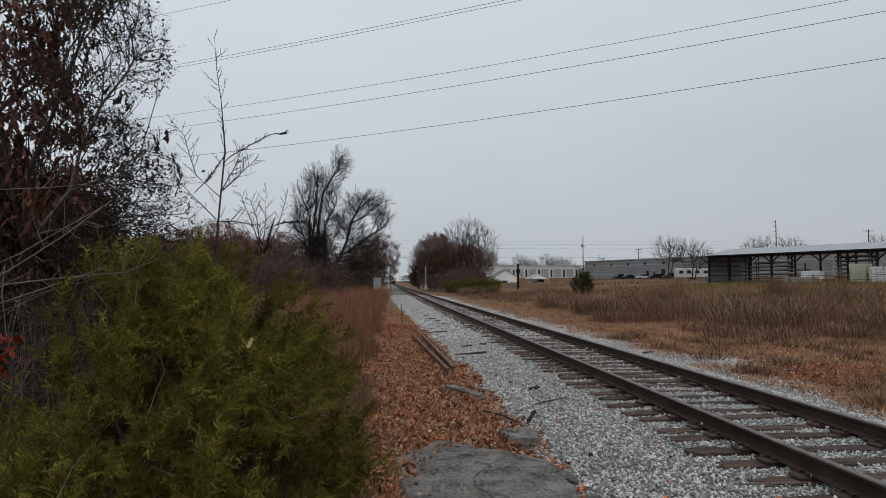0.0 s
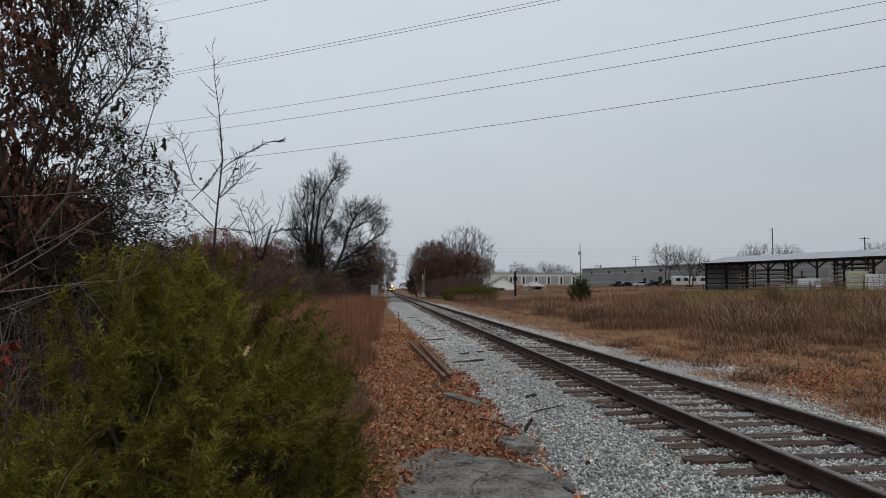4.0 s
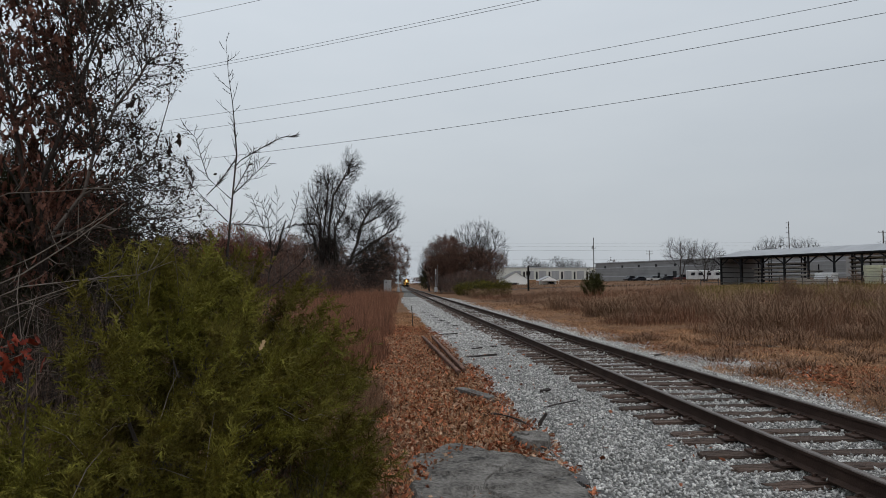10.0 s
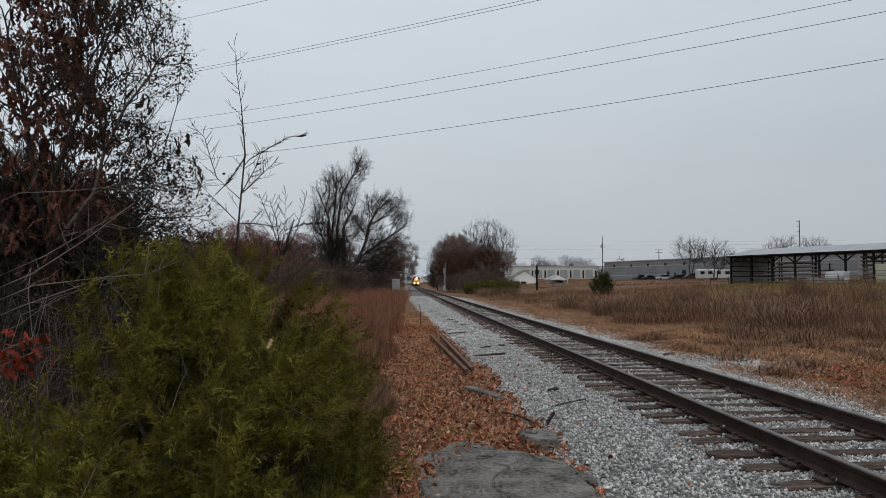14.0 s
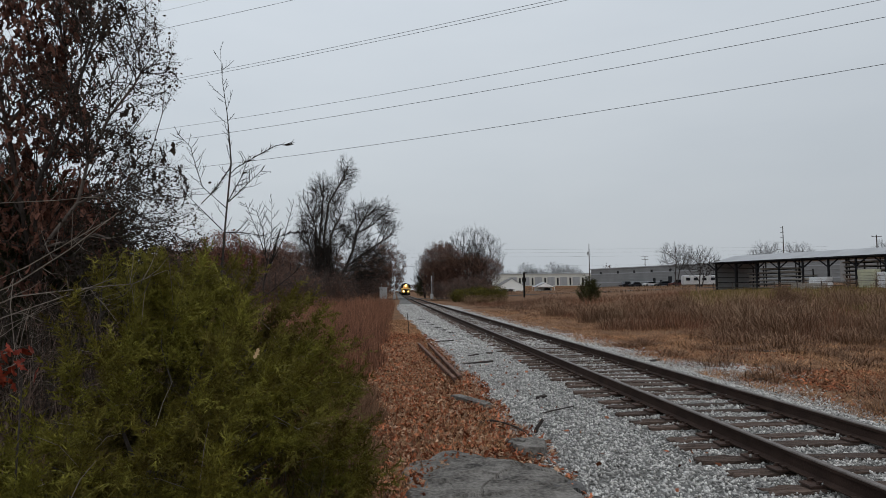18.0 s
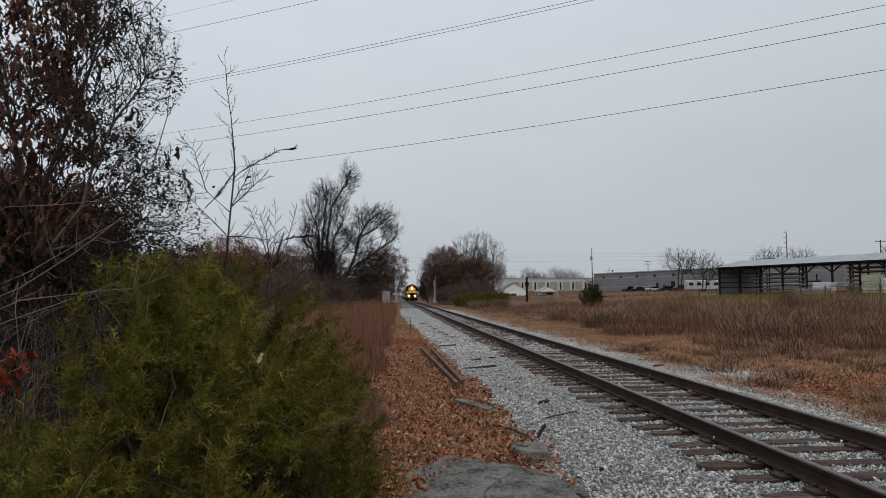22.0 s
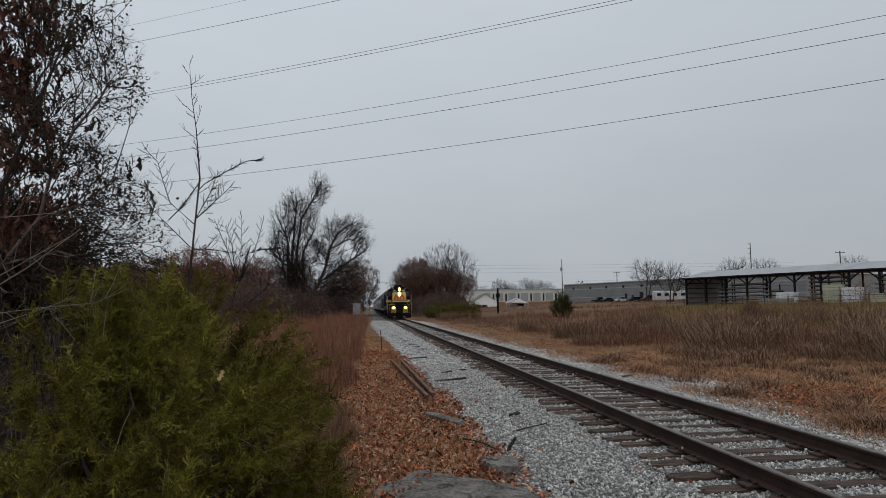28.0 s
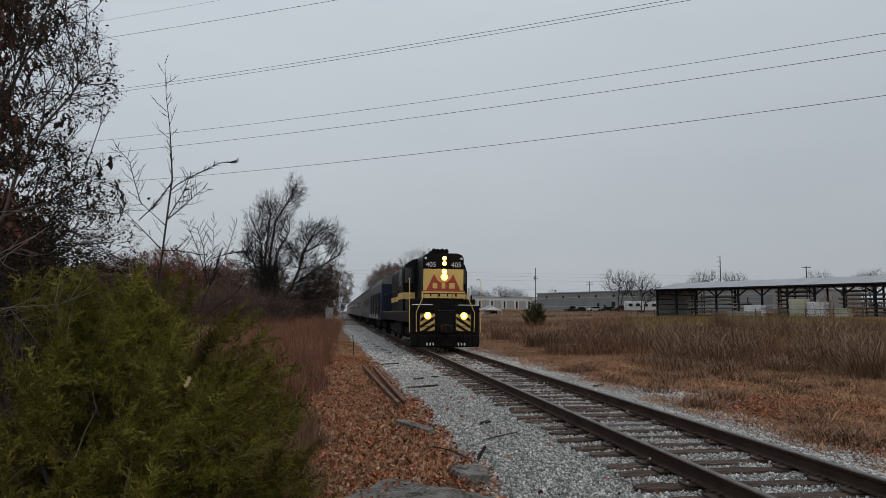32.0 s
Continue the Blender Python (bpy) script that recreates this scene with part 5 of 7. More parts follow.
def crossing():
    rd = Geo()
    n = 40
    pts = []
    for k in range(n + 1):
        x = -70 + 170 * k / n
        base = float(land(x, 134))
        z = base + 0.06 if abs(x - float(track_x(134))) > 12 else base + 0.06 + (0.16 - base - 0.06) * (1 - float(smooth01((abs(x - float(track_x(134))) - 3) / 9)))
        pts.append((x, z))
    v = [(x, yy, z) for x, z in pts for yy in (131, 138)]
    rd.add(v, [(2 * k, 2 * k + 1, 2 * k + 3, 2 * k + 2) for k in range(n)])
    rd.ob("crossing_road", ASPHALT, None, "grey asphalt road over the level crossing", category="road", kind="structure")
    for x, s in ((0.8, 1), (8.2, -1)):
        t = thing("crossing_signal", pose(x, 130, 0.1, 0, 0, 90 * s), "level crossing signal mast with crossbuck and lamps", "crossing signal", "crossing signals")
        Geo().rod((0, 0, 0), (0, 0, 4.6), 0.07, 8).ob("mast", GALVANISED, t)
        Geo().box(-0.35, 0.35, -0.3, 0.3, 0, 0.9, 0.04).ob("gate_mechanism", GALVANISED, t)
        for a in (45, -45):
            Geo().box(-0.6, 0.6, -0.1, -0.07, -0.1, 0.1, 0.0, Matrix.Translation((0, 0, 4.0)) @ Matrix.Rotation(radians(a), 4, "Y")).ob("crossbuck_board", PAINT_WHITE, t)
        for k in (-1, 1):
            Geo().rod((k * 0.4, -0.1, 2.8), (k * 0.4, -0.2, 2.8), 0.28, 14).ob("lamp_hood", PAINT_BLACK, t)
        Geo().rod((s * 0.2, 0.25, 1.1), (s * 0.3, 0.3, 5.4), 0.04, 6).ob("gate_arm", GALVANISED, t, "raised gate arm")
    b = thing("signal_cabinet", pose(-1.2, 115, float(land(-1.2, 115))), "silver metal railway signal cabinet", "cabinet")
    Geo().box(-0.65, 0.65, -0.5, 0.5, 0.35, 2.25, 0.03).ob("body", GALVANISED, b)
    Geo().box(-0.75, 0.75, -0.6, 0.6, 2.25, 2.33, 0.02).ob("lid", GALVANISED, b)
    Geo().box(-0.6, 0.6, -0.45, 0.45, -0.05, 0.35, 0.02).ob("base", ROCK, b)
    Geo().rod((-0.3, 0, 2.3), (-0.3, 0, 3.0), 0.04, 6).ob("vent_pipe", GALVANISED, b)
    p = thing("trackside_post", pose(23.7, 115, float(land(23.7, 115))), "black steel signal post with dark box", "post")
    h = 4.9 - float(land(23.7, 115))
    Geo().box(-0.16, 0.16, -0.12, 0.12, 0, h, 0.02).ob("post", PAINT_BLACK, p)
    Geo().box(-0.34, 0.34, -0.2, 0.2, h * 0.62, h * 0.78, 0.03).ob("box", PAINT_BLACK, p)


crossing()
Geo().prism([(248, 0.5), (252, 3.25), (262.5, 3.3), (262.5, 0.5)], "x", 36, 92).ob("grass_bank", GROUND, None, "brown grassy bank before the loading building", category="bank", kind="structure")


def power_line(c2, c1, c0, r, label):
    """A sagging wire over the track; s runs from its near support to its far one."""
    pts = [(24.82 - 44.04 * s, 30 + 30 * s, c2 * s * s + c1 * s + c0) for s in np.linspace(-0.55, 1.9, 50)]
    g = Geo()
    g.tube([Vector(p) for p in pts], [1.1 * r] * len(pts), 5, False)
    return g.ob("power_line", WIRE, None, label, category="wire", group="power lines")


for c in ((0.4, 2.6, 24.7, 0.008), (0.9, 1.6, 23.5, 0.014), (1.1, 0.0, 20.0, 0.013), (1.1, -0.03, 19.78, 0.013), (1.35, -0.87, 16.12, 0.012), (1.25, -1.03, 15.2, 0.0135), (1.42, -1.52, 12.83, 0.0135)):
    power_line(*c, "dark overhead power wire sagging across the track")
for z, yy in ((10.2, 128), (9.6, 128.5), (8.8, 129), (7.0, 129)):
    g = Geo()
    g.tube([Vector((-70 + 16 * k, yy, z - 0.5 + 0.02 * (k - 5) ** 2)) for k in range(11)], [0.010] * 11, 4, False)
    g.ob("road_wire", WIRE, None, "thin dark roadside wire above the crossing", category="wire", group="roadside wires")

# ---- growth beside the path ----
OAK_BARK = mat("pale_oak_bark", (0.15, 0.125, 0.11), (0.075, 0.062, 0.055), 3, 30, 0.95, 0.5, spec=0.06)
RED_LEAF = mat("red_oak_leaf", (0.27, 0.052, 0.026), (0.11, 0.020, 0.014), 5, 40, 0.6, 0.1, island=0.35, spec=0.06)
TAN_LEAF = mat("tan_leaf", (0.42, 0.29, 0.16), None, 8, 40, 0.7, 0.1, spec=0.06)
YELLOW_WEED = mat("yellow_green_weed", (0.20, 0.155, 0.055), (0.12, 0.09, 0.035), 0.5, 10, 0.9, 0, island=0.4, spec=0.06)
FAR_LEAF = mat("far_russet_foliage", (0.105, 0.062, 0.045), (0.060, 0.042, 0.036), 0.06, 1, 0.9, 0, island=0.4, spec=0.06)
WEED_GREY = mat("grey_dead_stem", (0.27, 0.172, 0.108), (0.125, 0.078, 0.052), 0.8, 12, 0.9, 0, island=0.4, spec=0.06)
WEED_DIM = mat("dark_weed_stem", (0.150, 0.085, 0.060), (0.070, 0.043, 0.034), 0.6, 12, 0.9, 0, island=0.5, spec=0.06)
SEDGE_FIELD = mat("dark_field_sedge", (0.215, 0.098, 0.056), (0.105, 0.050, 0.035), 0.5, 12, 0.9, 0, island=0.4, spec=0.06)
RUST_LEAF = mat("rust_red_foliage", (0.23, 0.098, 0.066), (0.12, 0.055, 0.042), 0.4, 5, 0.85, 0, island=0.45, spec=0.06)
RUSSET = mat("russet_oak_foliage", (0.20, 0.110, 0.080), (0.105, 0.062, 0.048), 0.4, 5, 0.85, 0, island=0.45, spec=0.06)

juniper("large green juniper bush with drooping sprays", -1.75, 4.2,
        [(0.48, 0.1, 0.78, 1.0, 1.45, 0.82), (0.1, -0.9, 0.45, 1.0, 0.9, 0.55), (0.85, 0.35, 0.47, 0.70, 0.95, 0.62), (0.58, 0.5, 1.18, 0.76, 0.7, 0.48), (-0.7, -0.5, 0.15, 0.7, 0.9, 0.40)],
        11, 1150, 0.15, JUNIPER, stems=14, per=34, plume=3.4, dead=170, hollow=((1.25, -0.32, 0.62, 0.28, 0.5, 0.19), (-0.42, -0.2, 1.32, 0.52, 1.3, 0.50)), shoots=(40, (-0.05, 0.75), (0.0, 0.9), (1.55, 2.02), 0.5))
juniper("young upright juniper behind the large bush", -1.6, 6.2, [(-0.15, 0, 0.85, 0.65, 0.5, 0.8)], 12, 420, 0.15, JUNIPER, up=1.3, per=16, dead=20, shoots=(20, (-0.8, 0.35), (-0.3, 0.3), (1.6, 2.25), 0.6))

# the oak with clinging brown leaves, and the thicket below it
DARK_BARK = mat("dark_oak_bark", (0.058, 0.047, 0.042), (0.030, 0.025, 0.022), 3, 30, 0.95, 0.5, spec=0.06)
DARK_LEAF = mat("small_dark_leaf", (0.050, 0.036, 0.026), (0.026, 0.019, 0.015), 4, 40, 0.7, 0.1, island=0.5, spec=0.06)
oak_ends, slim_ends = [], []
oak = crown_tree("oak tree with bunches of clinging brown leaves", -3.7, 7.2,
                 [[(0.04, 0, 0), (0.03, 0, 2.2), (0.02, 0, 3.0), (0.07, 0, 3.9), (0.12, 0, 4.8), (0.14, 0, 5.6)], [(0.03, 0, 1.9), (0.1, -0.3, 2.8), (0.42, -0.3, 3.7), (0.58, -0.3, 4.2), (0.8, -0.3, 4.85)],
                  [(0, 0, 1.9), (0, -0.3, 2.6), (-0.18, -0.3, 3.5), (-0.37, -0.3, 4.3)], [(-1.0, -0.3, 0), (-1.1, -0.4, 2.2), (-1.0, -0.4, 4.4)]],
                 [(0.05, 0, 4.2, 0.8, 0.6, 1.2, 240), (-0.6, 0, 3.3, 0.7, 0.6, 1.2, 170), (0.5, -0.1, 3.6, 0.65, 0.5, 0.9, 150), (0.1, 0, 2.5, 0.8, 0.5, 0.7, 200), (0.5, -0.2, 4.9, 0.9, 0.5, 0.5, 150), (-1.2, -0.3, 4.3, 1.0, 0.9, 1.6, 260), (-0.1, 0, 5.5, 1.1, 0.7, 0.5, 100)],
                 21, tip=0.004, carry=0.4, sprays=(1, 0.2), far=False, wood=DARK_BARK, twig=DARK_BARK, up=0.3, power=0.31, ends_out=oak_ends,
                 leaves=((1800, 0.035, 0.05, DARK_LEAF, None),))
hanging_leaves(oak, [p for p in oak_ends if p[0] < 0.35 + 0.2 * math.sin(4 * p[2]) and p[2] > 2.45], 380, 6, 0.125, 0.075, LEAF_BROWN, 22)
hanging_leaves(oak, [p for p in oak_ends if abs(p[0] - 0.05) < 0.32 and p[2] > 2.45], 150, 7, 0.12, 0.09, LEAF_BROWN, 23)
hanging_leaves(oak, [p for p in oak_ends if p[0] > 0.1 and 2.4 < p[2] < 3.1], 60, 6, 0.115, 0.08, LEAF_BROWN, 24)
hanging_leaves(oak, [p for p in oak_ends if p[2] < 2.45], 55, 5, 0.11, 0.09, LEAF_BROWN, 29)
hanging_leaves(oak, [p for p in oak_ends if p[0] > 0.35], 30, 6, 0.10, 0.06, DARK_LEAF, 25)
slim = crown_tree("slim leaning tree with pale stems and tiny dark leaves", -3.3, 6.0,
                  [[(-0.25, 0.1, 0), (-0.1, 0, 1.2), (0.05, 0, 2.18), (0.25, 0, 2.83), (0.35, 0, 3.06), (0.54, 0, 3.52), (0.91, 0, 4.13), (1.04, 0, 4.5)],
                   [(0, 0.1, 0), (0.08, 0, 1.2), (0.2, 0, 2.18), (0.47, 0, 2.75), (0.69, 0, 3.11), (0.87, 0, 3.52), (0.97, 0, 3.69), (1.19, 0, 3.87), (1.32, 0, 4.08)],
                   [(0.05, 0.1, 1.2), (0.28, 0.2, 2.14), (0.76, 0.2, 2.43), (1.03, 0.2, 2.65), (1.35, 0.2, 2.89)], [(0.2, 0.1, 2.2), (0.5, 0.1, 2.62), (0.85, 0.1, 2.75), (1.1, 0.1, 2.97), (1.4, 0.1, 3.17)]],
                  [(1.0, 0, 3.85, 0.42, 0.35, 0.42, 190), (0.7, 0, 4.3, 0.5, 0.4, 0.4, 150), (0.5, 0, 3.45, 0.45, 0.4, 0.5, 130), (1.02, 0.1, 2.72, 0.45, 0.35, 0.36, 340), (0.72, 0.1, 2.25, 0.62, 0.35, 0.34, 340), (0.2, 0, 3.7, 0.4, 0.4, 0.7, 80), (0.85, 0.1, 3.1, 0.35, 0.3, 0.25, 120), (1.0, 0.1, 1.95, 0.45, 0.3, 0.3, 120), (1.22, 0.1, 2.3, 0.42, 0.3, 0.42, 210)],
                  26, tip=0.0028, carry=0.4, sprays=(1, 0.13), far=False, wood=OAK_BARK, twig=DARK_BARK, up=0.4, power=0.28, ends_out=slim_ends,
                  leaves=((7400, 0.026, 0.03, DARK_LEAF, None),))
hanging_leaves(slim, [p for p in slim_ends if p[2] > 3.2 and 0.4 < p[0] < 0.95], 26, 5, 0.10, 0.06, DARK_LEAF, 27)
hanging_leaves(slim, [(1.31, 0.1, 3.16), (1.22, 0.1, 3.1), (1.12, 0.1, 3.05), (1.36, 0.1, 2.95), (1.2, 0.1, 2.9), (1.16, 0.1, 2.82)], 9, 2, 0.11, 0.03, DARK_LEAF, 28)
juniper("dark evergreen thicket under the oak", -4.7, 8.3, [(0, 0, 1.25, 1.5, 1.1, 1.45), (0.85, -0.1, 1.15, 0.75, 0.8, 1.3), (-1.0, -1.5, 0.9, 1.2, 0.8, 1.1), (-0.25, 0, 2.1, 1.1, 0.8, 1.15), (0.6, -0.1, 1.7, 0.85, 0.7, 1.05)], 13, 950, 0.25, JUNIPER_DARK, up=0.9)
tree("bare grey brush with pale arching stems", -2.85, 5.0,
     [(0, 0, 0.35, 0.1, 2.3, 0.007), (-0.2, 0.1, 0.5, 0.15, 2.1, 0.006), (-0.3, 0.3, 0.15, -0.1, 2.4, 0.007), (-0.4, -0.1, 0.4, 0.4, 2.1, 0.006), (-0.6, -0.3, 0.2, 0.1, 1.9, 0.005)],
     22, wood=DARK_BARK, twig=DARK_BARK, kids=(8, 3), spread_=0.8, lift=0.05, min_twig=0.002, category="brush", name="brush", split=0, low=0.15, ratio=(0.2, 0.4))


def sapling(label, x, y, h, r0, seed, limbs=(), leaves=0, stem_at=None, feathers=()):
    """A straight slim stem with short alternating side twigs; limbs are longer side branches by their points."""
    r = random.Random(seed)
    t = thing("sapling", pose(x, y, float(land(x, y)) - 0.05), label, "sapling")
    stem, twigs = Geo(), Geo()
    bend = [Vector((0.03 * math.sin(2.2 * k + seed) + 0.012 * k, 0.02 * math.sin(k), h * k / 8)) for k in range(9)]
    if stem_at:
        bend = [Vector(p) for p in stem_at]
    stem.tube(bend, [r0 * (1 - 0.9 * k / (len(bend) - 1)) for k in range(len(bend))], 6, False)
    stem.ob("trunk", BARK, t)

    def side_twigs(pts, n, size, r1, low):
        for k in range(n):
            f = (low + (1 - low) * (k + r.random()) / n) * (len(pts) - 1)
            i = min(int(f), len(pts) - 2)
            p, d = pts[i].lerp(pts[i + 1], f - i), (pts[i + 1] - pts[i]).normalized()
            a = r.uniform(0, 6.28)
            u = d.orthogonal().normalized()
            out = (d * 0.75 + (math.cos(a) * u + math.sin(a) * d.cross(u))).normalized()
            ln = size * r.uniform(0.35, 1.2) * (1.25 - 0.7 * f / (len(pts) - 1))
            q = p + out * ln * 0.55
            e = p + out * ln + Vector((0, 0, 0.12 * ln))
            twigs.tube([p, q, e], [r1, r1 * 0.8, r1 * 0.45], 4, False)
            for j in range(2):
                s = (out + Vector((r.uniform(-1, 1), r.uniform(-1, 1), r.uniform(-0.3, 1))) * 0.7).normalized()
                twigs.tube([p.lerp(e, 0.35 + 0.3 * j), p.lerp(e, 0.35 + 0.3 * j) + s * ln * r.uniform(0.2, 0.45)], [r1 * 0.7, r1 * 0.4], 3, False)
    side_twigs(bend, 22 if stem_at else 34, 0.30, 0.0034, 0.35)
    for pts in limbs:
        pts = [Vector(p) for p in pts]
        twigs.tube(pts, [0.006 - 0.0035 * k / (len(pts) - 1) for k in range(len(pts))], 5, False)
        side_twigs(pts, 18, 0.2, 0.003, 0.15)
    for pts in feathers:
        pts = [Vector(p) for p in pts]
        twigs.tube(pts, [0.006 - 0.004 * k / (len(pts) - 1) for k in range(len(pts))], 5, False)
        for k in range(70):
            f = (0.25 + 0.75 * r.random()) * (len(pts) - 1)
            i = min(int(f), len(pts) - 2)
            p, d = pts[i].lerp(pts[i + 1], f - i), (pts[i + 1] - pts[i]).normalized()
            out = (d + Vector((r.uniform(-1, 1), r.uniform(-1, 1), r.uniform(-0.7, 1))) * 0.7).normalized()
            twigs.tube([p, p + out * r.uniform(0.03, 0.075)], [0.004, 0.0015], 3, False)
    twigs.ob("crown", TWIG, t)
    if leaves:
        rg = np.random.default_rng(seed)
        spots = [(p,) for pts in limbs for p in pts[1:]]
        leafy("leaves", spots, leaves, 0.055, 0.05, DARK_LEAF, t, rg)


sapling("slim bare sapling with forked and feathery branches", -1.75, 7.0, 4.4, 0.016, 31,
        [[(0.03, 0, 2.66), (-0.21, 0, 2.88), (-0.28, 0, 3.09), (-0.34, 0, 3.30), (-0.48, 0, 3.45)], [(0.0, 0, 2.42), (-0.19, 0.02, 2.61), (-0.38, 0.03, 2.80), (-0.48, 0, 2.98)],
         [(0.05, 0, 2.72), (0.18, 0.02, 2.98), (0.26, 0.04, 3.22)], [(0.06, 0, 2.72), (0.22, 0.05, 2.9), (0.40, 0.05, 3.08)], [(0.02, 0, 2.4), (0.2, 0.03, 2.4), (0.45, 0.05, 2.36)]], 4,
        [(0, 0, 0), (-0.02, 0, 1.0), (0.0, 0, 2.05), (0.03, 0, 2.5), (0.08, 0, 3.14), (0.06, 0, 3.38), (0.03, 0, 3.68), (-0.02, 0, 4.0), (-0.05, 0, 4.36)],
        [[(0.06, 0, 3.0), (0.13, 0, 3.08), (0.38, 0.02, 3.24), (0.54, 0.02, 3.33), (0.72, 0.02, 3.35)], [(-0.22, 0, 2.7), (-0.08, 0, 2.85), (0.08, 0, 3.1)], [(-0.42, 0, 2.65), (-0.36, 0, 2.85), (-0.44, 0, 3.05)]]) 
sapling("small bare sapling with feathery side twigs", -1.45, 7.6, 2.8, 0.010, 32,
        [[(0.05, 0, 2.0), (0.24, 0, 2.4), (0.34, 0.05, 2.82)], [(0.06, 0, 2.1), (-0.04, 0, 2.42), (-0.2, 0, 2.8)], [(0.0, 0, 1.7), (0.35, 0.1, 2.0), (0.6, 0.1, 2.3)], [(0.04, 0, 2.2), (0.0, 0, 2.5), (-0.08, 0, 2.72)], [(0.0, 0, 1.5), (-0.3, 0, 1.9), (-0.5, 0, 2.2)]], 0,
        [(0, 0, 0), (0, 0, 1.0), (0.02, 0, 1.9), (0.1, 0, 2.42), (0.1, 0, 2.86)],
        [[(0.1, 0, 2.38), (0.3, 0, 2.45), (0.5, 0, 2.46)], [(0.02, 0, 1.9), (0.12, 0, 2.2), (0.2, 0, 2.5)]])
dead = thing("dead_branches", pose(-2.6, 4.3, 0.0), "tangle of pale dead branches before the thicket", "branches")
DEAD, dsr = PALE_TWIG, random.Random(6)
DEAD_PATHS = [([(-2.33, 4.3, 1.78), (-2.02, 4.3, 1.99), (-1.72, 4.3, 2.23)], 0.0065), ([(-2.38, 4.5, 1.89), (-2.12, 4.5, 2.05), (-1.84, 4.5, 2.22)], 0.005),
              ([(-2.17, 4.0, 1.70), (-1.75, 4.0, 1.75), (-1.51, 4.0, 1.77), (-1.32, 4.0, 1.85)], 0.005), ([(-2.28, 4.1, 1.58), (-1.83, 4.1, 1.74), (-1.65, 4.1, 1.81)], 0.0045),
              ([(-2.83, 5.0, 2.38), (-2.45, 5.0, 2.40), (-2.18, 5.0, 2.43)], 0.005), ([(-2.0, 3.7, 1.42), (-2.03, 3.7, 1.65), (-2.02, 3.7, 1.8)], 0.0045),
              ([(-2.05, 3.8, 1.33), (-2.0, 3.8, 1.57), (-1.98, 3.8, 1.65)], 0.003), ([(-1.75, 4.0, 1.74), (-1.68, 4.0, 1.66), (-1.59, 4.0, 1.54)], 0.003)]
for k in range(7):
    a = Vector((dsr.uniform(-2.75, -2.1), dsr.uniform(3.9, 4.6), dsr.uniform(0.95, 1.5)))
    d = Vector((dsr.uniform(-0.15, 0.5), dsr.uniform(-0.2, 0.2), dsr.uniform(-0.05, 0.4)))
    DEAD_PATHS.append(([tuple(a), tuple(a + d * 0.5 + Vector((0, 0, 0.05))), tuple(a + d)], dsr.uniform(0.0014, 0.0026)))
for path, r0 in DEAD_PATHS:
    r0 *= 0.72
    g = Geo()
    pts = [Vector(p) - Vector((-2.6, 4.3, 0.0)) for p in path]
    foot = Vector((pts[0].x - 1.1, pts[0].y + 0.35, 0.05))
    g.tube([foot, pts[0] + Vector((-0.55, 0.12, -0.22)), *pts], [r0 * 0.7, r0 * 0.8] + [r0 * (1 - 0.22 * i) for i in range(len(pts))], 6, False)
    for i in range(1, len(pts)):
        for q in range(3):
            d = Vector((dsr.uniform(-0.4, 1.0), dsr.uniform(-0.4, 0.4), dsr.uniform(-0.6, 0.8)))
            p = pts[i - 1].lerp(pts[i], dsr.random())
            g.tube([p, p + d * 0.12, p + d * 0.24 + Vector((0, 0, 0.04))], [r0 * 0.5, r0 * 0.4, r0 * 0.2], 4, False)
    g.ob("branch", DEAD, dead)
red = thing("red_seedling", pose(-1.62, 2.95, 0.0), "small oak seedling with bright red leaves", "seedling")
Geo().tube([Vector((0, 0, 0)), Vector((0.03, 0.02, 0.8)), Vector((0.06, 0, 1.36))], [0.008, 0.006, 0.003], 5).ob("stem", BARK, red)
rr = np.random.default_rng(4)
scatter("leaves", OAK_LEAF, OAK_LEAF_F, rr.normal(0, 1, (26, 3)) * [0.09, 0.06, 0.05] + [-0.04, 0, 1.43], 0.075 * rr.uniform(0.6, 1.2, (26, 1)) * np.ones((1, 3)), aim_turns(rr.normal(0, 0.6, (26, 3)) + [0, -0.2, -0.7], rr), RED_LEAF, 0.2, parent=red)
ORANGE_LEAF = mat("orange_maple_leaf", (0.46, 0.115, 0.03), (0.28, 0.06, 0.02), 5, 40, 0.6, 0.1, island=0.3, spec=0.06)
maple = thing("maple_seedling", pose(-2.5, 9.0, 0.0), "maple seedling with a few orange leaves", "seedling")
Geo().tube([Vector((0, 0, 0)), Vector((0.08, 0.02, 1.2)), Vector((0.02, 0, 2.2))], [0.01, 0.007, 0.003], 5).ob("stem", BARK, maple)
hanging_leaves(maple, [(0.02, 0, 2.2), (0.05, 0, 2.12), (-0.04, 0, 2.16), (0.18, 0.1, 1.78)], 7, 3, 0.085, 0.035, ORANGE_LEAF, 5)
caught = thing("caught_leaf", pose(-0.60, 2.98, 1.42, 70, 25, 10), "single tan leaf caught in the juniper", "leaf")
scatter("blade", OAK_LEAF, OAK_LEAF_F, np.zeros((1, 3)), np.array([[0.04, 0.055, 0.04]]), np.eye(3)[None], TAN_LEAF, 0.1, parent=caught)

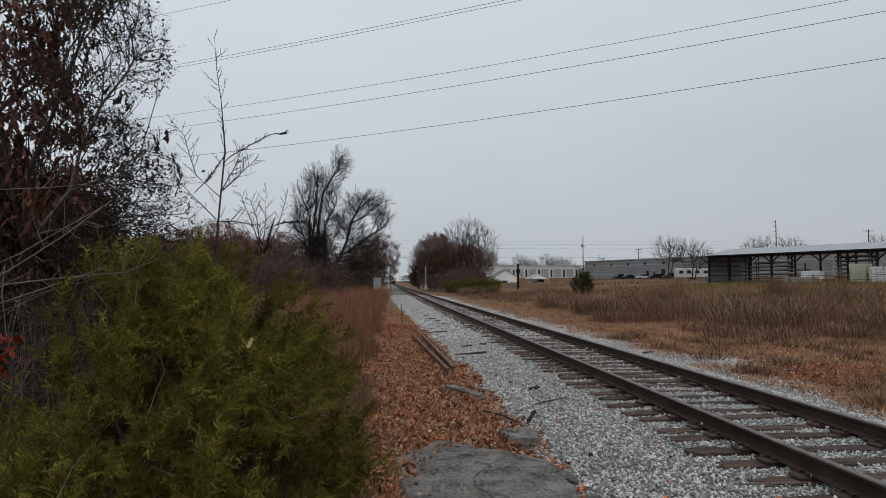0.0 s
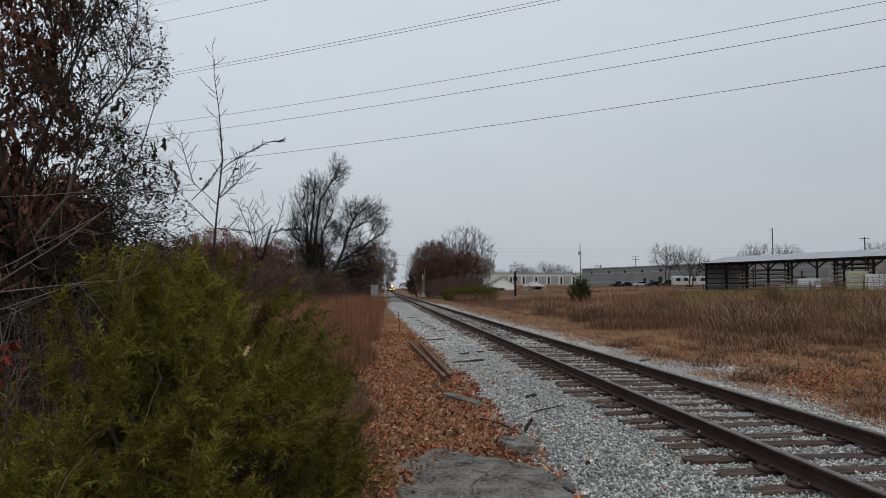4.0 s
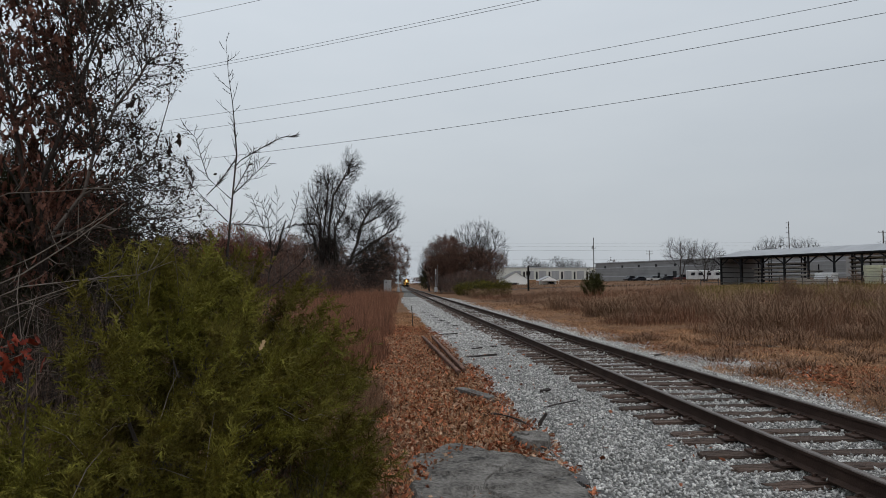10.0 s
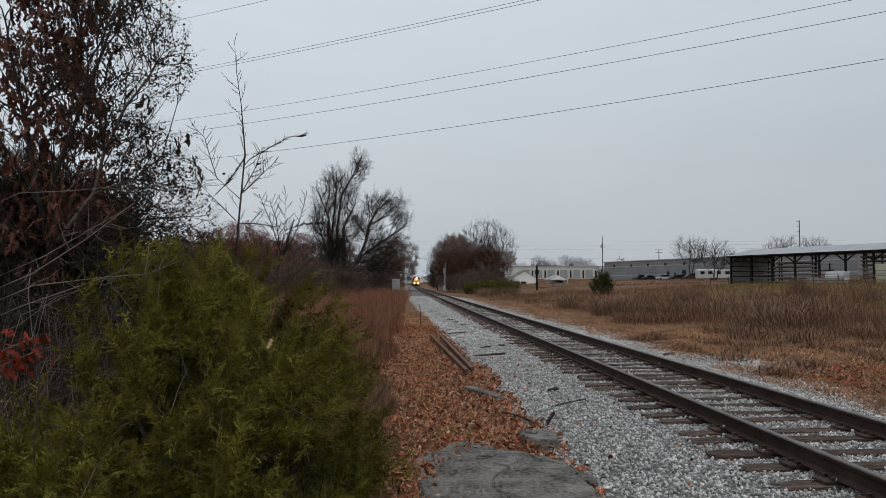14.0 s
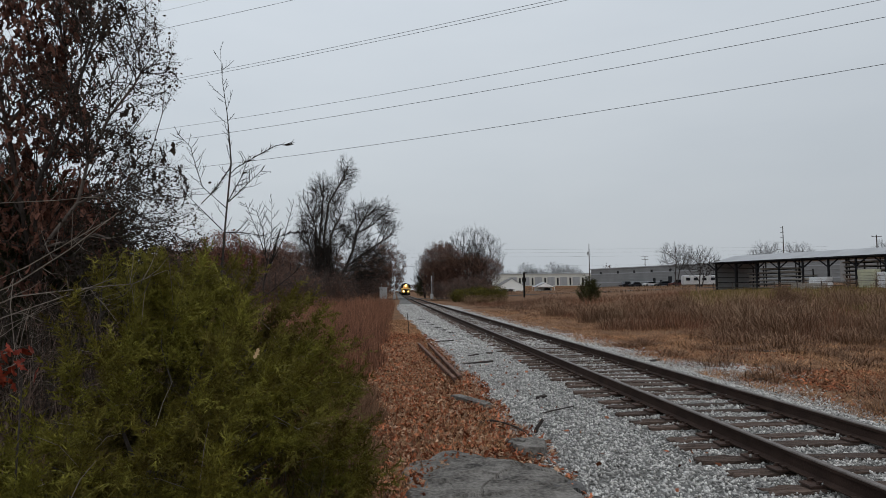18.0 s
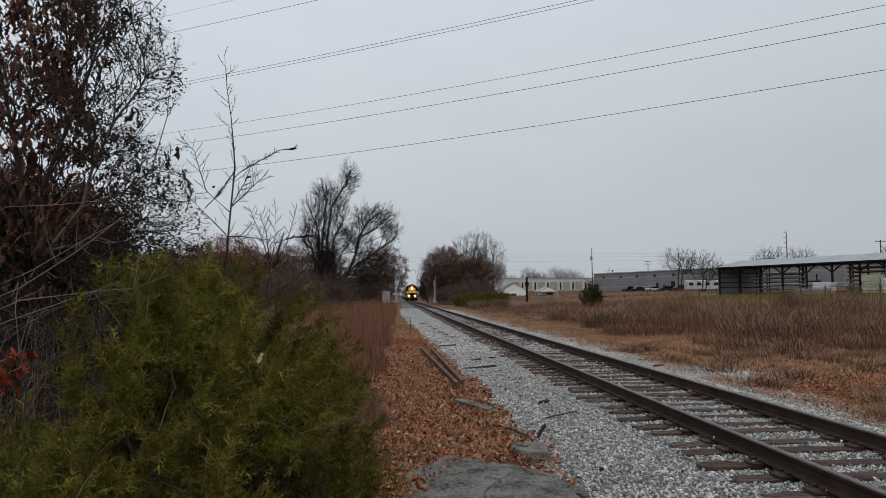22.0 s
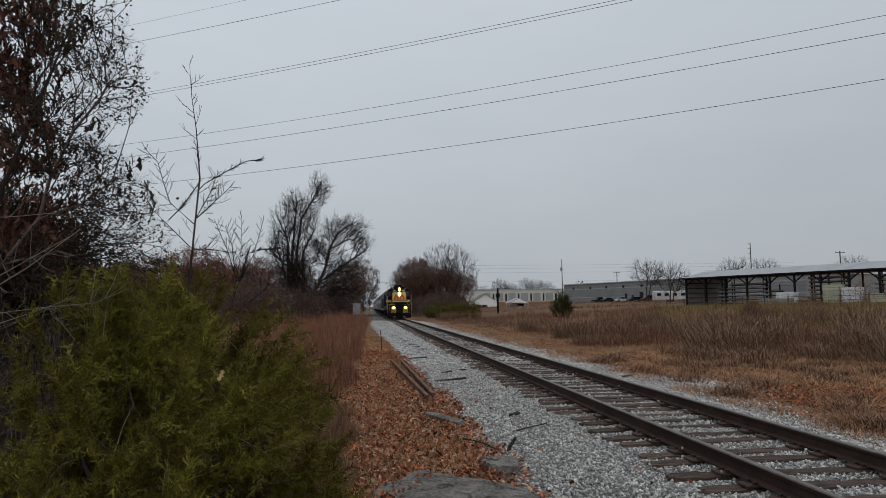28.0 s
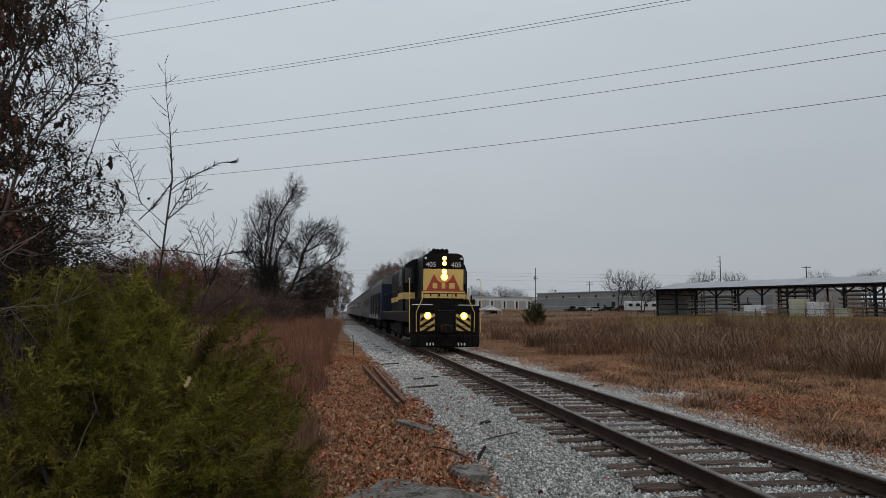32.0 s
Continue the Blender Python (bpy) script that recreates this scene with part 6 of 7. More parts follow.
def weed_clump(label, x, y, n, h, w, material, seed, wide=0.009):
    """A tangle of arching dead stems with side twigs."""
    r = np.random.default_rng(seed)
    t = thing("weed_clump", pose(x, y, float(land(x, y)) - 0.03), label, "weeds", "weed clumps")
    base = np.clip(r.normal(0, 1, (n, 3)), -1.7, 1.7) * 0.35 * w * [1, 1, 0]
    d = np.clip(r.normal(0, 1, (n, 3)), -1.4, 1.4) * [1, 1, 0] * w * 0.55 + base * 0.4
    hh = h * r.uniform(0.5, 1.1, (n, 1)) * [[0, 0, 1]]
    pts = [base, base + d * 0.25 + hh * 0.6, base + d * 0.65 + hh * 0.95, base + d + hh * r.uniform(0.6, 1.0, (n, 1))]
    side = np.cross(d, [0, 0, 1.0])
    side = side / (np.linalg.norm(side, axis=1, keepdims=True) + 1e-6) * r.uniform(0.45 * wide, wide, (n, 1))
    v = np.stack([pts[0] - side, pts[0] + side, pts[1] - side, pts[1] + side, pts[2] - side * 0.7, pts[2] + side * 0.7, pts[3]], 1)
    k = (np.arange(n) * 7)[:, None]
    f = np.concatenate([k + q for q in ([0, 1, 3], [0, 3, 2], [2, 3, 5], [2, 5, 4], [4, 5, 6])])
    soup("stem_tangle", v.reshape(-1, 3), f, material, t)
    tips = [(Vector(p), Vector(q)) for p, q in zip(np.concatenate(pts[2:]), np.concatenate([d, d]) + 0.01)]
    spray_tips(tips[::3], 1, 0.22 * h, material, t, r)
    return t


BROWN_BRUSH = mat("brown_brush_stem", (0.150, 0.102, 0.080), (0.075, 0.052, 0.043), 2, 20, 0.95, 0, island=0.45, spec=0.06)
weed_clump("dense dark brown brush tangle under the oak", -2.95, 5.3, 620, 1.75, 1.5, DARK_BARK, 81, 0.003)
weed_clump("dark brown brush tangle beside the juniper", -2.3, 5.6, 400, 1.6, 1.0, BROWN_BRUSH, 82, 0.0028)
weed_clump("low brown brush tangle before the thicket", -2.6, 4.3, 420, 1.25, 1.0, BROWN_BRUSH, 83, 0.0026)

weed_clump("dark dead twig tangle inside the juniper's skirt", -0.72, 4.05, 170, 0.7, 0.42, DARK_BARK, 84, 0.003)

# ---- the woods along the line ----
crown_tree("tall bare hackberry tree with many dark stems", -8.0, 80,
           [[(0.1, 0, 0), (0.05, 0, 4), (0.03, 0, 8.5), (0.55, 0, 12.5), (1.75, 0, 14.6), (2.85, 0, 17.0)], [(-0.5, 0.3, 0), (-0.55, 0.3, 4), (-0.6, 0.3, 7.8), (-0.13, 0.3, 13.2), (-0.05, 0.3, 14.8)],
            [(-0.9, 0.2, 0), (-0.95, 0.2, 5), (-1.0, 0.2, 9.6), (-1.9, 0.2, 11.8)], [(0.8, -0.2, 0), (0.8, -0.2, 4), (0.82, -0.2, 8.5), (2.05, -0.2, 11)], [(-0.7, 0, 0), (-0.65, 0, 3.75), (-1.75, 0, 7.3), (-3.1, 0, 9.0)]],
           [(-1.2, 0, 11.0, 2.0, 1.6, 3.6, 520), (0.9, 0, 12.6, 1.9, 1.5, 2.8, 400), (2.6, 0, 15.9, 1.2, 0.9, 2.0, 220), (-0.3, 0, 14.3, 1.4, 1.1, 1.6, 170), (-2.2, 0, 8.3, 1.3, 1.2, 2.8, 320), (1.6, 0, 9.0, 1.7, 1.3, 2.6, 360), (-0.1, 0, 5.6, 1.9, 1.3, 4.0, 1500)],
           41, tip=0.018, carry=0.5, sprays=(1, 0.9), up=0.25, power=0.36)
crown_tree("bare spreading tree leaning from the hackberry", -7.0, 80,
           [[(0.05, 0, 0), (0.3, 0, 2.0), (1.7, 0, 5.14), (3.36, 0, 7.0), (4.88, 0, 9.76), (5.7, 0, 11.85), (6.36, 0, 12.6)], [(0.9, 0, 3.4), (1.7, 0, 4.8), (2.5, 0, 6.85), (2.9, 0, 8.9), (3.9, 0, 10.8), (4.1, 0, 12.6)], [(0.9, 0, 3.3), (1.9, 0, 5.0), (3.4, 0, 6.05), (5.35, 0, 7.45), (7.1, 0, 8.65)]],
           [(5.7, 0, 11.2, 1.9, 1.5, 1.6, 290), (3.6, 0, 11.2, 1.7, 1.2, 1.7, 270), (6.6, 0, 9.3, 1.4, 1.2, 1.3, 210), (2.8, 0, 8.5, 1.9, 1.2, 2.2, 330), (4.8, 0, 6.2, 2.4, 1.2, 1.8, 380), (3.0, 0, 3.6, 3.4, 1.4, 2.8, 1100)],
           42, tip=0.018, carry=0.45, sprays=(1, 0.9), up=0.25, power=0.36)
crown_tree("oak with thinning russet leaves beside the crossing", -1.4, 150, [[(0, 0, 0), (0, 0, 3), (0.4, 0, 7)], [(-2, 0.5, 0), (-2.2, 0.5, 4)]], dome(5.1, 13.2, 620) + dome(4.0, 9.5, 400, -4.5), 43, tip=0.026, carry=0.4, sprays=(1, 1.3), leaves=((44000, 0.16, 0.32, RUSSET, None),))
crown_tree("rounded oak with clinging russet leaves", 12.3, 158, [[(0, 0, 0), (0, 0, 3), (0.3, 0, 7)], [(-1, 0.5, 0), (-1.6, 0.5, 4)]], dome(5.2, 13.7, 900), 44, tip=0.026, carry=0.4, sprays=(1, 1.3), leaves=((70000, 0.16, 0.4, RUSSET, None),))
crown_tree("broad bare-crowned tree with fine grey twigs", 20.6, 160, [[(0, 0, 0), (0, 0, 4), (0.2, 0, 9)], [(0.8, 0.5, 0), (1.8, 0.5, 5), (3.2, 0, 9)], [(-0.8, 0.5, 0), (-1.8, 0, 5), (-2.6, 0, 9)]], dome(7.4, 17.0, 1500), 45, tip=0.022, carry=0.5, sprays=(1, 1.4), up=0.6, leaves=((42000, 0.15, 0.45, RUSSET, lambda p: p[2] < 10.0 - 0.25 * p[0]),))
crown_tree("small bare-twigged tree beside the oak", 8.6, 162, [[(0, 0, 0), (0, 0, 3), (0, 0, 6)]], dome(2.8, 10.0, 320), 46, tip=0.026, carry=0.5, sprays=(1, 1.4), up=0.7)


THICKET_WOOD = mat("brown_thicket_wood", (0.105, 0.083, 0.074), (0.065, 0.052, 0.047), 0.6, 8, 0.95, 0, island=0.3, spec=0.06)


def thicket(label, x, y, h, w, seed, leaves, material, leaf=0.2, wood=None):
    stems = [[(dx, dy, 0), (dx * 1.4, dy * 1.4, h * 0.4)] for dx, dy in ((0, 0), (w * 0.4, 0.3), (-w * 0.4, 0.2), (0.3, w * 0.3))]
    return crown_tree(label, x, y, stems, dome(w, h, 280, 0, 0, w * 0.7), seed, tip=0.016, carry=0.4, sprays=(1, h * 0.25), leaves=((leaves, leaf, leaf * 2, material, None),), name="shrub", category="shrub", wood=wood, twig=wood, up=0.7)


brush = [thicket("tangled bare grey-brown brush at the wood's edge", -6, 70, 3.8, 3.2, 51, 2200, RUSSET, 0.12, THICKET_WOOD),
         thicket("tangled brown brush with dry leaves", -12, 72, 4.6, 3.6, 52, 9000, RUSSET, 0.13, THICKET_WOOD),
         thicket("bare thorny brush thicket", 10, 140, 3.6, 3, 53, 1800, RUSSET, 0.12, THICKET_WOOD),
         thicket("low green and brown roadside shrub", 15.0, 104, 2.3, 1.9, 54, 5200, JUNIPER, 0.12)]
sr = random.Random(9)
for bx, by, k in ((-6.4, 92, 0), (-8.5, 88, 1), (-10.5, 76, 0), (-15, 80, 1), (-19, 74, 1), (-24, 78, 1), (-14, 60, 0), (-9.0, 64, 0), (-30, 84, 1), (-21, 62, 1), (-38, 80, 1), (-8.5, 100, 0),
                  (-9, 108, 1), (-5.2, 124, 0), (-2.5, 143, 1), (-6, 146, 1), (15.5, 148, 1), (19, 150, 1), (12.5, 146, 0), (20, 146, 0), (13.0, 103, 3), (14.2, 108, 3), (11.8, 112, 3), (15.5, 112, 3), (17.2, 105, 3), (12.4, 118, 0)):
    copy_thing(brush[k], pose(bx, by, float(land(bx, by)) - 0.05, 0, 0, sr.uniform(0, 360)))

oak_far = crown_tree("far oak with russet autumn leaves", -15, 92, [[(0, 0, 0), (0, 0, 2.5), (0.2, 0, 5)]], dome(4.4, 8.6, 460), 61, tip=0.02, sprays=(1, 0.9), leaves=((17000, 0.17, 0.3, RUSSET, None),))
crown_tree("tall oak with rust-red leaves in the wood", -21.3, 88, [[(0, 0, 0), (0, 0, 3), (0.2, 0, 6)]], dome(4.6, 10.0, 460), 63, tip=0.02, sprays=(1, 0.9), leaves=((22000, 0.16, 0.3, RUST_LEAF, None),))
bare_far = crown_tree("far bare tree with fine twigs", 77, 172, [[(0, 0, 0), (0, 0, 3), (0.3, 0, 6)], [(0.4, 0.3, 0), (1.4, 0.3, 4.5)]], [(0, 0, 8.2, 4.6, 4.2, 4.0, 330), (2.5, 0, 6.8, 2.8, 2.4, 2.6, 110)], 62, tip=0.028, sprays=(1, 1.2), up=0.7)
for bx, by in ((-21, 96), (-27, 90), (-33, 98), (-39, 92), (-45, 96), (-52, 100), (-11, 104), (-58, 94), (-66, 92), (-18, 108), (-28, 110), (-38, 112), (-50, 114), (-62, 110)):
    copy_thing(oak_far, pose(bx, by, float(land(bx, by)), 0, 0, sr.uniform(0, 360)))
for bx, by, dz in ((73, 150, -2.2), (109, 182, 1.2), (125, 192, 0.2), (63, 300, 0.5), (70, 310, -2), (77, 305, 0), (84, 312, -1), (150, 185, 0), (160, 175, 1), (56, 310, -2.5), (60, 292, -3.5), (67, 296, -2.8), (90, 318, -1.5), (50, 300, -3), (170, 190, 0)):
    copy_thing(bare_far, pose(bx, by, float(land(bx, by)) + min(dz, 0), 0, 0, sr.uniform(0, 360)))
CEDAR = mat("dark_cedar_foliage", (0.070, 0.070, 0.026), (0.036, 0.037, 0.016), 1.2, 9, 0.8, 0, island=0.4, spec=0.06)
juniper("small dark cedar standing in the weeds", 23.1, 75, [(0, 0, 0.8, 1.2, 1.1, 0.9), (0, 0, 1.6, 0.85, 0.8, 0.8), (0, 0, 2.3, 0.45, 0.45, 0.6)], 14, 170, 0.42, CEDAR, name="cedar", category="tree", up=1.2)

juniper("dark pointed cedar beyond the crossing", 10.6, 230, [(0, 0, 2.2, 1.7, 1.6, 2.2), (0, 0, 4.2, 1.25, 1.2, 1.8), (0, 0, 6.0, 0.7, 0.7, 1.4)], 15, 60, 0.75, CEDAR, name="cedar", category="tree", up=1.2)

# distant woods that close the view
dr = np.random.default_rng(8)
n = 80000
ang = dr.uniform(-1.5, 1.5, n)
dist = dr.uniform(420, 700, n)
wx, wy = np.sin(ang) * dist, np.cos(ang) * dist
wz = dr.random(n) ** 0.8 * (7 + 3.0 * np.sin(ang * 23) + 2.2 * np.sin(ang * 61 + 1) + 2 * np.sin(ang * 139))
clear = (np.abs(wx - 7.4) < 9) & (wy < 900)
wx, wy, wz = wx[~clear], wy[~clear], wz[~clear]
extra = np.stack([dr.uniform(-60, 90, 700), dr.uniform(930, 1000, 700), dr.random(700) * 10], -1)
wp = np.concatenate([np.stack([wx, wy, wz + land(wx, wy)], -1), extra])
scatter("far_woods", FAR_LEAF_SHAPE, FAR_LEAF_F, wp, 1.1 * dr.uniform(0.5, 1.3, (len(wp), 1)) * np.ones((1, 3)), turn_random(len(wp), dr), FAR_LEAF, 0.25,
        label="distant brown winter woods on the horizon", category="woods", kind="stuff")

# ---- grasses and litter ----
pr = np.random.default_rng(5)
n = 34000
y = 11.5 + 75 * pr.random(n) ** 1.8
edge = -0.35 + 0.22 * np.sin(y * 0.9) + 0.012 * (y - 12)
x = edge - np.abs(pr.normal(0, 1, n)) * (0.9 + y * 0.06)
clump = 0.72 + 0.3 * ripple(x, y, 0.8) + 0.25 * ripple(x + 4, y, 0.31)
blades("broom_sedge", on_land(x, y), (1.2 + 0.004 * y) * clump * np.clip(0.55 + (edge - x) * 0.5, 0.5, 1.0), 0.0045, 0.27, SEDGE, pr, "tall rust-brown broom sedge stand")
n = 95000
y = 14.5 + 80 * pr.random(n) ** 1.3
lo = 4.53 + 5.6 + np.clip(30 - y, 0, 13) * 0.40 + 0.8 * np.sin(y * 0.5)
x = lo + 62 * pr.random(n) ** 1.6 * np.clip(y / 55, 0.35, 1)
lo = lo + 1.4 * ripple(x, y, 1.6) + 0.8 * ripple(x + 5, y, 0.6)
keep = ~((y > 48 + 4 * np.sin(x)) & (x > 0.47 * y)) & (pr.random(n) < np.clip((x - lo) / 3.5 + 0.15, 0, 1))
x, y, lo = x[keep], y[keep], lo[keep]
tall = np.clip(0.55 + 0.75 * ripple(x, y, 3.1) + 0.45 * ripple(x + 9, y, 1.1), 0.08, 1.4) * np.clip((x - lo) / 5.0 + 0.2, 0.2, 1)
tall = tall * np.clip((y - 15.5 - 2.5 * ripple(x, y + 3, 1.5) - 1.2 * ripple(x + 7, y, 0.5)) / 10, 0.1, 1)
tone = ripple(x + 3, y + 5, 5.2) + 0.5 * ripple(x, y + 2, 1.9) + pr.normal(0, 0.25, len(x))
red_side, dim_side = tone > 0.25, tone < -0.45
for sel, nm, mt, ht, ln, lab in ((red_side, "broom_sedge_field", SEDGE_FIELD, 0.9, 0.36, "tall dark rust-brown sedge across the track"), (~red_side & ~dim_side, "dead_weeds", WEED, 0.8, 1.15, "tangled dead grey-brown weeds"), (dim_side, "dark_weeds", WEED_DIM, 0.85, 0.8, "dark purple-brown dead weed stems")):
    blades(nm, on_land(x[sel], y[sel]), ht * tall[sel], 0.007, ln, mt, pr, lab)
weed_bush = [weed_clump("tangled clump of dead grey-brown weeds", 14.5, 24, 260, 1.0, 1.3, WEED, 71), weed_clump("thorny tangle of bare grey stems", 20, 30, 260, 1.3, 1.5, WEED_GREY, 72),
             weed_clump("low mat of curled pale dead stems", 15.5, 21, 240, 0.55, 1.3, WEED, 73)]
for k in range(104):
    by = 16.8 + 35 * sr.random() ** 1.3
    bx = 4.53 + 7.2 + max(0, 30 - by) * 0.4 + 24 * sr.random() ** 1.4
    copy_thing(weed_bush[k % 3], pose(bx, by, float(land(bx, by)) - 0.05, 0, 0, sr.uniform(0, 360)))
for bx, by in ((13.4, 23.5), (14.6, 24.6), (15.5, 26.0), (14.0, 26.2), (16.6, 25.2), (12.6, 25.0), (18.5, 24.0), (19.5, 26.5), (12.0, 22.0), (13.0, 20.5), (16.0, 22.0)):
    copy_thing(weed_bush[2], pose(bx, by, float(land(bx, by)) - 0.05, 0, 0, sr.uniform(0, 360)))
tuft = [weed_clump("low curled tuft of dead straw grass", 8.6, 9.5, 120, 0.22, 0.55, STRAW, 74), weed_clump("matted tuft of brown dead grass", 9.5, 12.0, 140, 0.28, 0.6, WEED, 76)]
for k in range(60):
    by = 7.5 + 16 * sr.random() ** 1.2
    bx = 7.6 + 7.0 * sr.random()
    copy_thing(tuft[k % 2], pose(bx, by, float(land(bx, by)) - 0.03, 0, 0, sr.uniform(0, 360)))
for bx, by in ((12.5, 98), (14.0, 95), (16, 105), (18, 108), (13.5, 114), (11.0, 92), (15.0, 88)):
    copy_thing(weed_bush[k % 2], pose(bx, by, float(land(bx, by)) - 0.05, 0, 0, sr.uniform(0, 360)))
for bx, by, h in ((30, 36, 2.6), (31.5, 40, 2.4), (36, 44, 3.0), (33, 33, 2.4), (38, 40, 3.2), (41, 47, 3.0), (28, 38, 2.2), (36, 36, 2.8), (44, 50, 3.0), (26.5, 40, 2.0), (23.0, 33, 1.9)):
    crown_tree("thin bare upright saplings standing in the weeds", bx, by, [[(0, 0, 0), (0.02, 0, h * 0.5), (0.08, 0, h * 0.9)], [(0.35, 0.1, 0), (0.42, 0, h * 0.6)], [(-0.3, 0.1, 0), (-0.36, 0, h * 0.7)]], [(0, 0, h * 0.55, 0.55, 0.5, h * 0.5, 110)], int(bx * 7), tip=0.005, carry=0.2, sprays=(1, 0.3), wood=WEED_GREY, twig=WEED_GREY, category="sapling", name="sapling", up=1.2)
for bx, by, h, w in ((24.9, 40, 1.75, 0.8), (26.2, 41, 1.3, 1.0), (33.5, 28.5, 1.9, 2.0), (29.5, 33, 1.2, 1.3), (18.5, 42, 1.35, 1.3)):
    thicket("dense bare grey-brown shrub in the weeds", bx, by, h, w, int(bx * 3), 500, RUSSET, 0.06, WEED_GREY)
n = 9000
y = 45 + 55 * pr.random(n)
x = 20.5 + (y - 45) * 0.45 + 29 * pr.random(n)
x, y = np.concatenate([x, 24 + 12 * pr.random(1800)]), np.concatenate([y, 27 + 14 * pr.random(1800)])
blades("yellow_weeds", on_land(x, y), 0.55, 0.016, 0.3, YELLOW_WEED, pr, "yellow-green grass before the shed")
n = 9000
y = 118 + 130 * pr.random(n)
x = 13 + (y - 100) * 0.12 + 75 * pr.random(n)
clear = (y > 129) & (y < 140)
blades("far_weeds", on_land(x[~clear], y[~clear]), 0.45 * np.clip(0.6 + 0.8 * ripple(x[~clear], y[~clear], 9.0), 0.1, 1.5), 0.06, 0.4, WEED_GREY, pr, "low grey-brown weeds on the far lots")
n = 115000
y = 5 + 60 * pr.random(n) ** 1.6
x = 6.95 + 0.2 * np.sin(y * 1.3) + 0.12 * np.sin(y * 3.1) + (9.5 + 0.05 * y) * pr.random(n) ** 1.2
bare = ((x - 8.6) / 1.1) ** 2 + ((y - 15.4) / 1.3) ** 2 + 0.5 * ripple(x, y, 0.4) < 1
x, y = x[~bare], y[~bare]
blades("mown_grass", on_land(x, y), 0.13 * np.clip(0.75 + 0.6 * ripple(x, y, 0.7) + 0.5 * ripple(x, y, 0.27), 0.12, 1.9), 0.0045, 1.9, STRAW, pr, "short flattened straw-coloured grass")
n = 52000
y = 9 + 19 * pr.random(n)
x = 8.6 + 8.5 * pr.random(n)
thick = ripple(x + 2, y, 0.5) + 0.5 * ripple(x, y, 0.19)
bare = (((x - 8.6) / 1.1) ** 2 + ((y - 15.4) / 1.3) ** 2 < 1) | (thick < -0.25)
x, y, thick = x[~bare], y[~bare], thick[~bare]
blades("matted_grass", on_land(x, y), 0.12 * np.clip(0.7 + 0.5 * thick, 0.3, 1.5), 0.0045, 2.4, STRAW, pr, "matted curled straw grass before the weeds")
n = 6000
y = 4.6 + 6 * pr.random(n)
x = -0.15 - 0.75 * pr.random(n) + 0.12 * np.sin(3 * y)
blades("dry_grass_clump", on_land(x, y), 0.5 * np.clip(0.4 - x, 0.4, 1), 0.0035, 0.5, WEED, pr, "dry brown grass at the foot of the juniper")
n = 46000
y = 5 + 34 * pr.random(n) ** 1.4
x = 1.25 - 1.8 * pr.random(n) ** 1.3
open_ground = ((x - 0.95) / 0.75) ** 2 + ((y - 5.7) / 1.3) ** 2 > 1
x, y = x[open_ground], y[open_ground]
blades("dry_grass_tufts", on_land(x, y), 0.10, 0.004, 1.2, STRAW, pr, "short dry grass among the leaves")


def litter(name, n, size, material, label, x0, x1, y0, y1, power=1.5):
    y = y0 + (y1 - y0) * pr.random(n) ** power
    x = x0 + (x1 - x0) * pr.random(n)
    z = land(x, y)
    dx = x - track_x(y)
    keep = (z > bed(dx, y) - 0.03 - 0.3 * (pr.random(n) < 0.04)) & (((x - 0.95) / 0.64) ** 2 + ((y - 5.6) / 1.12) ** 2 > 1)
    p = np.stack([x, y, np.maximum(z, bed(dx, y)) + pr.uniform(0.004, 0.05, n)], -1)[keep]
    s = size * pr.uniform(0.6, 1.3, (len(p), 1)) * np.ones((1, 3))
    scatter(name, OAK_LEAF, OAK_LEAF_F, p, s * 1.25 * np.array([[0.85, 1, 1]]), aim_turns(pr.normal(size=(len(p), 3)) * [1, 1, 0.6], pr), material, 0.25, label=label, category="leaves", kind="stuff")


litter("fallen_leaves", 24000, 0.055, LITTER, "red-brown fallen oak leaves", -1.4, 1.75, 3.8, 26)
litter("bleached_leaves", 14000, 0.052, LITTER_PALE, "bleached tan fallen leaves", -1.4, 1.75, 3.8, 22)
litter("leaves_underfoot", 5000, 0.056, LITTER, "red-brown fallen oak leaves underfoot", -2.5, 1.4, -4, 4, 1.0)
litter("leaves_in_grass", 4500, 0.06, LITTER, "red-brown leaves caught in the grass", 8.3, 12.5, 8.0, 15.0, 1.0)
litter("leaves_across", 4000, 0.05, LITTER, "scattered brown leaves beyond the track", 7.2, 11.5, 7, 26)

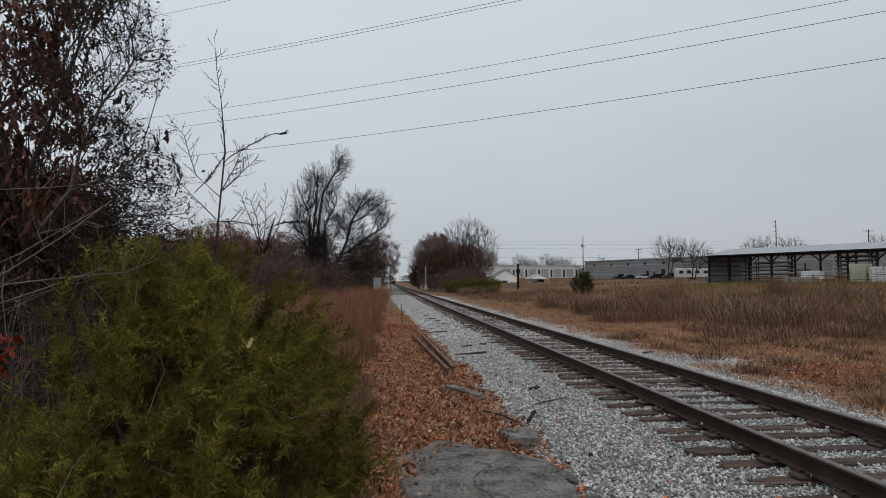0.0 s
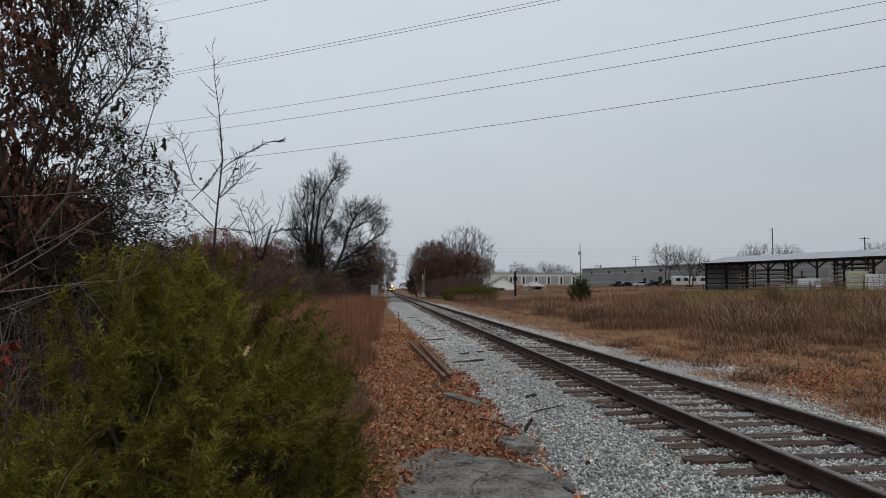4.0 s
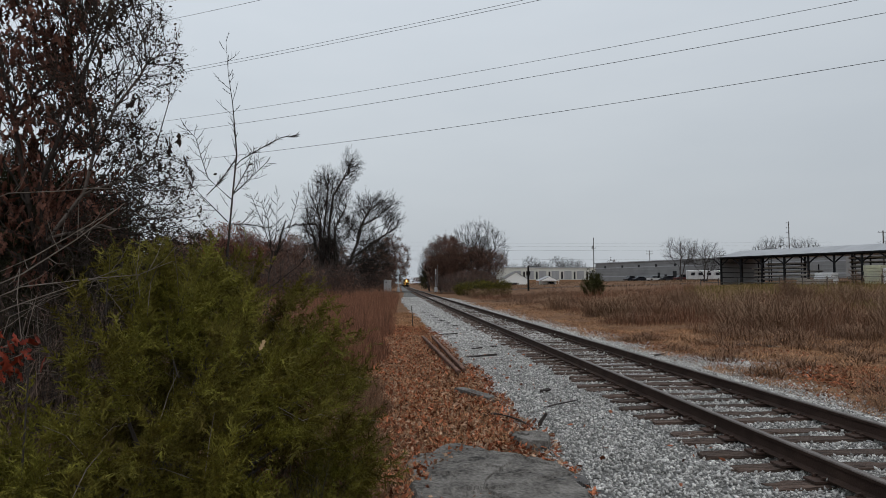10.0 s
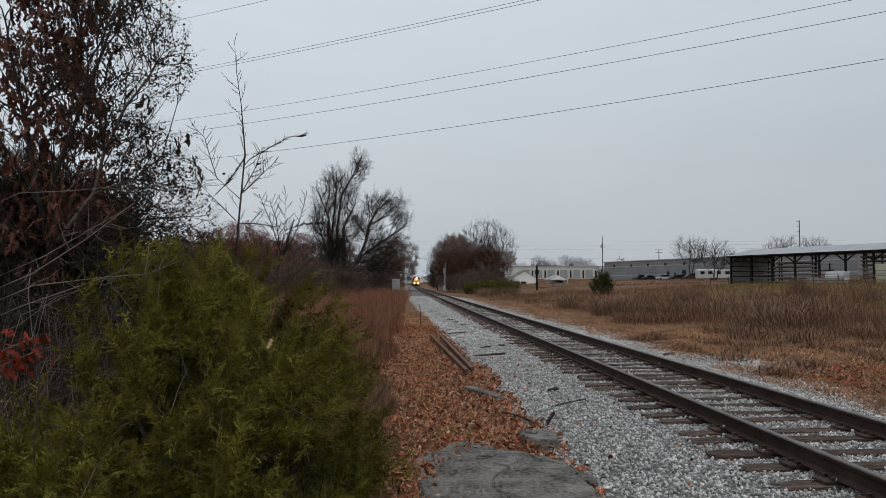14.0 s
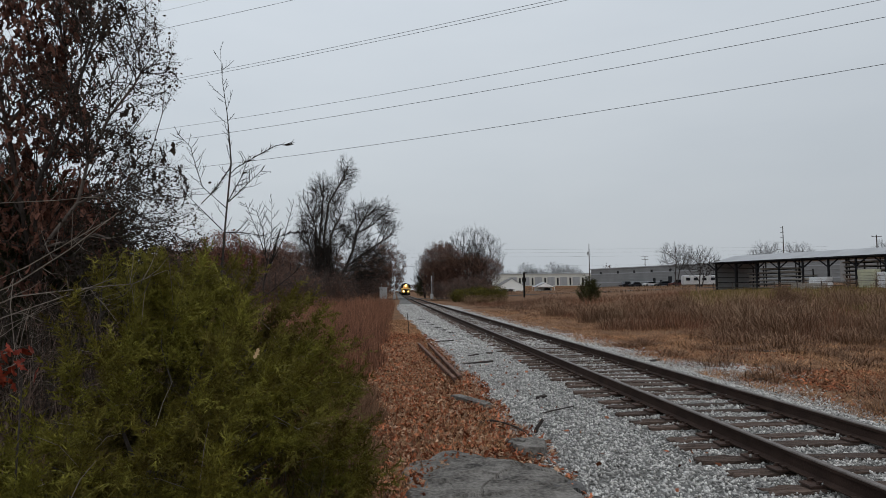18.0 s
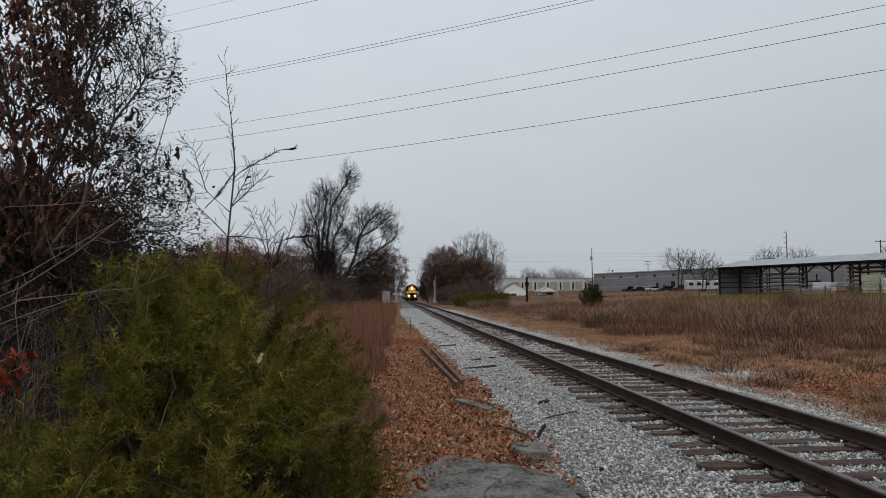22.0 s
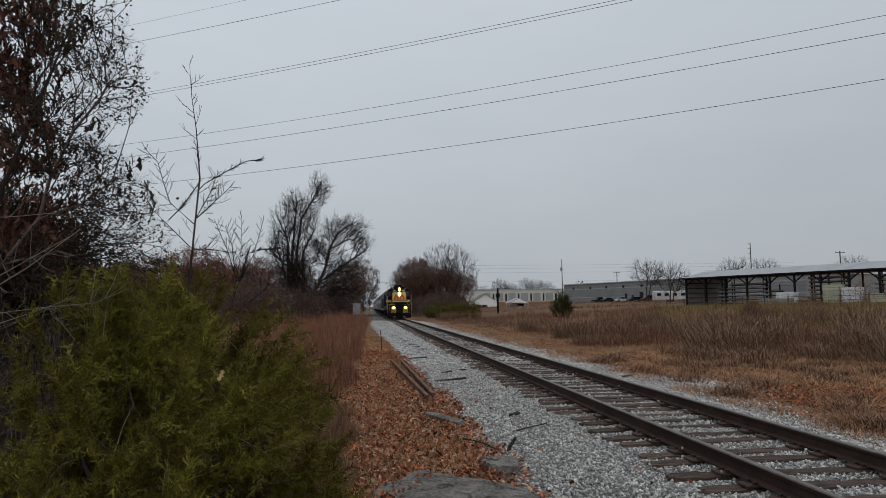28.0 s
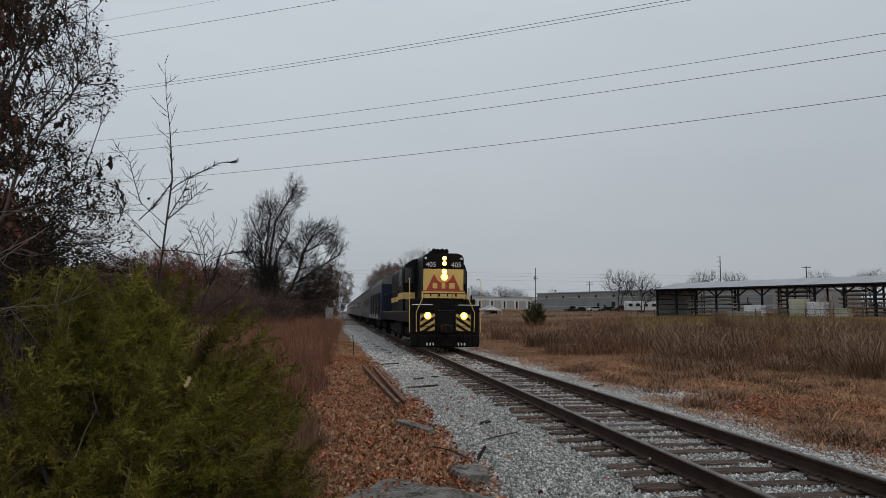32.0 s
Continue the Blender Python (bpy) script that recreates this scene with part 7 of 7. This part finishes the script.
# ---- rocks and scrap beside the ballast ----


def slab_rock(name, label, corners, top, seed, steps=0.0, rough=0.02, material=None):
    """A flat-topped rock inside a rounded outline."""
    rng = np.random.default_rng(seed)
    cx, cy = np.mean([c[0] for c in corners]), np.mean([c[1] for c in corners])
    m, n = 56, 130
    ang = np.array([math.atan2(c[1] - cy, c[0] - cx) for c in corners])
    rad = np.array([math.hypot(c[0] - cx, c[1] - cy) for c in corners])
    o = np.argsort(ang)
    a = np.linspace(-np.pi, np.pi, n, endpoint=False)
    r = np.interp(a, np.r_[ang[o] - 2 * np.pi, ang[o], ang[o] + 2 * np.pi], np.r_[rad[o], rad[o], rad[o]])
    r = r * (1 + 0.03 * np.sin(a * 7 + seed) + 0.02 * np.sin(a * 17))
    v, f = [(cx, cy, top)], []
    for i in range(1, m + 1):
        t = i / m
        fall = np.maximum(0, t - 0.86) / 0.14
        for k in range(n):
            x, y = cx + math.cos(a[k]) * r[k] * min(1, t * 1.0), cy + math.sin(a[k]) * r[k] * min(1, t)
            h = top + rough * (noise.noise((x * 2.2, y * 2.2, seed)) + 0.5 * noise.noise((x * 7, y * 7, seed)) + 0.3 * noise.noise((x * 17, y * 17, seed)))
            h -= steps * 0.5 * (noise.noise((x * 1.1 + 5, y * 1.6, seed)) > 0.12) + steps * 0.5 * (noise.noise((x * 2.3 + 1, y * 2.6 + 7, seed)) > 0.25)
            if abs(noise.noise((x * 0.8 + 9, y * 0.8 + 3, seed))) < 0.008:
                h -= 0.02
            v.append((x, y, h - (top + 0.22) * fall ** 1.6))
    for k in range(n):
        f.append((0, 1 + k, 1 + (k + 1) % n))
    g = Geo().add(v, f)
    g.f += [(1 + i * n + k, 1 + (i + 1) * n + k, 1 + (i + 1) * n + (k + 1) % n, 1 + i * n + (k + 1) % n) for i in range(m - 1) for k in range(n)]
    return g.ob(name, material or ROCK, None, label, smooth=False, category="rock")


slab_rock("rock_slab", "large flat grey rock slab bedded in leaves", [(0.60, 7.15), (0.12, 5.75), (0.35, 4.7), (1.35, 4.6), (1.62, 5.6), (1.5, 6.35), (0.95, 6.75)], 0.045, 3, 0.03, 0.02)


def chunk(name, label, pts, z, category, material=ROCK, seed=1):
    """A hewn block: a lower and an upper outline, joined."""
    r = random.Random(seed)
    n = len(pts)
    cx, cy = sum(p[0] for p in pts) / n, sum(p[1] for p in pts) / n
    v = [(p[0], p[1], -0.12) for p in pts] + [(cx + (p[0] - cx) * 0.97, cy + (p[1] - cy) * 0.97, p[2] - 0.008) for p in pts] + [(cx + (p[0] - cx) * 0.9, cy + (p[1] - cy) * 0.9, p[2] + r.uniform(-0.006, 0.006)) for p in pts]
    v = [(x, y, h + z) for x, y, h in v]
    f = [tuple(range(2 * n, 3 * n))] + [(i, (i + 1) % n, n + (i + 1) % n, n + i) for i in range(n)] + [(n + i, n + (i + 1) % n, 2 * n + (i + 1) % n, 2 * n + i) for i in range(n)]
    return Geo().add(v, f).ob(name, material, None, label, category=category)


DARK_ROCK = mat("dark_fractured_rock", (0.15, 0.143, 0.138), (0.045, 0.043, 0.042), 3.5, 22, 0.9, 1.0)
slab_rock("rock_shelf", "dark fractured shelf of the rock slab", [(1.15, 5.95), (1.05, 5.2), (1.35, 4.85), (1.72, 5.05), (1.7, 5.6), (1.5, 6.0)], 0.035, 8, 0.09, 0.05, DARK_ROCK)
slab_rock("broken_concrete", "broken grey concrete chunk leaning by the ballast", [(1.28, 7.38), (1.45, 7.44), (1.66, 7.0), (1.6, 6.8), (1.44, 6.84), (1.3, 7.1)], 0.075, 5, 0.04, 0.04)
chunk("concrete_plank", "narrow grey concrete plank lying in leaves", [(0.93, 10.35, 0.07), (1.07, 10.4, 0.07), (1.47, 9.62, 0.06), (1.35, 9.5, 0.05)], 0.025, "concrete", ROCK, 3)
chunk("pale_stone_slab", "pale flat stone slab in the grass", [(10.95, 20.4, 0.0), (11.15, 20.7, 0.01), (11.95, 19.5, 0.0), (11.7, 19.25, 0.0)], -0.215, "stone", ROCK, 4)
gp = np.random.default_rng(12)
n = 4200
gpx, gpy = 8.4 + np.clip(gp.normal(0, 0.6, n), -1.6, 1.4), gp.normal(15.3, 0.75, n)
scatter("spilled_gravel", OCTA, OCTA_F, np.stack([gpx, gpy, land(gpx, gpy) + 0.005], -1), 0.024 * gp.uniform(0.6, 1.3, (n, 3)), turn_random(n, gp), STONE, 0.4,
        label="patch of spilled grey gravel in the grass", category="gravel", kind="stuff")


SCRAP_RUST = mat("brown_scrap_rust", (0.19, 0.108, 0.078), (0.085, 0.048, 0.037), 4, 40, 0.9, 0.4, spec=0.1)


def scrap_rail(x0, y0, x1, y1, z, label):
    ln = math.hypot(x1 - x0, y1 - y0)
    t = thing("scrap_rail", pose(x0, y0, z, 0, 0, -math.degrees(math.atan2(x1 - x0, y1 - y0))), label, "scrap rail", "scrap rails")
    Geo().prism([(a, b - 0.02) for a, b in rail_profile(False)], "y", 0, ln).ob("web", SCRAP_RUST, t)
    Geo().prism([(a, b - 0.02) for a, b in rail_profile(True)], "y", 0, ln).ob("head", SCRAP_RUST, t)


scrap_rail(1.16, 11.9, 0.86, 19.9, -0.02, "length of rusty scrap rail lying in leaves")
scrap_rail(1.30, 12.25, 1.15, 20.1, -0.03, "length of rusty scrap rail lying in leaves")


def bits(label, places, size, seed, name="wood_scrap"):
    r = random.Random(seed)
    for x, y, ln, turn in places:
        g = Geo().box(-ln / 2, ln / 2, -size, size, 0, size * 1.2, size * 0.3)
        g.v = [(a + r.uniform(-0.3, 0.3) * size, b + r.uniform(-0.4, 0.4) * size, c + r.uniform(-0.3, 0.3) * size) for a, b, c in g.v]
        dx = x - float(track_x(y))
        o = g.ob(name, BARK, None, label, category="wood scrap", group="scraps on the ballast")
        o.matrix_world = pose(x, y, max(float(bed(dx, y)), float(land(x, y))) + 0.005, 0, r.uniform(-6, 6), turn)


bits("dark splintered tie scrap lying on ballast", [(1.57, 22.3, 0.55, 20), (2.42, 10.52, 0.2, 35), (2.25, 30.6, 0.4, 10), (2.1, 33.5, 0.35, -8), (1.88, 39.7, 0.5, 15), (2.5, 27.0, 0.25, 50), (2.05, 15.66, 0.8, 2), (1.78, 22.4, 0.75, 4), (2.2, 17.5, 0.3, 24), (2.75, 18.2, 0.2, 12), (7.0, 17.0, 0.4, 30), (7.6, 13.2, 0.25, -15), (2.3, 28.8, 0.3, -20), (2.0, 36.0, 0.3, 30)], 0.035, 4)


def stick(label, pts, r):
    g = Geo()
    g.tube([Vector(p) for p in pts], [r * (1 - 0.5 * i / len(pts)) for i in range(len(pts))], 6)
    return g.ob("stick", BARK, None, label, category="stick", group="sticks on the ballast")


stick("short dark stick poking up from the ballast", [(1.76, 8.05, -0.08), (1.79, 8.05, 0.02), (1.84, 8.04, 0.09), (1.86, 8.02, 0.13)], 0.026)
stick("crooked bare branch lying on the ballast", [(2.1, 9.15, -0.01), (2.3, 9.3, 0.0), (2.45, 9.35, 0.015), (2.7, 9.62, 0.0)], 0.014)
stick("crooked dark root among the leaves", [(1.15, 8.5, 0.02), (1.3, 8.45, 0.05), (1.45, 8.3, 0.04), (1.55, 8.1, 0.03), (1.66, 7.9, -0.02)], 0.016)
stick("thin upright stake in the dry grass", [(0.72, 25.95, -0.1), (0.70, 25.95, 0.5), (0.66, 25.95, 0.85)], 0.02)
wr = np.random.default_rng(15)
n = 80
wx = 1.7 + 1.6 * wr.random(n)
wy = 5 + 20 * wr.random(n) ** 1.5
scatter("leaves_on_ballast", LEAF, LEAF_F, np.stack([wx, wy, bed(wx - track_x(wy), wy) + 0.03], -1), 0.07 * wr.uniform(0.6, 1.2, (n, 1)) * np.ones((1, 3)), aim_turns(wr.normal(size=(n, 3)) * [1, 1, 0.3], wr), LITTER, 0.2,
        label="stray brown leaves on the ballast", category="leaves", kind="stuff")


motions()
